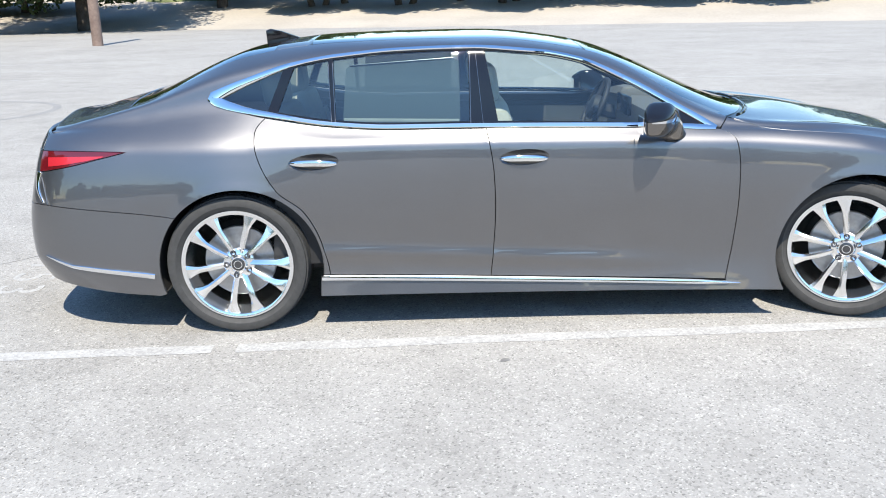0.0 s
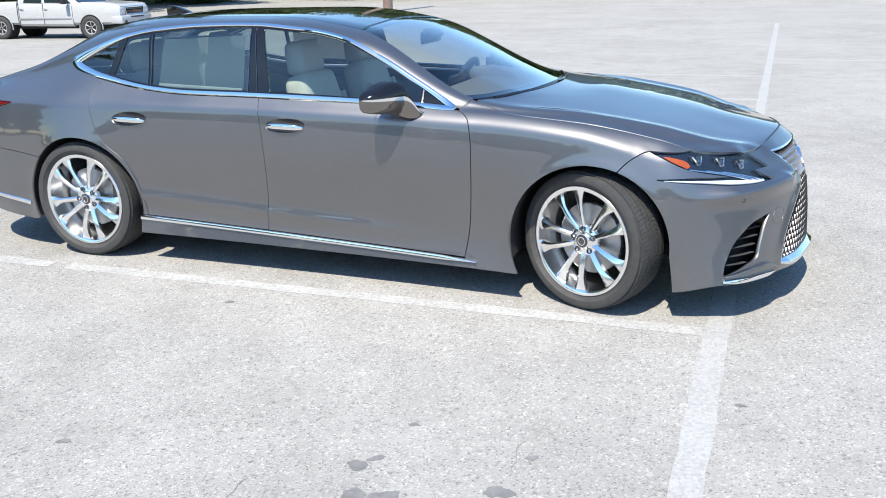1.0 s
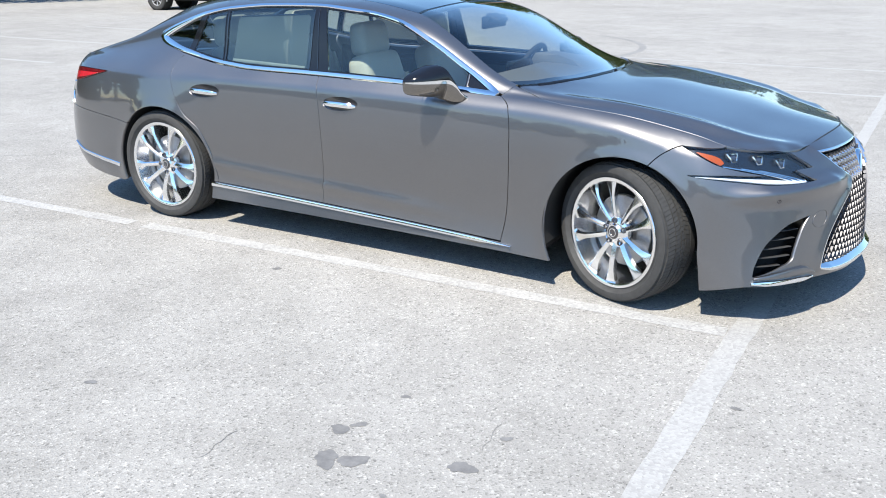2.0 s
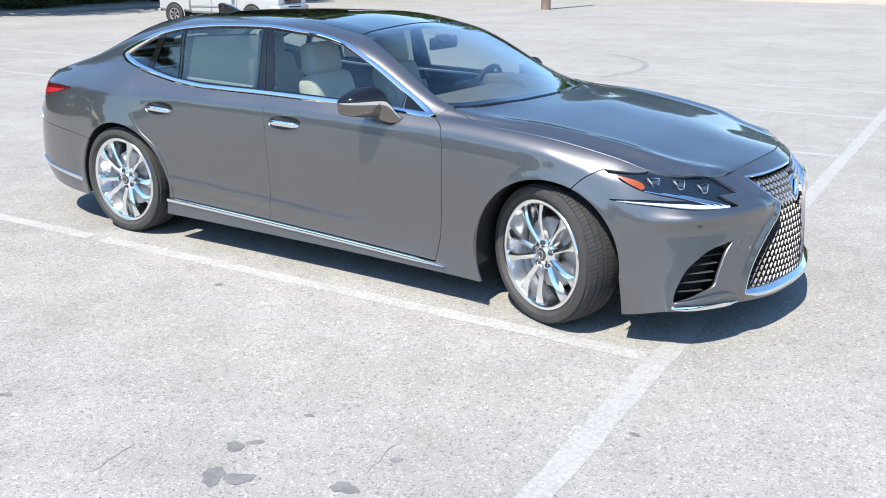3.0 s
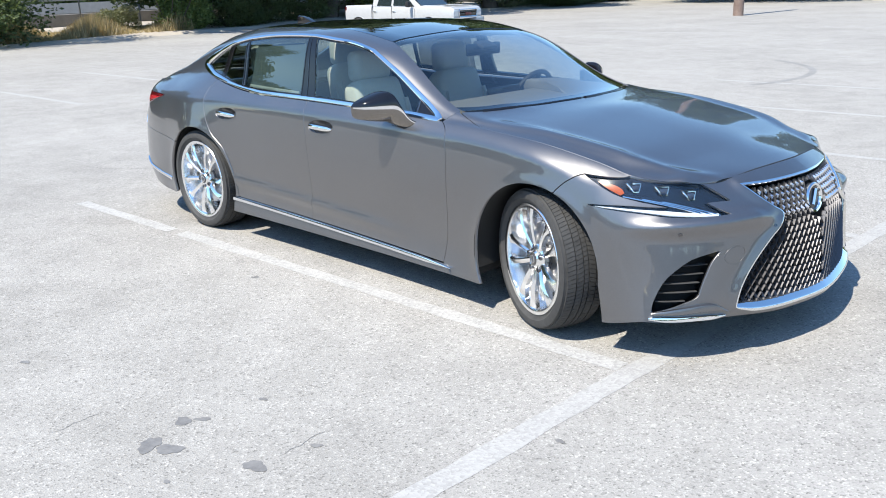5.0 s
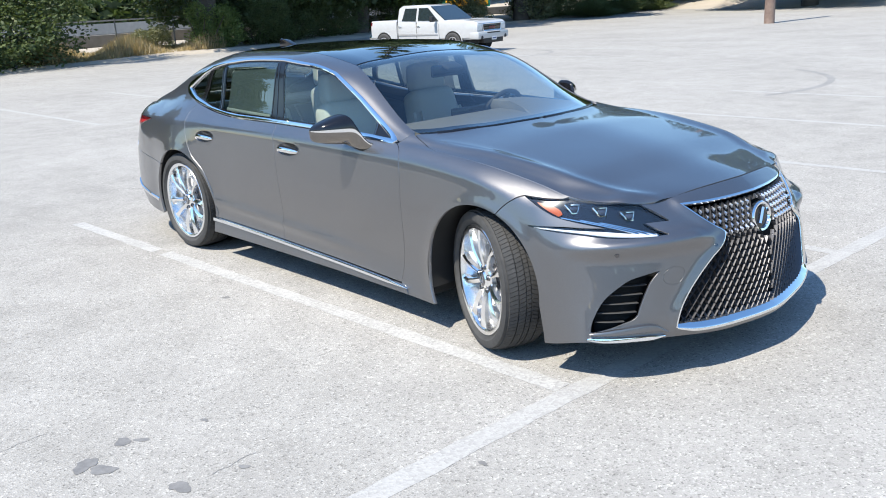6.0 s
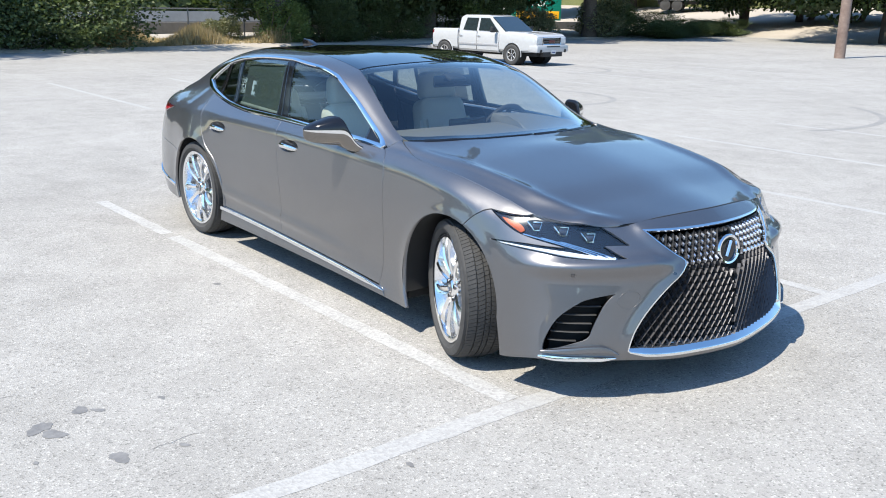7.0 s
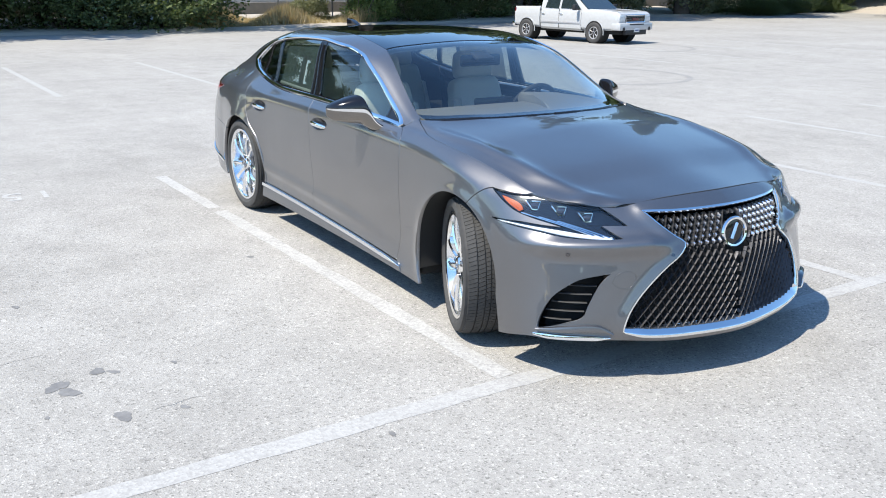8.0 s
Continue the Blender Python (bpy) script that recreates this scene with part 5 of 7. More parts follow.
core = np.array([(u, v) for u, v in zip(np.linspace(arch_front[0, 0] + 0.02, U[14], 40), np.zeros(40))])
core_line = joined(core, np.c_[np.full(10, U[14]), np.linspace(0, V[4], 10)], np.c_[np.linspace(U[14], arch_front[0, 0] + 0.02, 40), np.full(40, V[4] - 0.05)])
sheet("bumper_core", core_line, LINER, car, whole=True, lift=-0.135, flange=0, gap=0, res=0.05)
for us in (np.linspace(arch_front[0, 0] + 0.005, U[14], 40), np.linspace(U[0], tail_arch[0, 0], 40)):
    p = skin(np.c_[us, np.full(40, 0.012)])
    ringp = np.r_[p, (p * (1, -1, 1))[::-1]]
    bm = bmesh.new()
    lo = [bm.verts.new((x * 1.0, y * 0.985, z + 0.012)) for x, y, z in ringp]
    hi = [bm.verts.new((x * 1.0, y * 0.985, z + 0.03)) for x, y, z in ringp]
    bmesh.ops.remove_doubles(bm, verts=bm.verts, dist=1e-4)
    bm.verts.ensure_lookup_table()
    loop = []
    for v in lo:
        if v.is_valid and v not in loop:
            loop.append(v)
    bm.faces.new(loop)
    part("undertray", bm, LINER, car)

# door handles in their cups
for door, x0 in ((front_doors, -0.118), (rear_doors, -1.164)):
    for ob, sd in zip(door, (-1, 1)):
        uv0 = on_skin([(x0, 0.886)], **SIDE)
        p0 = skin(uv0)[0]
        sheet("handle_cup", cup_line(x0), PAINT, ob, "hollow handle cup", lift=0.0, flange=0, gap=-0.003, sides=(sd,), res=0.010,
              dish=lambda p: -0.002 - 0.034 * np.clip(1 - ((p[:, 0] - x0) / 0.126) ** 2 - ((p[:, 2] - 0.886) / 0.044) ** 2, 0, 1) ** 0.7)
        # dark sheet in the painted cup stands for the shade below the bar
        low_edge = np.linspace(-0.9, 0.9, 15)
        shade_line = on_skin(np.r_[np.c_[x0 + 0.118 * low_edge, 0.879 - 0.030 * np.sqrt(1 - low_edge ** 2)], np.c_[x0 + 0.118 * low_edge[::-1], np.full(15, 0.877)]], **SIDE)
        sheet("handle_recess", shade_line, DARK, ob, "dark sheet for the shade under the handle", lift=-0.010, flange=0, gap=0, sides=(sd,), res=0.012)
        bm = bmesh.new()
        rings = []
        for s in np.linspace(-1, 1, 17):
            x = x0 + 0.114 * s
            yc = p0[1] - 0.026 + 0.022 * abs(s) ** 3
            zc = 0.878 + 0.006 * (1 - s * s) - 0.002 * s
            h, w = 0.0155 * (1 - 0.6 * abs(s) ** 5), 0.009 * (1 - 0.5 * abs(s) ** 5)
            rings.append([bm.verts.new((x, yc + w * math.cos(a), zc + h * math.sin(a))) for a in np.linspace(0, 2 * np.pi, 11)[:-1]])
        for a, b in zip(rings, rings[1:]):
            for j in range(10):
                bm.faces.new((a[j], a[(j + 1) % 10], b[(j + 1) % 10], b[j]))
        bm.faces.new(rings[0][::-1]), bm.faces.new(rings[-1])
        part("handle", flipped(bm) if sd > 0 else bm, CHROME, ob, "chrome door handle")

# door mirrors: a wedge-shaped pod with a black cap over a bright belly, on a short foot
POD = np.array([  # half width, back x, front x, height of the cap, depth of the belly, height of the line between them
    (1.142, 0.446, 0.460, 0.003, 0.034, 1.069), (1.136, 0.440, 0.484, 0.012, 0.054, 1.069), (1.115, 0.434, 0.528, 0.030, 0.068, 1.069), (1.065, 0.438, 0.572, 0.054, 0.078, 1.068),
    (1.010, 0.452, 0.606, 0.076, 0.084, 1.066), (0.978, 0.468, 0.622, 0.084, 0.084, 1.063), (0.964, 0.484, 0.634, 0.078, 0.084, 1.058), (0.954, 0.512, 0.646, 0.054, 0.081, 1.048),
    (0.944, 0.545, 0.660, 0.034, 0.073, 1.032), (0.934, 0.572, 0.670, 0.022, 0.060, 1.012), (0.920, 0.598, 0.682, 0.015, 0.046, 0.993), (0.902, 0.622, 0.692, 0.012, 0.036, 0.979), (0.884, 0.636, 0.700, 0.010, 0.030, 0.973)])


def pod_shell(a0, a1, grow=1.0, n=18):
    """The part of the pod between two angles of its section: flat at the back, rounded in front."""
    bm = bmesh.new()
    st = akima(np.arange(len(POD)), POD, np.linspace(0, len(POD) - 1, 41))
    rows = []
    for y, xb, xf, up, down, z in st:
        ring = []
        for a in np.radians(np.linspace(a0, a1, n)):
            c, q = math.cos(a), math.sin(a)
            x = (xb + xf) / 2 + grow * (xf - xb) / 2 * math.copysign(abs(c) ** (0.85 if c > 0 else 0.40), c)
            ring.append(bm.verts.new((x, -y, z + grow * (up if q > 0 else down) * math.copysign(abs(q) ** 0.80, q))))
        rows.append(ring)
    for p, q in zip(rows, rows[1:]):
        for j in range(n):
            bm.faces.new((p[j], p[(j + 1) % n], q[(j + 1) % n], q[j]))
    bm.faces.new(rows[0][::-1]), bm.faces.new(rows[-1])
    return bm


for ob, sd in zip(front_doors, (-1, 1)):
    hand = (lambda bm: flipped(bm)) if sd > 0 else (lambda bm: bm)
    mirror = part("mirror", hand(pod_shell(3, 177)), BLACK, ob, "door mirror with a gloss black cap", 50)
    part("mirror_belly", hand(pod_shell(179, 361)), MIRRORBELLY, mirror, "bright grey lower mirror shell", 50)
    part("mirror_band", hand(pod_shell(-4, 4, 1.012, 6)), CHROME, mirror, "chrome line round the mirror", 50)
    bm = bmesh.new()
    tube(bm, [(0.585, -0.925, 0.955), (0.630, -0.908, 0.945), (0.690, -0.888, 0.942)], [0.014, 0.020, 0.018], 12, flat=0.6)
    part("mirror_seal", hand(bm), DARK, mirror)
    bm = bmesh.new()
    box(bm, (0.431, -1.095, 1.004), (0.4345, -0.985, 1.086), 0.0015, 1)
    part("mirror_pane", hand(bm), MIRRORGLASS, mirror)

# aerial fin, cowl, wipers
bm = bmesh.new()
fin = [(-1.51, 0.0), (-1.514, 0.074), (-1.49, 0.081), (-1.43, 0.062), (-1.36, 0.029), (-1.30, 0.0)]
base = skin(on_skin([(-1.42, 0.0)], axes="xy", v=(1.9, 1.98), u=(U[3], U[7])))[0, 2]
prism(bm, [(x, base - 0.008 + z + 0.11 * (x + 1.42)) for x, z in fin], -0.022, 0.022, 0.008)
part("aerial_fin", bm, BLACK, car, "gloss black shark-fin aerial")
_rh = rear_hood[1:]
cowl = joined(np.c_[_rh[:, 0] + 0.010, _rh[:, 1]], (np.c_[_rh[:, 0] - 0.105, _rh[:, 1]])[::-1])
sheet("cowl", cowl, BLACK, car, "black cowl and windscreen edge", whole=True, lift=-0.009, flange=0, gap=0)
for y0, y1 in ((-0.70, -0.06), (-0.02, 0.60)):
    bm = bmesh.new()
    pts = []
    for t in np.linspace(0, 1, 9):
        y = y0 + (y1 - y0) * t
        at = rear_hood[np.argmin(np.abs(np.abs(skin(rear_hood)[:, 1]) - abs(y)))] - (0.012 + 0.006 * t, 0)
        p = skin([at])[0] - 0.003 * skin_normal([at])[0]
        pts.append((p[0], math.copysign(abs(p[1]), y), p[2]))
    tube(bm, pts, [0.011] * 3 + [0.007] * 6, 8)
    part("wiper", bm, BLACK, car, "black wiper at rest")

# cabin
CAB = new("cabin")
CAB.parent = car
bm = bmesh.new()
box(bm, (-1.9, -0.74, 0.28), (1.0, 0.74, 0.32))
part("cabin_floor", bm, CABIN, CAB)
trims = on_skin(joined(smooth([(-1.40, 0.34), (0.95, 0.34)], 0.05), smooth([(0.95, 0.34), (0.93, 0.975)], 0.05), belt_line(0.78, -1.35) - (0, 0.012)), **SIDE)
sheet("door_lining", trims, CABIN, CAB, "dark door lining", lift=-0.075, flange=0, gap=0)
arm = on_skin(joined(smooth([(-1.30, 0.72), (0.80, 0.72)], 0.05), belt_line(0.76, -1.34)[:, :] - (0, 0.055)), **SIDE)
sheet("door_upper", arm, DOORTRIM, CAB, lift=-0.082, flange=0, gap=0)
roof_in = joined(np.c_[np.linspace(u_head - 0.03, u_back, 40), np.full(40, V[7])], np.c_[np.linspace(u_back, back_side[-1, 0], 20), np.linspace(V[7], V[5] + 0.02, 20)], roof_edge - (0, 0.06), np.c_[np.linspace(roof_edge[-1, 0], u_head - 0.03, 20), np.linspace(V[5] + 0.05, V[7], 20)])
sheet("headlining", roof_in, HEADLINER, CAB, "pale roof lining", whole=True, lift=-0.045, flange=0, gap=0, res=0.05)


def seat(name, x, y, rear=False):
    """A padded seat: cushion, bolstered back, head rest on two stems."""
    s = new(name)
    s.parent = CAB
    tagged(s, "cream leather seat with a bolstered back")
    def pad(bm, cx, cz, lx, ly, lz, tilt, puff=0.03):
        m = Matrix.Translation((cx, y, cz)) @ pose(0, 0, 0, 0, tilt, 0)
        made = bmesh.ops.create_cube(bm, size=1, matrix=m @ Matrix.Diagonal((lx, ly, lz, 1)))["verts"]
        bmesh.ops.bevel(bm, geom=list({e for v in made for e in v.link_edges}), offset=min(lx, ly, lz) * 0.42, segments=4, profile=0.6, affect="EDGES")
    bm = bmesh.new()
    pad(bm, x, 0.50, 0.54, 0.52, 0.17, -6)
    part("seat_cushion", bm, CREAM, s)
    back = -18
    bm = bmesh.new()
    pad(bm, x - 0.33, 0.80, 0.16, 0.50, 0.66, back)
    for w in (-1, 1):
        m = Matrix.Translation((x - 0.29, y + w * 0.215, 0.76)) @ pose(0, 0, 0, 0, back, 0)
        made = bmesh.ops.create_cube(bm, size=1, matrix=m @ Matrix.Diagonal((0.16, 0.11, 0.52, 1)))["verts"]
        bmesh.ops.bevel(bm, geom=list({e for v in made for e in v.link_edges}), offset=0.045, segments=3, affect="EDGES")
    for v in bm.verts:
        t = max(0.0, (v.co.z - 0.62) / 0.50)
        v.co.y = y + (v.co.y - y) * (1 - 0.26 * t * t)
        v.co.x += 0.02 * t * t
    part("seat_back", bm, CREAM, s)
    bm = bmesh.new()
    pad(bm, x - 0.435, 1.205, 0.125, 0.30, 0.20, -8)
    for v in bm.verts:
        v.co.y = y + (v.co.y - y) * (1 - 0.9 * max(0.0, v.co.z - 1.18))
    part("head_rest", bm, CREAM, s)
    bm = bmesh.new()
    for w in (-1, 1):
        tube(bm, [(x - 0.42, y + w * 0.06, 1.05), (x - 0.435, y + w * 0.06, 1.17)], 0.007, 6)
    part("stem", bm, STEEL, s)


seat("front_seat", 0.16, -0.385)
seat("front_seat", 0.16, 0.385)
seat("rear_seat", -0.98, -0.37)
seat("rear_seat", -0.98, 0.37)
bm = bmesh.new()
box(bm, (-1.95, -0.62, 0.98), (-1.46, 0.62, 1.02), 0.01)
part("parcel_shelf", bm, CABIN, CAB)
# dash, wheel, console
bm = bmesh.new()
dash = [(1.06, 1.000), (0.95, 1.032), (0.80, 1.050), (0.66, 1.054), (0.605, 1.034), (0.59, 0.95), (0.62, 0.82), (0.70, 0.70), (0.78, 0.62), (1.06, 0.60)]
prism(bm, dash, -0.705, 0.705, 0.018)
part("dashboard", bm, GREYDASH, CAB, "grey-brown soft dashboard")
bm = bmesh.new()
prism(bm, [(0.98, 1.015), (0.86, 1.072), (0.76, 1.102), (0.66, 1.114), (0.60, 1.106), (0.575, 1.065), (0.60, 1.0), (0.90, 0.98)], 0.17, 0.67, 0.018)
bmesh.ops.bisect_plane(bm, geom=bm.verts[:] + bm.edges[:] + bm.faces[:], plane_co=(0, 0.40, 0), plane_no=(0, 1, 0))
for v in bm.verts:
    if v.co.z > 1.03:
        v.co.z -= 0.055 * max(0.0, (v.co.y - 0.22) / 0.45) ** 1.5
part("binnacle", bm, GREYDASH, CAB, "grey-brown padded instrument hood")
bm = bmesh.new()
box(bm, (0.70, 0.36, 1.085), (0.80, 0.58, 1.094), 0.003, 1, m=pose(0, 0, 0.002, 0, 8, 0))
part("demister_vent", bm, CABIN, CAB, "dark demister slot")
bm = bmesh.new()
box(bm, (0.560, -0.16, 0.97), (0.586, 0.14, 1.082), 0.010)
part("centre_screen", bm, BLACK, CAB)
SW = Matrix.Translation((0.47, 0.385, 0.965)) @ pose(0, 0, 0, 0, -66, 0)
bm = bmesh.new()
tube(bm, [(0.185 * math.cos(t), 0.185 * math.sin(t), 0) for t in np.linspace(0, 2 * np.pi, 41)[:-1]], 0.016, 10, closed=True)
for a in (0, math.pi, -math.pi / 2):
    tube(bm, [(0.04 * math.cos(a + math.pi / 2), 0.04 * math.sin(a + math.pi / 2), 0.01), (0.18 * math.cos(a + math.pi / 2), 0.18 * math.sin(a + math.pi / 2), 0)], 0.018, 8)
bmesh.ops.transform(bm, matrix=SW, verts=bm.verts)
part("steering_wheel", bm, CABIN, CAB, "black leather steering wheel")
bm = bmesh.new()
lathe(bm, [(0.0005, -0.03), (0.07, -0.028), (0.085, 0.0), (0.07, 0.03), (0.0005, 0.04)], 24, "z")
bmesh.ops.transform(bm, matrix=SW @ pose(0, 0, 0), verts=bm.verts)
part("wheel_boss", bm, CABIN, CAB)
bm = bmesh.new()
tube(bm, [(0.47, 0.385, 0.955), (0.72, 0.385, 0.90)], 0.045, 10)
part("column", bm, CABIN, CAB)
bm = bmesh.new()
box(bm, (-0.60, -0.13, 0.32), (0.62, 0.13, 0.72), 0.04)
part("console", bm, GREYDASH, CAB)
bm = bmesh.new()
box(bm, (0.385, -0.155, 1.265), (0.41, 0.155, 1.340), 0.012)
part("inside_mirror", bm, BLACK, CAB, "black inside mirror")
bm = bmesh.new()
box(bm, (0.37, -0.07, 1.335), (0.47, 0.07, 1.362), 0.015, m=pose(0, 0, 0))
bmesh.ops.transform(bm, matrix=Matrix.Translation((0.36, 0, 1.35)) @ pose(0, 0, 0, 0, 20, 0) @ Matrix.Translation((-0.36, 0, -1.35)), verts=bm.verts)
part("sensor_box", bm, CABIN, CAB)
# pale mesh blinds drawn up behind the rear door panes
def blind_mat():
    m, n, l, p = material("pale_mesh_blind")
    setp(p, Base_Color=(0.165, 0.188, 0.190), Roughness=0.9)
    t = n.new("ShaderNodeBsdfTransparent")
    mx = n.new("ShaderNodeMixShader")
    mx.inputs[0].default_value = 0.72
    l.new(t.outputs[0], mx.inputs[1]), l.new(p.outputs[0], mx.inputs[2])
    l.new(mx.outputs[0], n["Material Output"].inputs["Surface"])
    return m


blind = on_skin(joined(smooth([(-1.02, 1.07), (-0.43, 1.055)], 0.03), smooth([(-0.43, 1.07), (-0.43, 1.36)], 0.03), smooth([(-0.46, 1.375), (-0.98, 1.345)], 0.03), smooth([(-1.0, 1.33), (-1.02, 1.08)], 0.03)), **GH)
sheet("window_blind", blind, blind_mat(), CAB, "pale mesh blind behind the rear window", lift=-0.03, flange=0, gap=0)
trim_strip("blind_hem", on_skin(smooth([(-1.015, 1.082), (-0.435, 1.067)], 0.03), **GH), HEADLINER, CAB, "pale lower rail of the blind", width=0.020, proud=0.006, lift=-0.028)
trim_strip("blind_rail", on_skin(smooth([(-0.98, 1.345), (-0.46, 1.375)], 0.03), **GH), SATIN, CAB, "", width=0.007, proud=0.005, lift=-0.028)

def lengthen_tail(root, start=-2.03, over=0.42, by=0.085):
    """Draws the tail out behind the rear wheels."""
    for ob in root.children_recursive:
        if ob.type != "MESH" or any(w in (ob.parent, ob.parent.parent) for w in wheels):
            continue
        n = len(ob.data.vertices)
        co = np.empty(3 * n, np.float32)
        ob.data.vertices.foreach_get("co", co)
        co = co.reshape(-1, 3)
        if co[:, 0].min() < start:
            t = np.clip((start - co[:, 0]) / over, 0, 1)
            co[:, 0] -= by * t * t * (3 - 2 * t)
            ob.data.vertices.foreach_set("co", co.ravel())
            ob.data.update()


lengthen_tail(car)

# ---- surroundings: bank, verge, trees, pole, truck, sign, barrier, building ----
def leaf_mat(name, dark, light):
    m, n, l, p = material(name)
    r = n.new("ShaderNodeNewGeometry").outputs["Random Per Island"]
    l.new(ramp(n, l, r, [(0.0, dark), (0.6, tuple((a + b) / 2 for a, b in zip(dark, light))), (1.0, light)]), p.inputs["Base Color"])
    setp(p, Roughness=0.55)
    t = n.new("ShaderNodeBsdfTranslucent")
    t.inputs[0].default_value = (light[0] * 1.3, light[1] * 1.4, light[2] * 0.8, 1)
    mx = n.new("ShaderNodeMixShader")
    mx.inputs[0].default_value = 0.25
    l.new(p.outputs[0], mx.inputs[1]), l.new(t.outputs[0], mx.inputs[2])
    l.new(mx.outputs[0], n["Material Output"].inputs["Surface"])
    return m


LEAF = leaf_mat("oak_leaf", (0.030, 0.048, 0.018), (0.085, 0.120, 0.040))
LEAF2 = leaf_mat("bush_leaf", (0.036, 0.058, 0.020), (0.125, 0.160, 0.058))
LEAF4 = leaf_mat("young_leaf", (0.060, 0.095, 0.022), (0.200, 0.250, 0.075))
LEAF3 = leaf_mat("pale_bush_leaf", (0.09, 0.10, 0.05), (0.22, 0.22, 0.12))
BARK = grained("bark", (0.06, 0.048, 0.038), (0.13, 0.105, 0.085), 14, 0.95, 0.8, 0.03)
SAND = grained("dry_sandy_earth", (0.35, 0.315, 0.27), (0.46, 0.415, 0.355), 6, 0.95, 0.4, 0.02, big=0.25)
STRAW = leaf_mat("dry_grass", (0.20, 0.16, 0.085), (0.48, 0.37, 0.22))
LAWN = grained("mown_grass", (0.10, 0.13, 0.045), (0.20, 0.21, 0.09), 8, 0.95, 0.4, 0.03, big=0.3)


def foliage(blobs, count, size, seed, flat=0.5):
    """Leaf sprays scattered through ellipsoids (centre, radii), denser towards their outside."""
    rng = np.random.default_rng(seed)
    vol = np.array([b[1][0] * b[1][1] + b[1][1] * b[1][2] + b[1][0] * b[1][2] for b in blobs])
    pick = rng.choice(len(blobs), count, p=vol / vol.sum())
    d = rng.normal(size=(count, 3))
    d /= np.linalg.norm(d, axis=1, keepdims=True)
    r = rng.uniform(0.45, 1.06, count) ** 0.6
    lump = 1 + 0.16 * np.sin(5 * d[:, 0] + 3 * d[:, 2] + pick) + 0.14 * np.sin(7 * d[:, 1] - 4 * d[:, 2] + 2 * pick)
    c = np.array([b[0] for b in blobs])[pick] + d * (r * lump)[:, None] * np.array([b[1] for b in blobs])[pick]
    a = rng.normal(size=(count, 3))
    a[:, 2] *= flat
    a /= np.linalg.norm(a, axis=1, keepdims=True)
    b = np.cross(a, rng.normal(size=(count, 3)))
    b /= np.linalg.norm(b, axis=1, keepdims=True)
    s = size * rng.uniform(0.6, 1.4, count)[:, None]
    v = np.stack([c - a * s, c + b * s * 0.55, c + a * s, c - b * s * 0.55], 1).reshape(-1, 3)
    f = np.arange(4 * count).reshape(-1, 4)
    return v, f


def leaf_part(name, blobs, count, size, seed, mat, parent, label=""):
    v, f = foliage(blobs, count, size, seed)
    me = bpy.data.meshes.new(name)
    me.from_pydata(v.tolist(), [], f.tolist())
    me.materials.append(mat)
    ob = new(name, me)
    ob.parent = parent
    if label:
        tagged(ob, label)
    return ob


def build_tree(height, blobs, leaves, leaf, seed, label, trunk_r=0.2, lean=(0, 0), stems=1, mat=None):
    t = tagged(new("tree"), label, "tree", "tall oaks" if height > 8 else "trees along the bank")
    rng = random.Random(seed)
    bm = bmesh.new()
    for s in range(stems):
        ang = rng.uniform(0, 6.28)
        off = 0.0 if stems == 1 else 0.35
        base = Vector((off * math.cos(ang), off * math.sin(ang), -0.1))
        top = Vector((lean[0] + 1.2 * off * math.cos(ang) * 2, lean[1] + 2 * off * math.sin(ang), height * 0.55))
        pts = [base.lerp(top, k / 6) + Vector((rng.uniform(-0.06, 0.06), rng.uniform(-0.06, 0.06), 0)) * (k > 0) for k in range(7)]
        tube(bm, pts, [trunk_r * (1.25 - 0.7 * k / 6) for k in range(7)], 9)
    trunk = part("trunk", bm, BARK, t, smooth_angle=60)
    for k, (c, r) in enumerate(blobs):
        bm = bmesh.new()
        a, b = Vector((lean[0] * 0.7, lean[1] * 0.7, height * 0.38)), Vector(c)
        mid = a.lerp(b, 0.5) + Vector((rng.uniform(-0.3, 0.3), rng.uniform(-0.3, 0.3), -0.2))
        tube(bm, [a, mid, b], [trunk_r * 0.5, trunk_r * 0.33, trunk_r * 0.12], 6)
        part("limb", bm, BARK, t, smooth_angle=60)
    leaf_part("crown", blobs, leaves, leaf, seed, mat or LEAF, t)
    return t


def build_bush(blobs, leaves, leaf, seed, label, mat):
    b = tagged(new("bush"), label, "bush", "bushes along the lot")
    bm = bmesh.new()
    rng = random.Random(seed)
    for k in range(7):
        a = 2 * math.pi * k / 7
        tube(bm, [(0.15 * math.cos(a), 0.15 * math.sin(a), -0.05), (0.6 * math.cos(a), 0.6 * math.sin(a), 0.7), (1.0 * math.cos(a + 0.3), 1.0 * math.sin(a + 0.3), 1.5)], [0.05, 0.035, 0.012], 6)
    part("stem", bm, BARK, b)
    leaf_part("leaves", blobs, leaves, leaf, seed, mat, b)
    return b


def scaled(x, y, z, turn, s, sz=None):
    return pose(x, y, z, 0, 0, turn) @ Matrix.Diagonal((s, s, sz or s, 1))


def place_copies(first, mats):
    """The first thing and its copies at the poses given, each with its scale."""
    def put(o, m):
        loc, rot, sc = m.decompose()
        o.matrix_basis = Matrix.LocRotScale(loc, rot, sc)
    base = first
    for i, m in enumerate(mats):
        o = base if i == 0 else copy_thing(base, Matrix())
        put(o, m)


# the bank to the north, sand with a lawn beyond
def bank_height(x, y):
    edge = 46.5 - 0.22 * np.clip(x, -40, 60)
    return np.clip((y - edge) / 21.0, 0, 1) ** 1.1 * 2.7


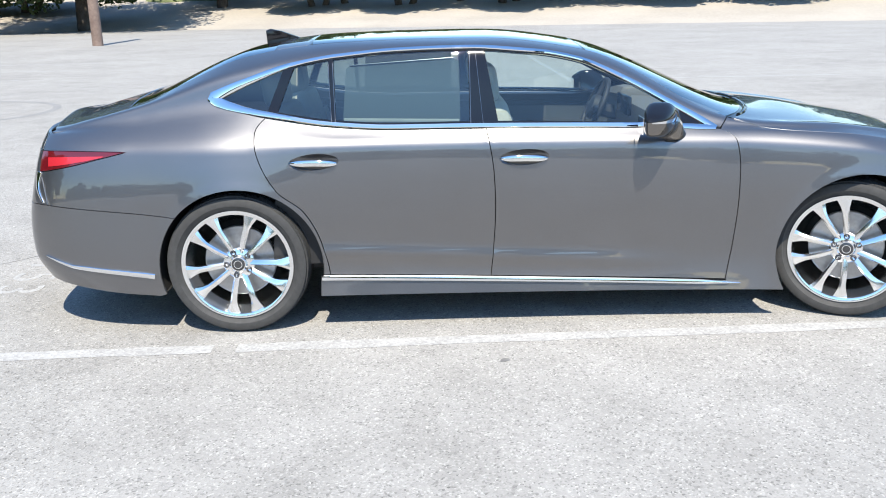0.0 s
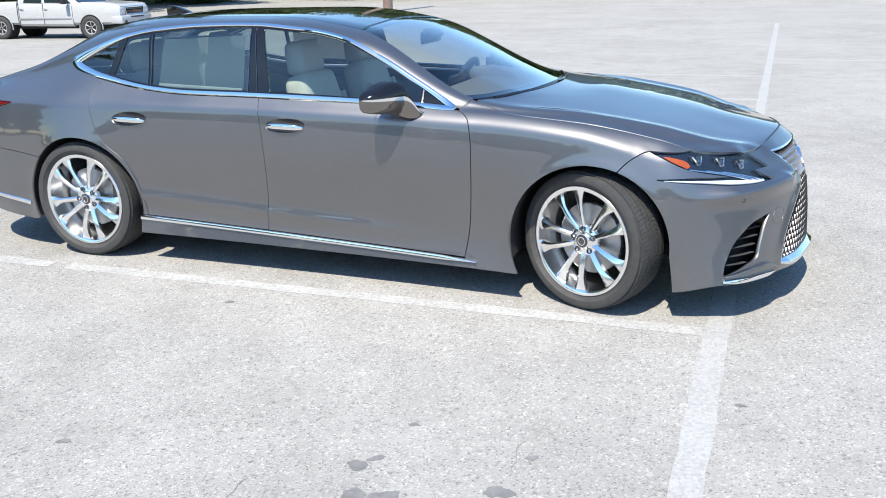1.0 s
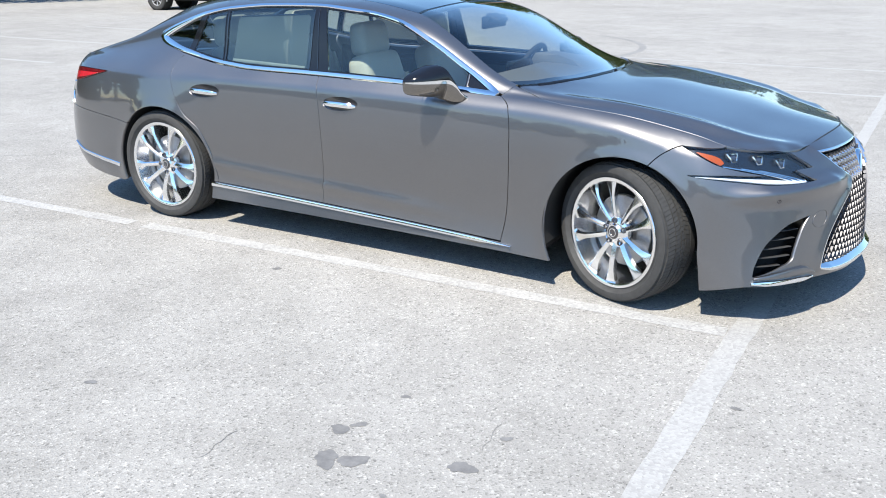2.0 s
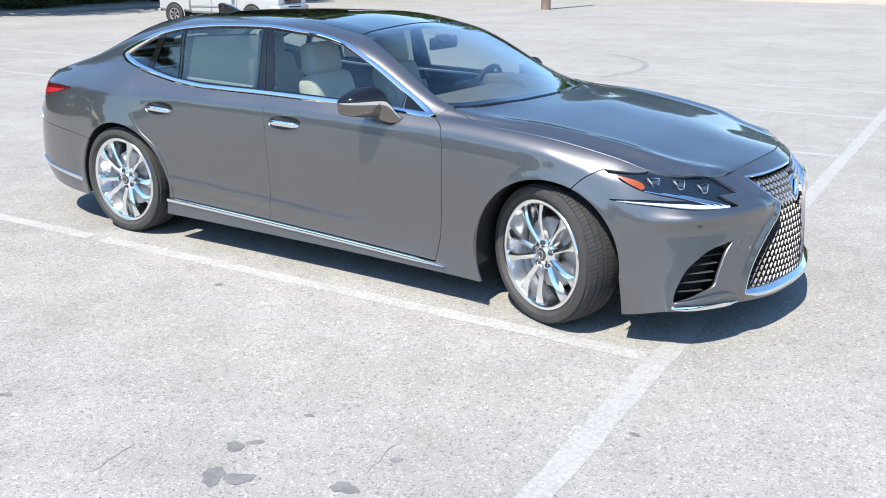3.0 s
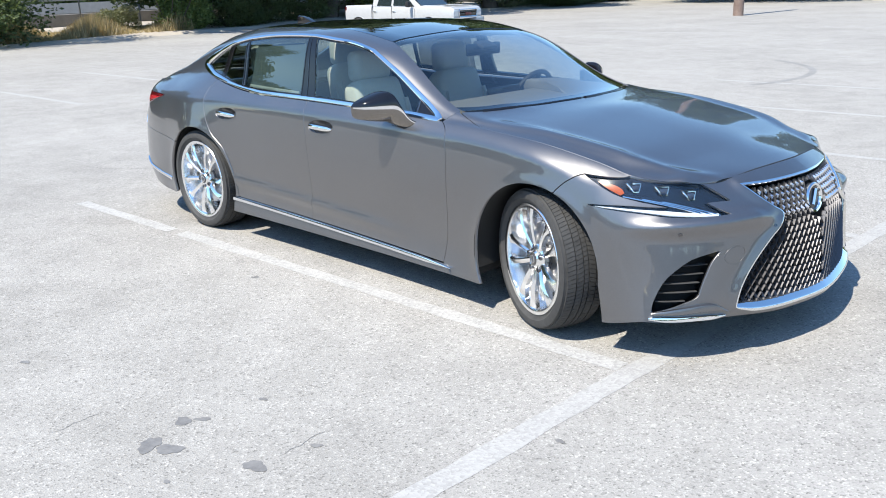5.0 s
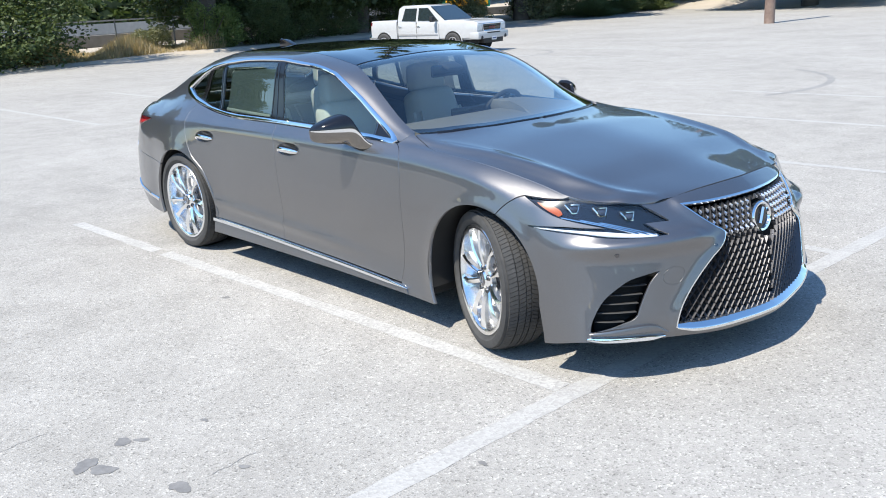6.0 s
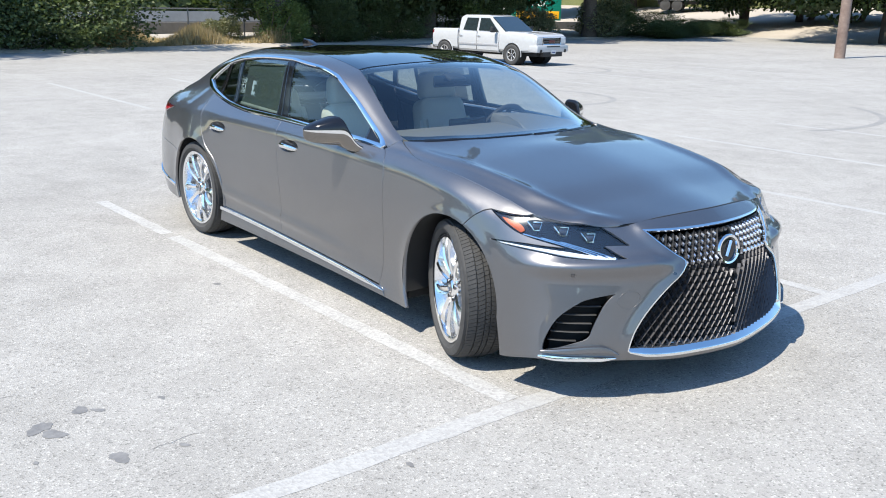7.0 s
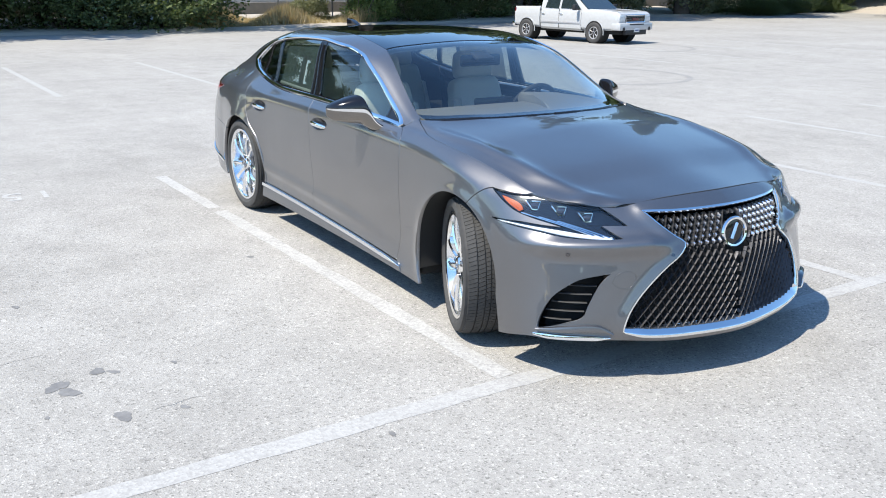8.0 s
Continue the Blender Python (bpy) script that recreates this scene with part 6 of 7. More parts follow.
xs, ys = np.linspace(-75, 110, 75), np.linspace(30, 72, 50)
gx, gy = np.meshgrid(xs, ys, indexing="ij")
gz = bank_height(gx, gy) + 0.03 * np.sin(gx * 0.7) * np.sin(gy * 0.9) * (bank_height(gx, gy) > 0.05)
gz = np.where(bank_height(gx, gy) <= 0, -0.03, gz + 0.006)
idx = np.arange(gx.size).reshape(gx.shape)
quads = np.stack([idx[:-1, :-1], idx[1:, :-1], idx[1:, 1:], idx[:-1, 1:]], -1).reshape(-1, 4)
tagged(mesh_object("bank", np.c_[gx.ravel(), gy.ravel(), gz.ravel()], quads, SAND, None, "pale sandy bank rising beyond the lot"), category="ground", kind="structure")
bm = bmesh.new()
box(bm, (-75, 71.5, 0.6), (110, 110, 2.67))
tagged(part("lawn", bm, LAWN, None, "strip of dry green lawn behind the bank", 0), category="ground", kind="structure")
ax, ay = np.meshgrid(np.linspace(-22, 110, 90), np.linspace(0, 1, 14), indexing="ij")
wave = 0.5 * np.sin(ax * 0.45) + 0.3 * np.sin(ax * 1.3)
lx, ly = ax, (60.4 - 0.2 * ax + wave) * (1 - ay) + 71.9 * ay
lz = bank_height(lx, ly) + 0.075
lz[:, 0] -= 0.09
cells = np.arange(ax.size).reshape(ax.shape)
cells = np.stack([cells[:-1, :-1], cells[1:, :-1], cells[1:, 1:], cells[:-1, 1:]], -1).reshape(-1, 4)
tagged(mesh_object("lawn", np.c_[lx.ravel(), ly.ravel(), lz.ravel()], cells, LAWN, None, "dry green lawn behind the row of trees"), category="ground", kind="structure")
bm = bmesh.new()
bmesh.ops.create_grid(bm, x_segments=60, y_segments=60, size=1)
for v in bm.verts:
    x = -48 + 21.0 * (v.co.x + 1) / 2
    y = -40 + 90 * (v.co.y + 1) / 2
    v.co = (x - max(0, y - 5) * 0.16, y, 0.03 + 0.05 * math.sin(x * 0.8) * math.sin(y * 0.6) + (0.05 if v.co.x < 0.99 else -0.05))
tagged(part("verge", bm, SAND, None, "dry earth verge along the lot"), category="ground", kind="structure")

# trees along the bank: wide low crowns that lean towards the lot
TREELABEL = "small spreading tree with a short dark trunk on the bank"
row_a = build_tree(3.4, [((0, -1.4, 2.1), (2.4, 2.6, 1.0)), ((0.6, -0.3, 3.0), (2.1, 2.2, 1.1)), ((-0.9, -2.6, 1.8), (1.6, 1.8, 0.8))], 5200, 0.2, 11, TREELABEL, 0.16, (0.1, -0.8), 3)
row_b = build_tree(3.6, [((0.3, -1.5, 2.1), (2.6, 2.6, 1.0)), ((-0.7, 0.0, 3.0), (2.0, 2.1, 1.1))], 4800, 0.2, 12, TREELABEL, 0.18, (-0.2, -0.6), 1)
xa = [-8.0, -2.0, 4.9, 14.0, 19.6, 28.0, -29.5, -34.0]
place_copies(row_a, [scaled(x, 56.5 - 0.2 * x, bank_height(x, 56.5 - 0.2 * x), 9 * i, 1.25 + 0.06 * (i % 3), 1.12) for i, x in enumerate(xa)])
xb = [-6.2, 1.8, 8.3, 11.9, 23.5, 34.0]
place_copies(row_b, [scaled(x, 57.5 - 0.2 * x, bank_height(x, 57.5 - 0.2 * x), -9 * i, 1.2 + 0.07 * (i % 2), 1.12) for i, x in enumerate(xb)])
# tall oaks that shade the north-west corner
oak = build_tree(13.0, [((0, -1.5, 5.0), (6.0, 6.5, 2.4)), ((3.6, -2.4, 2.9), (3.6, 3.4, 1.5)), ((-3.4, -1.6, 2.8), (3.6, 3.6, 1.6)), ((0.2, 2.6, 3.0), (4.0, 3.0, 1.7)), ((2.8, -2.5, 8.6), (4.2, 4.5, 2.5)), ((-3.2, 0.5, 8.2), (4.4, 4.4, 2.6)), ((0.3, 0.8, 10.8), (4.0, 4.0, 2.4)), ((-2.0, -5.0, 4.8), (3.4, 3.0, 1.3))], 36000, 0.175, 21, "tall dark green oak with a thick trunk", 0.42, (0.2, -0.4), 1)
place_copies(oak, [scaled(x, y, float(bank_height(x, y)), t, s, s * (1.2 if y > 20 else 1.0)) for x, y, t, s in ((-21.8, 52.0, 0, 1.02), (-15.0, 60.0, 140, 0.78), (-37.0, 59.5, 65, 0.78), (-57.0, 70.0, 200, 0.80), (-40.0, 35.0, 300, 0.80), (-37.5, 29.0, 20, 0.78), (-35.0, 22.5, 110, 0.76), (-34.5, 19.0, 250, 0.62), (-36.0, 3.0, 170, 0.66), (-35.0, -8.0, 20, 0.7), (-52.0, 76.0, 80, 0.9))])
# tall trees that stand round the lot behind the bank, the road and the verge
tall = build_tree(22.0, [((0, 0, 9.5), (5.0, 5.0, 3.0)), ((2.6, -1.5, 13.0), (4.0, 4.0, 2.6)), ((-2.8, 1.2, 12.4), (3.8, 3.8, 2.6)), ((0.6, 1.8, 16.6), (3.6, 3.4, 2.6)), ((-0.8, -1.2, 19.4), (2.6, 2.6, 2.4)), ((0.2, 0.1, 22.4), (1.5, 1.5, 1.8)), ((1.8, 1.0, 6.4), (4.4, 4.4, 1.6))], 26000, 0.30, 24, "tall broad tree beyond the lot", 0.5, (0.3, 0.2), 1)
place_copies(tall, [scaled(x, y, float(bank_height(x, min(y, 71.0))), t, s, s * k) for x, y, t, s, k in (
    (-66, 78, 0, 0.99, 0.66), (-56, 84, 70, 0.86, 0.69), (-49, 77, 140, 0.95, 0.60), (-40, 82, 200, 1.03, 0.67), (-31, 78, 260, 0.86, 0.59), (-23, 84, 320, 0.95, 0.56), (-14, 80, 30, 0.99, 0.42),
    (-62, 62, 15, 0.82, 0.60), (-39, 47.5, 30, 0.58, 1.50), (-54, 31.5, 250, 0.36, 2.0), (-66, 4, 155, 0.73, 0.60), (-58, -14, 225, 0.77, 0.66), (-46, -23, 295, 0.50, 0.95), (-50, -44, 45, 0.77, 0.45), (-36, -58, 115, 0.73, 0.54), (-18, -64, 185, 0.69, 0.57), (2, -62, 255, 0.73, 0.51), (24, -66, 325, 0.69, 0.57), (46, -60, 95, 0.73, 0.54), (66, -44, 165, 0.77, 0.54), (74, -16, 235, 0.69, 0.57), (78, 16, 305, 0.77, 0.54), (76, 48, 5, 0.73, 0.60))])
# a slender cedar with tiers of drooping limbs
cedar = build_tree(25.0, [((0.5 * math.cos(2.4 * k), 0.5 * math.sin(2.4 * k), 5.0 + 1.9 * k), (4.3 * (1 - k / 11.5), 4.3 * (1 - k / 11.5), 0.55)) for k in range(11)] + [((0, 0, 24.6), (0.3, 0.3, 1.2))], 15000, 0.26, 25, "tall slender cedar beyond the verge", 0.42, (0.1, 0.1), 1)
place_copies(cedar, [scaled(x, y, 0, t, s, sz) for x, y, t, s, sz in ((-42.5, 37.0, 0, 1.0, 1.04), (-57, 40, 90, 0.9, 0.8))])
# two high-crowned oaks over the corner's undergrowth, then four added to shade the verge
high_oak = build_tree(12.5, [((0, -1.0, 6.6), (5.2, 5.4, 1.5)), ((3.0, 1.2, 6.2), (3.4, 3.4, 1.3)), ((-3.0, -1.6, 6.4), (3.6, 3.6, 1.4)), ((1.4, -2.5, 8.6), (4.0, 4.2, 1.8)), ((-1.8, 1.2, 8.8), (4.0, 4.0, 1.9)), ((0.2, 0.4, 10.6), (3.4, 3.4, 1.8))], 30000, 0.19, 22, "tall oak with a high crown over dark undergrowth", 0.40, (0.2, -0.3), 1)
place_copies(high_oak, [scaled(x, y, 0, t, 1.0, 1.0) for x, y, t in ((-33.4, 38.0, 0), (-38.8, 47.0, 130), (-31.0, -4.0, 60), (-31.5, -13.0, 200), (-31.8, 16.0, 300), (-33.5, 25.5, 100))])
# bushes and hedge along the west verge
bush = build_bush([((0, 0, 1.5), (1.9, 1.9, 1.5)), ((0.9, 1.0, 2.6), (1.4, 1.4, 1.2)), ((-0.6, -1.1, 2.3), (1.5, 1.4, 1.2)), ((0.9, -0.4, 0.8), (1.5, 1.8, 0.8))], 26000, 0.052, 31, "dense green bush beside the lot", LEAF2)
place_copies(bush, [scaled(x, y, 0, t, s, sz) for x, y, t, s, sz in ((-29.4, 6.4, 0, 1.42, 1.40), (-29.3, 2.6, 80, 1.25, 1.25), (-29.4, -0.8, 160, 1.3, 1.4), (-29.5, -4.5, 230, 1.3, 1.3), (-29.6, -8.5, 300, 1.35, 1.4), (-31.6, 18.3, 120, 0.72, 0.60), (-32.4, 20.4, 190, 0.8, 0.66), (-33.4, 23.2, 30, 0.9, 0.62), (-34.0, 41.0, 260, 1.0, 0.62), (-35.2, 44.5, 330, 1.1, 0.45), (-33.5, 29.0, 10, 1.0, 0.8), (-31.6, 42.6, 70, 0.72, 0.30), (-32.6, 46.0, 150, 0.85, 0.30), (-34.2, 49.6, 220, 0.85, 0.32), (-35.0, 53.5, 20, 0.9, 0.34))])
pale = build_bush([((0, 0, 1.0), (1.5, 1.6, 1.0)), ((0.3, 0.6, 1.8), (1.0, 1.0, 0.8)), ((-0.3, -0.7, 1.5), (1.0, 0.9, 0.8))], 6000, 0.08, 32, "pale dusty bush beside the lot", LEAF3)
place_copies(pale, [scaled(x, y, 0, t, s) for x, y, t, s in ((-33.2, 38.9, 0, 0.95), (-32.0, 32.2, 120, 0.7), (-31.6, 12.6, 80, 0.40), (-32.2, 13.6, 310, 0.44))])
# a bright young shrub, looser than the hedge
young = build_bush([((0, 0, 0.7), (0.95, 0.95, 0.7)), ((0.35, 0.5, 1.35), (0.6, 0.65, 0.7)), ((-0.3, -0.35, 1.6), (0.55, 0.5, 0.65)), ((0.2, 0.9, 0.8), (0.7, 0.6, 0.6))], 7000, 0.05, 33, "bright green young shrub on the verge", LEAF4)
place_copies(young, [scaled(x, y, 0, t, s, sz) for x, y, t, s, sz in ((-30.6, 15.2, 0, 0.95, 0.92), (-31.2, 16.3, 140, 0.9, 0.80), (-32.4, 28.0, 60, 1.0, 0.9))])
# dry grass
rng = np.random.default_rng(7)
N = 16000
c = np.c_[rng.uniform(-33.5, -28.2, N), rng.uniform(7.5, 15.6, N), np.full(N, 0.05)]
c[:, 0] -= 0.16 * np.clip(c[:, 1] - 5, 0, 99)
h = rng.uniform(0.22, 0.78, N) * (0.7 + 0.5 * np.sin(1.7 * c[:, 1] + 0.8 * c[:, 0]))
a = rng.uniform(0, 6.28, N)
w = np.c_[np.cos(a), np.sin(a), np.zeros(N)] * 0.022
tipp = c + np.c_[rng.normal(0, 0.12, (N, 2)), h]
gv = np.stack([c - w, c + w, tipp], 1).reshape(-1, 3)
gme = bpy.data.meshes.new("dry_grass")
gme.from_pydata(gv.tolist(), [], np.arange(3 * N).reshape(-1, 3).tolist())
gme.materials.append(STRAW)
tagged(new("dry_grass", gme), "tall dry straw-coloured grass on the verge", "grass", kind="stuff")

# far woods behind lawn and road
blobs = []
rngw = random.Random(3)
for k in range(46):
    x = -85 + 4.4 * k
    blobs.append(((x, 96 + rngw.uniform(-3, 3), 5.2 + rngw.uniform(-0.6, 0.8)), (4.0, 3.0, 4.2)))
for k in range(22):
    blobs.append(((-84 + rngw.uniform(-3, 3), -30 + 5.8 * k, 2.2 + rngw.uniform(-0.6, 0.5)), (3.0, 4.4, 2.2)))
for k in range(48):
    blobs.append(((-90 + 4.4 * k, -66 + rngw.uniform(-4, 4), 4.0 + rngw.uniform(-1.2, 1.6)), (4.0, 3.0, 4.4)))
for k in range(26):
    blobs.append(((92 + rngw.uniform(-3, 3), -62 + 6.4 * k, 4.0 + rngw.uniform(-1.2, 1.6)), (3.0, 4.4, 4.4)))
v, f = foliage(blobs, 90000, 0.66, 9)
wm = bpy.data.meshes.new("far_woods")
wm.from_pydata(v.tolist(), [], f.tolist())
wm.materials.append(LEAF)
tagged(new("far_woods", wm), "far dark green trees and shrubs beyond the lot", "woods", kind="stuff")

# wooden pole
bm = bmesh.new()
tube(bm, [(0, 0, -0.2), (0.0, 0, 3), (0.03, 0, 6), (0.05, 0, 9.5)], [0.215, 0.20, 0.18, 0.16], 14)
POLEWOOD = grained("pole_wood", (0.16, 0.11, 0.09), (0.27, 0.20, 0.165), 9, 0.9, 0.5, 0.02)
pole = tagged(part("utility_pole", bm, POLEWOOD, None, "bare brown wooden utility pole on the lot", 60), category="pole")
pole.matrix_world = pose(-13.9, 31.7, 0)

# chain-link fence posts with rails along the west verge
FENCE = plain("galvanised_steel", (0.22, 0.225, 0.22), 0.6, 0.6)
fence = tagged(new("fence"), "low steel post-and-rail fence on the verge", "fence")
for k in range(14):
    bm = bmesh.new()
    tube(bm, [(-33.6 - 0.16 * max(0, 3.0 * k - 7), -2 + 3.0 * k, 0), (-33.6 - 0.16 * max(0, 3.0 * k - 7), -2 + 3.0 * k, 1.5)], 0.035, 8)
    part("post", bm, FENCE, fence)
for z in (0.85, 1.45):
    bm = bmesh.new()
    tube(bm, [(-33.6 - 0.16 * max(0, 3.0 * k - 7), -2 + 3.0 * k, z) for k in range(14)], 0.012, 6)
    part("rail", bm, FENCE, fence)

# road barrier and the building beyond it
CONCRETE = grained("pale_concrete", (0.42, 0.41, 0.39), (0.55, 0.54, 0.51), 3, 0.9, 0.3, 0.02, big=0.2)
TAN = grained("tan_render", (0.40, 0.31, 0.235), (0.48, 0.39, 0.30), 4, 0.9, 0.2, 0.02, big=0.3)
PANE = plain("dark_window", (0.02, 0.025, 0.03), 0.1)
bm = bmesh.new()
prism(bm, [(-0.28, 0), (0.28, 0), (0.24, 0.25), (0.10, 0.45), (0.09, 1.18), (-0.09, 1.18), (-0.10, 0.45), (-0.24, 0.25)], -70, 110, 0.01)
barrier = tagged(part("road_barrier", bm, CONCRETE, None, "long pale concrete road barrier", 20), category="barrier")
barrier.matrix_world = pose(-54, 0, -0.14, 0, 0, 9)
bm = bmesh.new()
tube(bm, [(-54, -70, 1.22), (-54, 110, 1.22)], 0.05, 6)
bmesh.ops.transform(bm, matrix=Matrix.Translation((-54, 0, 0)) @ pose(0, 0, 0, 0, 0, 9) @ Matrix.Translation((54, 0, 0)), verts=bm.verts)
rail = part("rail", bm, FENCE, barrier)
rail.matrix_parent_inverse = barrier.matrix_world.inverted()
# added wall; its dark grey stands for the barrier's shaded lower part
bm = bmesh.new()
box(bm, (-0.15, -30, 0), (0.15, 62, 0.66), 0.02)
verge_wall = tagged(part("verge_wall", bm, grained("shade_grey_concrete", (0.17, 0.165, 0.155), (0.26, 0.25, 0.235), 2.5, 0.9, 0.3, 0.02, big=0.2), None, "added low grey wall for the shaded foot of the road barrier", 20), category="wall")
verge_wall.matrix_world = pose(-39.5, 0, 0, 0, 0, 9)
building = tagged(new("building"), "tan office building with tall columns behind the road", "building")
bm = bmesh.new()
box(bm, (-110, -30, 0), (-100, 95, 16))
part("wall", bm, TAN, building, smooth_angle=0)
for k in range(20):
    y = -26 + 6 * k
    bm = bmesh.new()
    box(bm, (-100, y - 0.7, 0), (-98.4, y + 0.7, 13), 0.05)
    part("column", bm, TAN, building, smooth_angle=0)
    for z in (1.0, 5.2, 9.4):
        bm = bmesh.new()
        box(bm, (-100.05, y + 1.1, z), (-99.95, y + 4.9, z + 3.0))
        part("window", bm, PANE, building, smooth_angle=0)
bm = bmesh.new()
box(bm, (-101, -31, 13), (-97.8, 96, 14.4), 0.05)
part("cornice", bm, TAN, building, smooth_angle=0)

# low pale wall with a rail beyond the lawn
low_wall = tagged(new("low_wall"), "low pale concrete wall with a steel rail on the lawn", "wall")
bm = bmesh.new()
prism(bm, [(-4.6, 0.0), (4.6, 0.0), (4.6, 0.95), (0.5, 0.9), (-4.6, 0.45)], -0.15, 0.15, 0.02)
part("wall", bm, CONCRETE, low_wall, smooth_angle=0)
for k in range(6):
    bm = bmesh.new()
    tube(bm, [(-4.2 + 1.7 * k, 0, 0.3), (-4.2 + 1.7 * k, 0, 1.75)], 0.04, 6)
    part("post", bm, FENCE, low_wall)
bm = bmesh.new()
tube(bm, [(-4.3, 0, 1.55), (4.4, 0, 1.75)], 0.035, 6)
part("rail", bm, FENCE, low_wall)
low_wall.matrix_world = pose(-8.5, 75.0, 2.66, 0, 0, 6)

# green road sign
SIGNGREEN = plain("sign_green", (0.0, 0.22, 0.16), 0.45)
SIGNWHITE = plain("sign_white", (0.85, 0.87, 0.87), 0.5)
SIGNYELLOW = plain("sign_yellow", (0.85, 0.42, 0.01), 0.5)
sign = tagged(new("road_sign"), "green overhead road sign with white lettering", "sign")
bm = bmesh.new()
box(bm, (-2.6, -0.04, 0.0), (2.6, 0.04, 3.3), 0.02)
part("panel", bm, SIGNGREEN, sign)
bm = bmesh.new()
box(bm, (-1.0, -0.065, 0.12), (2.45, -0.045, 0.72), 0.005)
part("exit_strip", bm, SIGNYELLOW, sign, "yellow strip of the sign")
for wx in (-2.0, 2.0):
    bm = bmesh.new()
    box(bm, (wx - 0.1, 0.05, -3.0), (wx + 0.1, 0.25, 3.2), 0.02)
    part("post", bm, FENCE, sign)


def lettering(text, x, z, size, parent, mat):
    cu = bpy.data.curves.new("letters", "FONT")
    cu.body, cu.size, cu.extrude = text, size, 0.004
    tmp = bpy.data.objects.new("tmp", cu)
    scene.collection.objects.link(tmp)
    me = bpy.data.meshes.new_from_object(tmp.evaluated_get(bpy.context.evaluated_depsgraph_get()))
    bpy.data.objects.remove(tmp)
    me.materials.clear()
    me.materials.append(mat)
    ob = new("lettering", me)
    ob.parent = parent
    ob.matrix_basis = pose(x, -0.055, z, 90, 0, 0)
    return ob


lettering("Downtown", -1.9, 2.05, 0.95, sign, SIGNWHITE)
lettering("J Street", -1.45, 1.10, 0.95, sign, SIGNWHITE)
bm = bmesh.new()
prism(bm, [(-2.05, 0.95), (-1.75, 0.95), (-1.75, 0.60), (-1.55, 0.60), (-1.90, 0.20), (-2.25, 0.60), (-2.05, 0.60)], -0.06, -0.045)
part("arrow", bm, SIGNWHITE, sign)
sign.matrix_world = pose(-49.3, 48.0, 0.75, 0, 0, 46)

# box trailer parked under the far trees
TRAILERGREY = grained("grey_trailer_paint", (0.36, 0.38, 0.40), (0.46, 0.48, 0.50), 5, 0.5, 0.1, 0.01)
TRAILERRED = plain("dull_red_paint", (0.24, 0.035, 0.045), 0.55)
trailer = tagged(new("box_trailer"), "grey ribbed box trailer with a red front end", "trailer")
bm = bmesh.new()
box(bm, (-3.6, -1.2, 0.95), (1.9, 1.2, 3.6), 0.05)
part("body", bm, TRAILERGREY, trailer)
bm = bmesh.new()
box(bm, (1.93, -1.15, 0.8), (4.0, 1.15, 3.3), 0.12)
part("front_end", bm, TRAILERRED, trailer, "red front end")
for k in range(6):
    bm = bmesh.new()
    box(bm, (-3.55, -1.235, 1.2 + 0.4 * k), (1.85, -1.205, 1.28 + 0.4 * k), 0.01)
    part("rib", bm, FENCE, trailer)
bm = bmesh.new()
box(bm, (-3.4, -0.5, 0.6), (3.8, 0.5, 0.95), 0.02)
part("chassis", bm, DARK, trailer)
for x in (-2.6, -1.5, 2.9):
    for sd in (-1, 1):
        bm = bmesh.new()
        lathe(bm, [(0.0005, -0.13), (0.27, -0.13), (0.30, -0.12), (0.48, -0.12), (0.50, -0.09), (0.50, 0.09), (0.48, 0.12), (0.0005, 0.12)], 28)
        bmesh.ops.translate(bm, vec=(x, sd * 1.0, 0.5), verts=bm.verts)
        part("wheel", bm, RUBBER, trailer)
trailer.matrix_world = pose(-48.3, 68.5, 1.68, 0, 0, 30)

# ---- white pickup ----
WHITE = plain("white_paint", (0.44, 0.445, 0.45), 0.3, spread=0.04, Coat_Weight=0.8)
SILVER = plain("silver_wheel_paint", (0.42, 0.42, 0.43), 0.45, 0.4, 0.08)
TRUCKGLASS = plain("truck_window", (0.02, 0.03, 0.033), 0.04, Coat_Weight=0.8)
truck = tagged(new("pickup_truck"), "white four-door pickup truck parked across the lot", "truck")
bm = bmesh.new()


def shell_between(bm, secs):
    """Joins cross-sections (x, [(y, z), ...] of the right half) into a closed body."""
    rows = []
    for x, sec in secs:
        full = [(x, -y, z) for y, z in sec] + [(x, y, z) for y, z in sec[::-1]]
        rows.append([bm.verts.new(p) for p in full])
    n = len(rows[0])
    for a, b in zip(rows, rows[1:]):
        for j in range(n):
            bm.faces.new((a[j], a[(j + 1) % n], b[(j + 1) % n], b[j]))
    bm.faces.new(rows[0]), bm.faces.new(rows[-1][::-1])


low = lambda w, z0, z1: [(w - 0.10, z0), (w - 0.02, z0 + 0.08), (w, z0 + 0.35), (w - 0.015, z1 - 0.10), (w - 0.07, z1)]
shell_between(bm, [(-2.45, low(0.97, 0.55, 1.30)), (-1.0, low(0.99, 0.50, 1.32))])
bed = part("bed", bm, WHITE, truck)
bm = bmesh.new()
shell_between(bm, [(-0.96, low(0.99, 0.46, 1.28)), (1.25, low(1.0, 0.44, 1.22))])
part("cab", bm, WHITE, truck)
bm = bmesh.new()
shell_between(bm, [(1.27, low(1.0, 0.50, 1.25)), (1.60, low(1.0, 0.50, 1.265)), (2.5, low(0.99, 0.50, 1.245)), (2.92, low(0.97, 0.52, 1.205)), (3.04, low(0.95, 0.54, 1.16)), (3.10, low(0.92, 0.56, 1.12))])
nose = part("front_end", bm, WHITE, truck)
bm = bmesh.new()
roof = lambda y0, z0, y1, z1: [(y0, z0), (y1, z1 - 0.06), (y1 - 0.08, z1)]
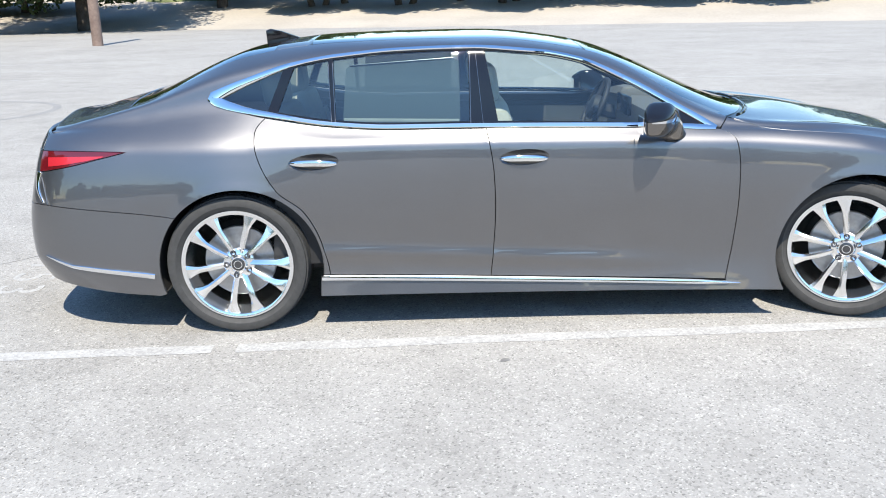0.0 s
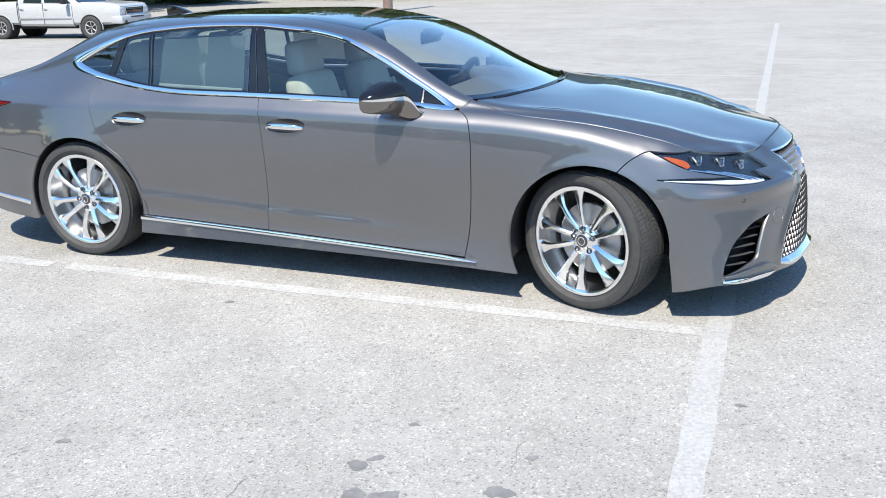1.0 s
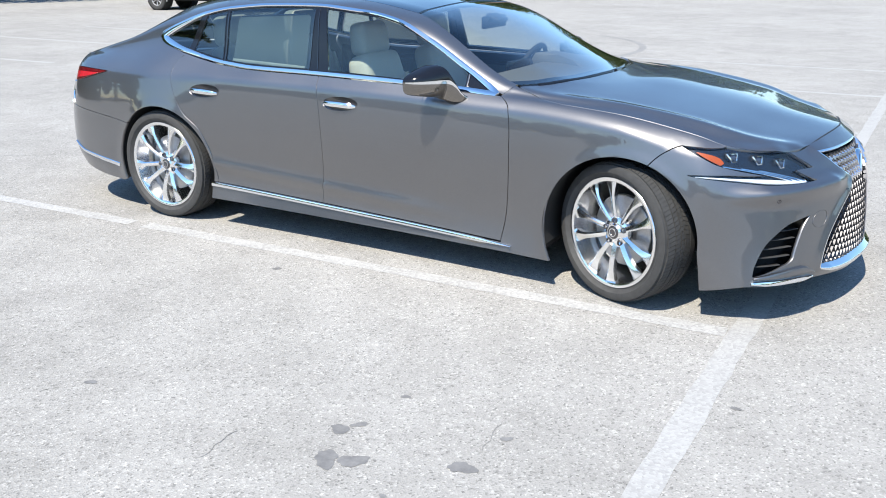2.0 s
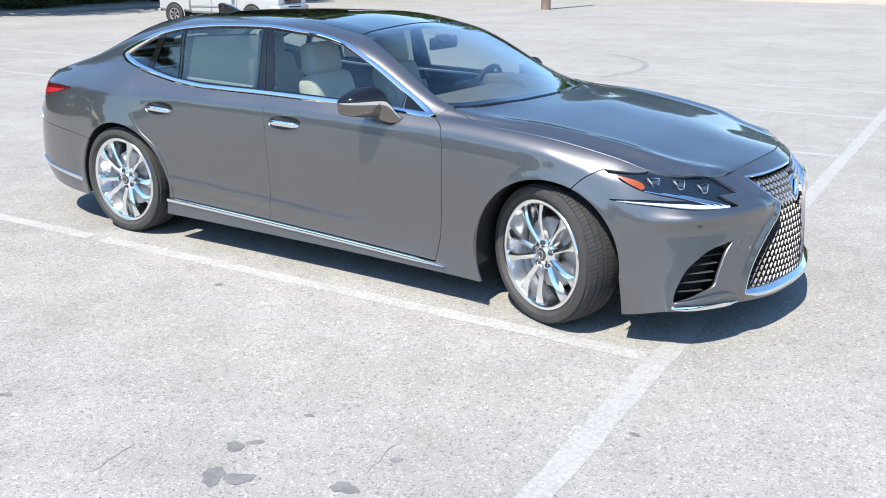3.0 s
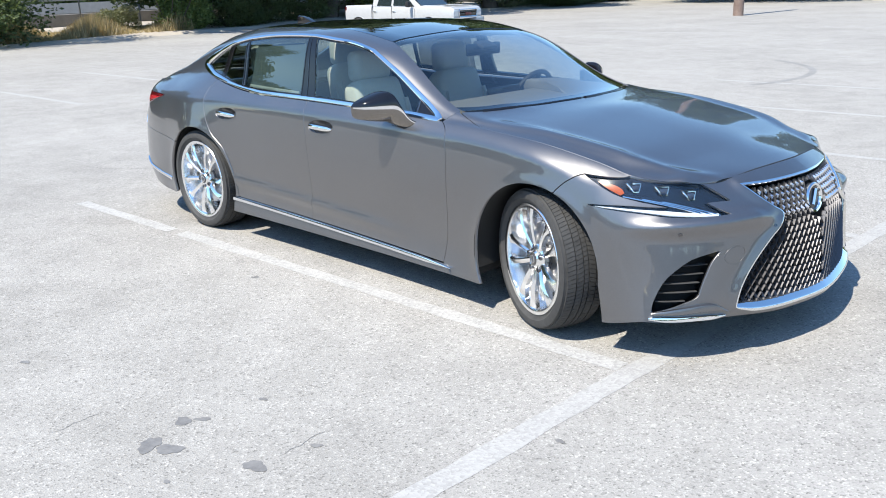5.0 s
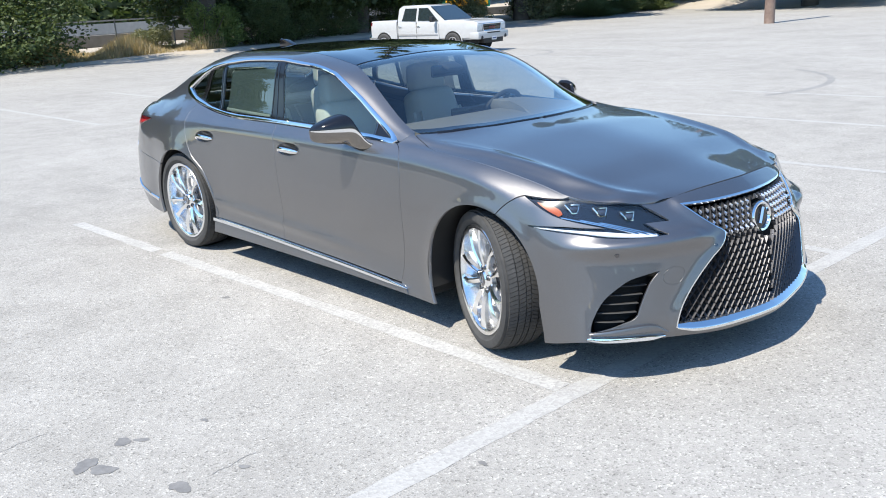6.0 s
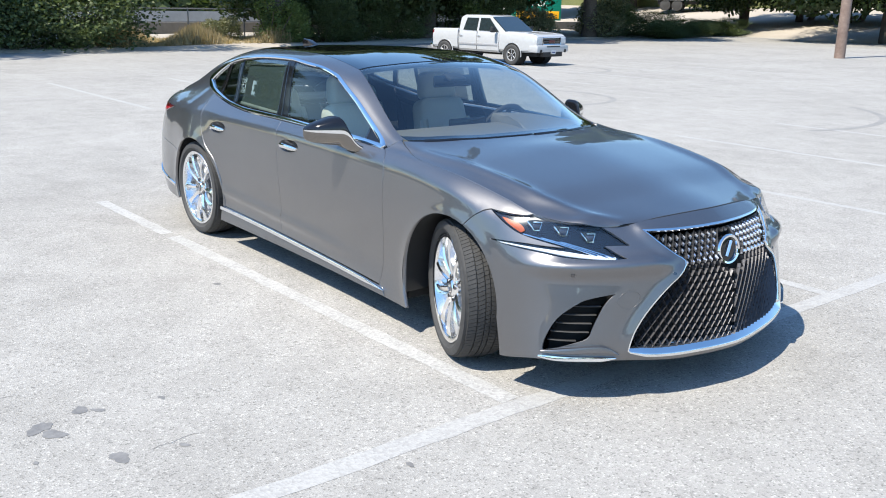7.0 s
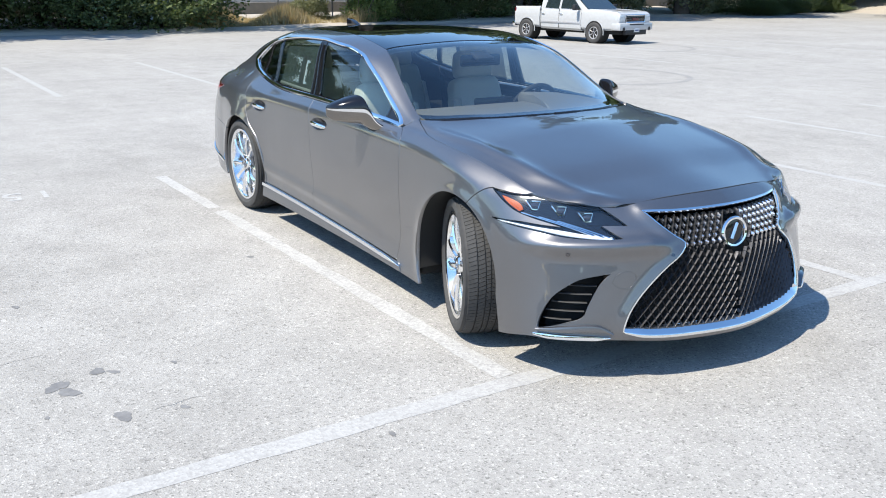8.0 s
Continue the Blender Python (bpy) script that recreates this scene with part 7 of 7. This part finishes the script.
shell_between(bm, [(-0.95, roof(0.94, 1.26, 0.80, 1.80)), (-0.80, roof(0.94, 1.26, 0.78, 1.87)), (0.45, roof(0.94, 1.22, 0.78, 1.88)), (0.65, roof(0.94, 1.21, 0.78, 1.82)), (1.55, roof(0.92, 1.18, 0.88, 1.24))])
part("roof", bm, WHITE, truck)
# panes on the sloping sides
for sd in (-1, 1):
    for x0, x1, x2, x3 in ((-0.72, 0.02, 0.02, -0.60), (0.14, 1.18, 0.60, 0.14)):
        bm = bmesh.new()
        q = [(x0, 0.945, 1.28), (x1, 0.945, 1.26), (x2, 0.825, 1.76), (x3, 0.825, 1.76)]
        a = [bm.verts.new((x, sd * (y + 0.004), z)) for x, y, z in q]
        b = [bm.verts.new((x, sd * (y - 0.03), z)) for x, y, z in q]
        bm.faces.new(a), bm.faces.new(b[::-1])
        for i in range(4):
            bm.faces.new((a[i], b[i], b[(i + 1) % 4], a[(i + 1) % 4]))
        part("side_window", bm, TRUCKGLASS, truck)
    for x in (-0.92, 0.08):
        bm = bmesh.new()
        box(bm, (x + 0.04, sd * 0.995 - 0.02, 1.03), (x + 0.20, sd * 0.995 + 0.02, 1.075), 0.012)
        part("door_handle", bm, CHROME, truck)
        bm = bmesh.new()
        box(bm, (x - 0.006, sd * 0.985 - 0.012, 0.52), (x + 0.006, sd * 0.985 + 0.012, 1.26))
        part("door_seam", bm, DARK, truck)
    bm = bmesh.new()
    box(bm, (-0.9, sd * 1.0 - 0.012, 0.70), (1.2, sd * 1.0 + 0.012, 0.77), 0.010)
    part("side_moulding", bm, SILVER, truck, "pale grey side moulding")
    bm = bmesh.new()
    box(bm, (1.02, sd * 1.18 - 0.10, 1.22), (1.16, sd * 1.18 + 0.10, 1.44), 0.03)
    tube(bm, [(1.08, sd * 0.95, 1.26), (1.09, sd * 1.12, 1.28)], 0.03, 6)
    part("door_mirror", bm, DARK, truck)
    bm = bmesh.new()
    box(bm, (-2.47, sd * 0.90 - 0.06, 0.92), (-2.38, sd * 0.90 + 0.075, 1.24), 0.01)
    part("tail_lamp", bm, RED, truck, "red tail lamp")
    bm = bmesh.new()
    box(bm, (2.86, sd * 0.76 - 0.17, 0.86), (3.118, sd * 0.76 + 0.165, 1.10), 0.03)
    part("head_lamp", bm, plain("pickup_lamp", (0.55, 0.57, 0.58), 0.1, Coat_Weight=1.0), truck)
    bm = bmesh.new()
    box(bm, (2.70, sd * 0.93 - 0.03, 0.86), (2.90, sd * 0.93 + 0.045, 1.05), 0.02)
    part("turn_signal", bm, AMBER, truck, "amber turn signal")
    for x in (-1.72, 1.95):
        bm = bmesh.new()
        pts = [(x + 0.46 * math.cos(t), sd * 0.985, 0.40 + 0.46 * math.sin(t)) for t in np.linspace(-0.15, math.pi + 0.15, 20)]
        tube(bm, pts, 0.018, 8)
        part("arch_moulding", bm, WHITE, truck)
        bm = bmesh.new()
        lathe(bm, [(0.45, 1.004), (0.45, 0.60), (0.0005, 0.60)], 32)
        bmesh.ops.transform(bm, matrix=Matrix.Translation((x, 0, 0.42)) @ Matrix.Diagonal((1, sd, 1, 1)), verts=bm.verts)
        part("wheel_well", bm, LINER, truck)
        # no arch is cut: a black disc gives the opening's shade
        bm = bmesh.new()
        lathe(bm, [(0.0005, 1.003), (0.43, 1.003)], 32)
        bmesh.ops.transform(bm, matrix=Matrix.Translation((x, 0, 0.42)) @ Matrix.Diagonal((1, sd, 1, 1)), verts=bm.verts)
        part("arch_gap", bm, LINER, truck)
bm = bmesh.new()
a = [bm.verts.new(p) for p in ((0.70, -0.745, 1.80), (0.70, 0.745, 1.80), (1.50, 0.86, 1.25), (1.50, -0.86, 1.25))]
b = [bm.verts.new((v.co.x + 0.02, v.co.y, v.co.z + 0.02)) for v in a]
bm.faces.new(a), bm.faces.new(b[::-1])
for i in range(4):
    bm.faces.new((a[i], b[i], b[(i + 1) % 4], a[(i + 1) % 4]))
part("windscreen", bm, TRUCKGLASS, truck)
bm = bmesh.new()
box(bm, (3.02, -0.56, 0.80), (3.125, 0.56, 1.10), 0.03)
part("grille", bm, BLACK, truck, "black grille")
bm = bmesh.new()
tube(bm, [(3.122, -0.55, 0.82), (3.122, 0.55, 0.82), (3.122, 0.57, 1.09), (3.122, -0.57, 1.09)], 0.026, 6, closed=True)
part("grille_surround", bm, CHROME, truck, "chrome grille surround")
bm = bmesh.new()
tube(bm, [(1.30, -0.80, 1.262), (2.2, -0.62, 1.262), (2.95, -0.56, 1.205)], 0.010, 6)
tube(bm, [(1.30, 0.80, 1.262), (2.2, 0.62, 1.262), (2.95, 0.56, 1.205)], 0.010, 6)
part("bonnet_crease", bm, WHITE, truck)
for z in (0.86, 0.94, 1.02):
    bm = bmesh.new()
    box(bm, (3.11, -0.52, z - 0.010), (3.14, 0.52, z + 0.010), 0.005)
    part("grille_bar", bm, SATIN, truck)
bm = bmesh.new()
box(bm, (3.125, -0.19, 0.895), (3.15, 0.19, 0.985), 0.01)
part("grille_badge", bm, plain("red_badge", (0.13, 0.03, 0.03), 0.3), truck, "small red badge bar")
bm = bmesh.new()
box(bm, (2.75, -0.99, 0.52), (3.22, 0.99, 0.80), 0.06)
part("front_bumper", bm, WHITE, truck)
bm = bmesh.new()
box(bm, (3.20, -0.42, 0.72), (3.228, 0.42, 0.77), 0.01)
part("bumper_slot", bm, DARK, truck)
bm = bmesh.new()
box(bm, (3.05, -0.62, 0.36), (3.205, 0.62, 0.56), 0.02)
part("bumper_intake", bm, DARK, truck)
for sd in (-1, 1):
    bm = bmesh.new()
    tube(bm, [(3.19, sd * 0.76, 0.58), (3.226, sd * 0.76, 0.58)], 0.07, 16)
    part("fog_lamp", bm, DARK, truck)
bm = bmesh.new()
box(bm, (3.21, -0.15, 0.46), (3.235, 0.15, 0.60), 0.005)
plate = part("number_plate", bm, plain("plate_white", (0.6, 0.6, 0.6), 0.5), truck, "white number plate with a plain bar")
bm = bmesh.new()
box(bm, (3.233, -0.10, 0.505), (3.239, 0.10, 0.55))
part("plate_bar", bm, plain("plate_blue", (0.05, 0.07, 0.2), 0.5), plate)
bm = bmesh.new()
box(bm, (-2.62, -0.95, 0.50), (-2.44, 0.95, 0.72), 0.04)
part("rear_bumper", bm, CHROME, truck)
bm = bmesh.new()
box(bm, (-2.4, -0.75, 0.36), (3.0, 0.75, 0.58), 0.03)
part("chassis", bm, LINER, truck)
w0 = build_wheel(truck, "truck_wheel", 0.40, 0.235, 0.26, 6, False, SILVER)
for i, (x, sd) in enumerate(((-1.72, -1), (1.95, -1), (-1.72, 1), (1.95, 1))):
    m = pose(x, sd * 1.045, 0.40, 0, 0, 180 if sd > 0 else 0)
    if i == 0:
        w0.matrix_basis = m
    else:
        copy_thing(w0, m)
truck.matrix_world = pose(-17.7, 16.25, 0, 0, 0, 7.5) @ Matrix.Scale(0.80, 4)
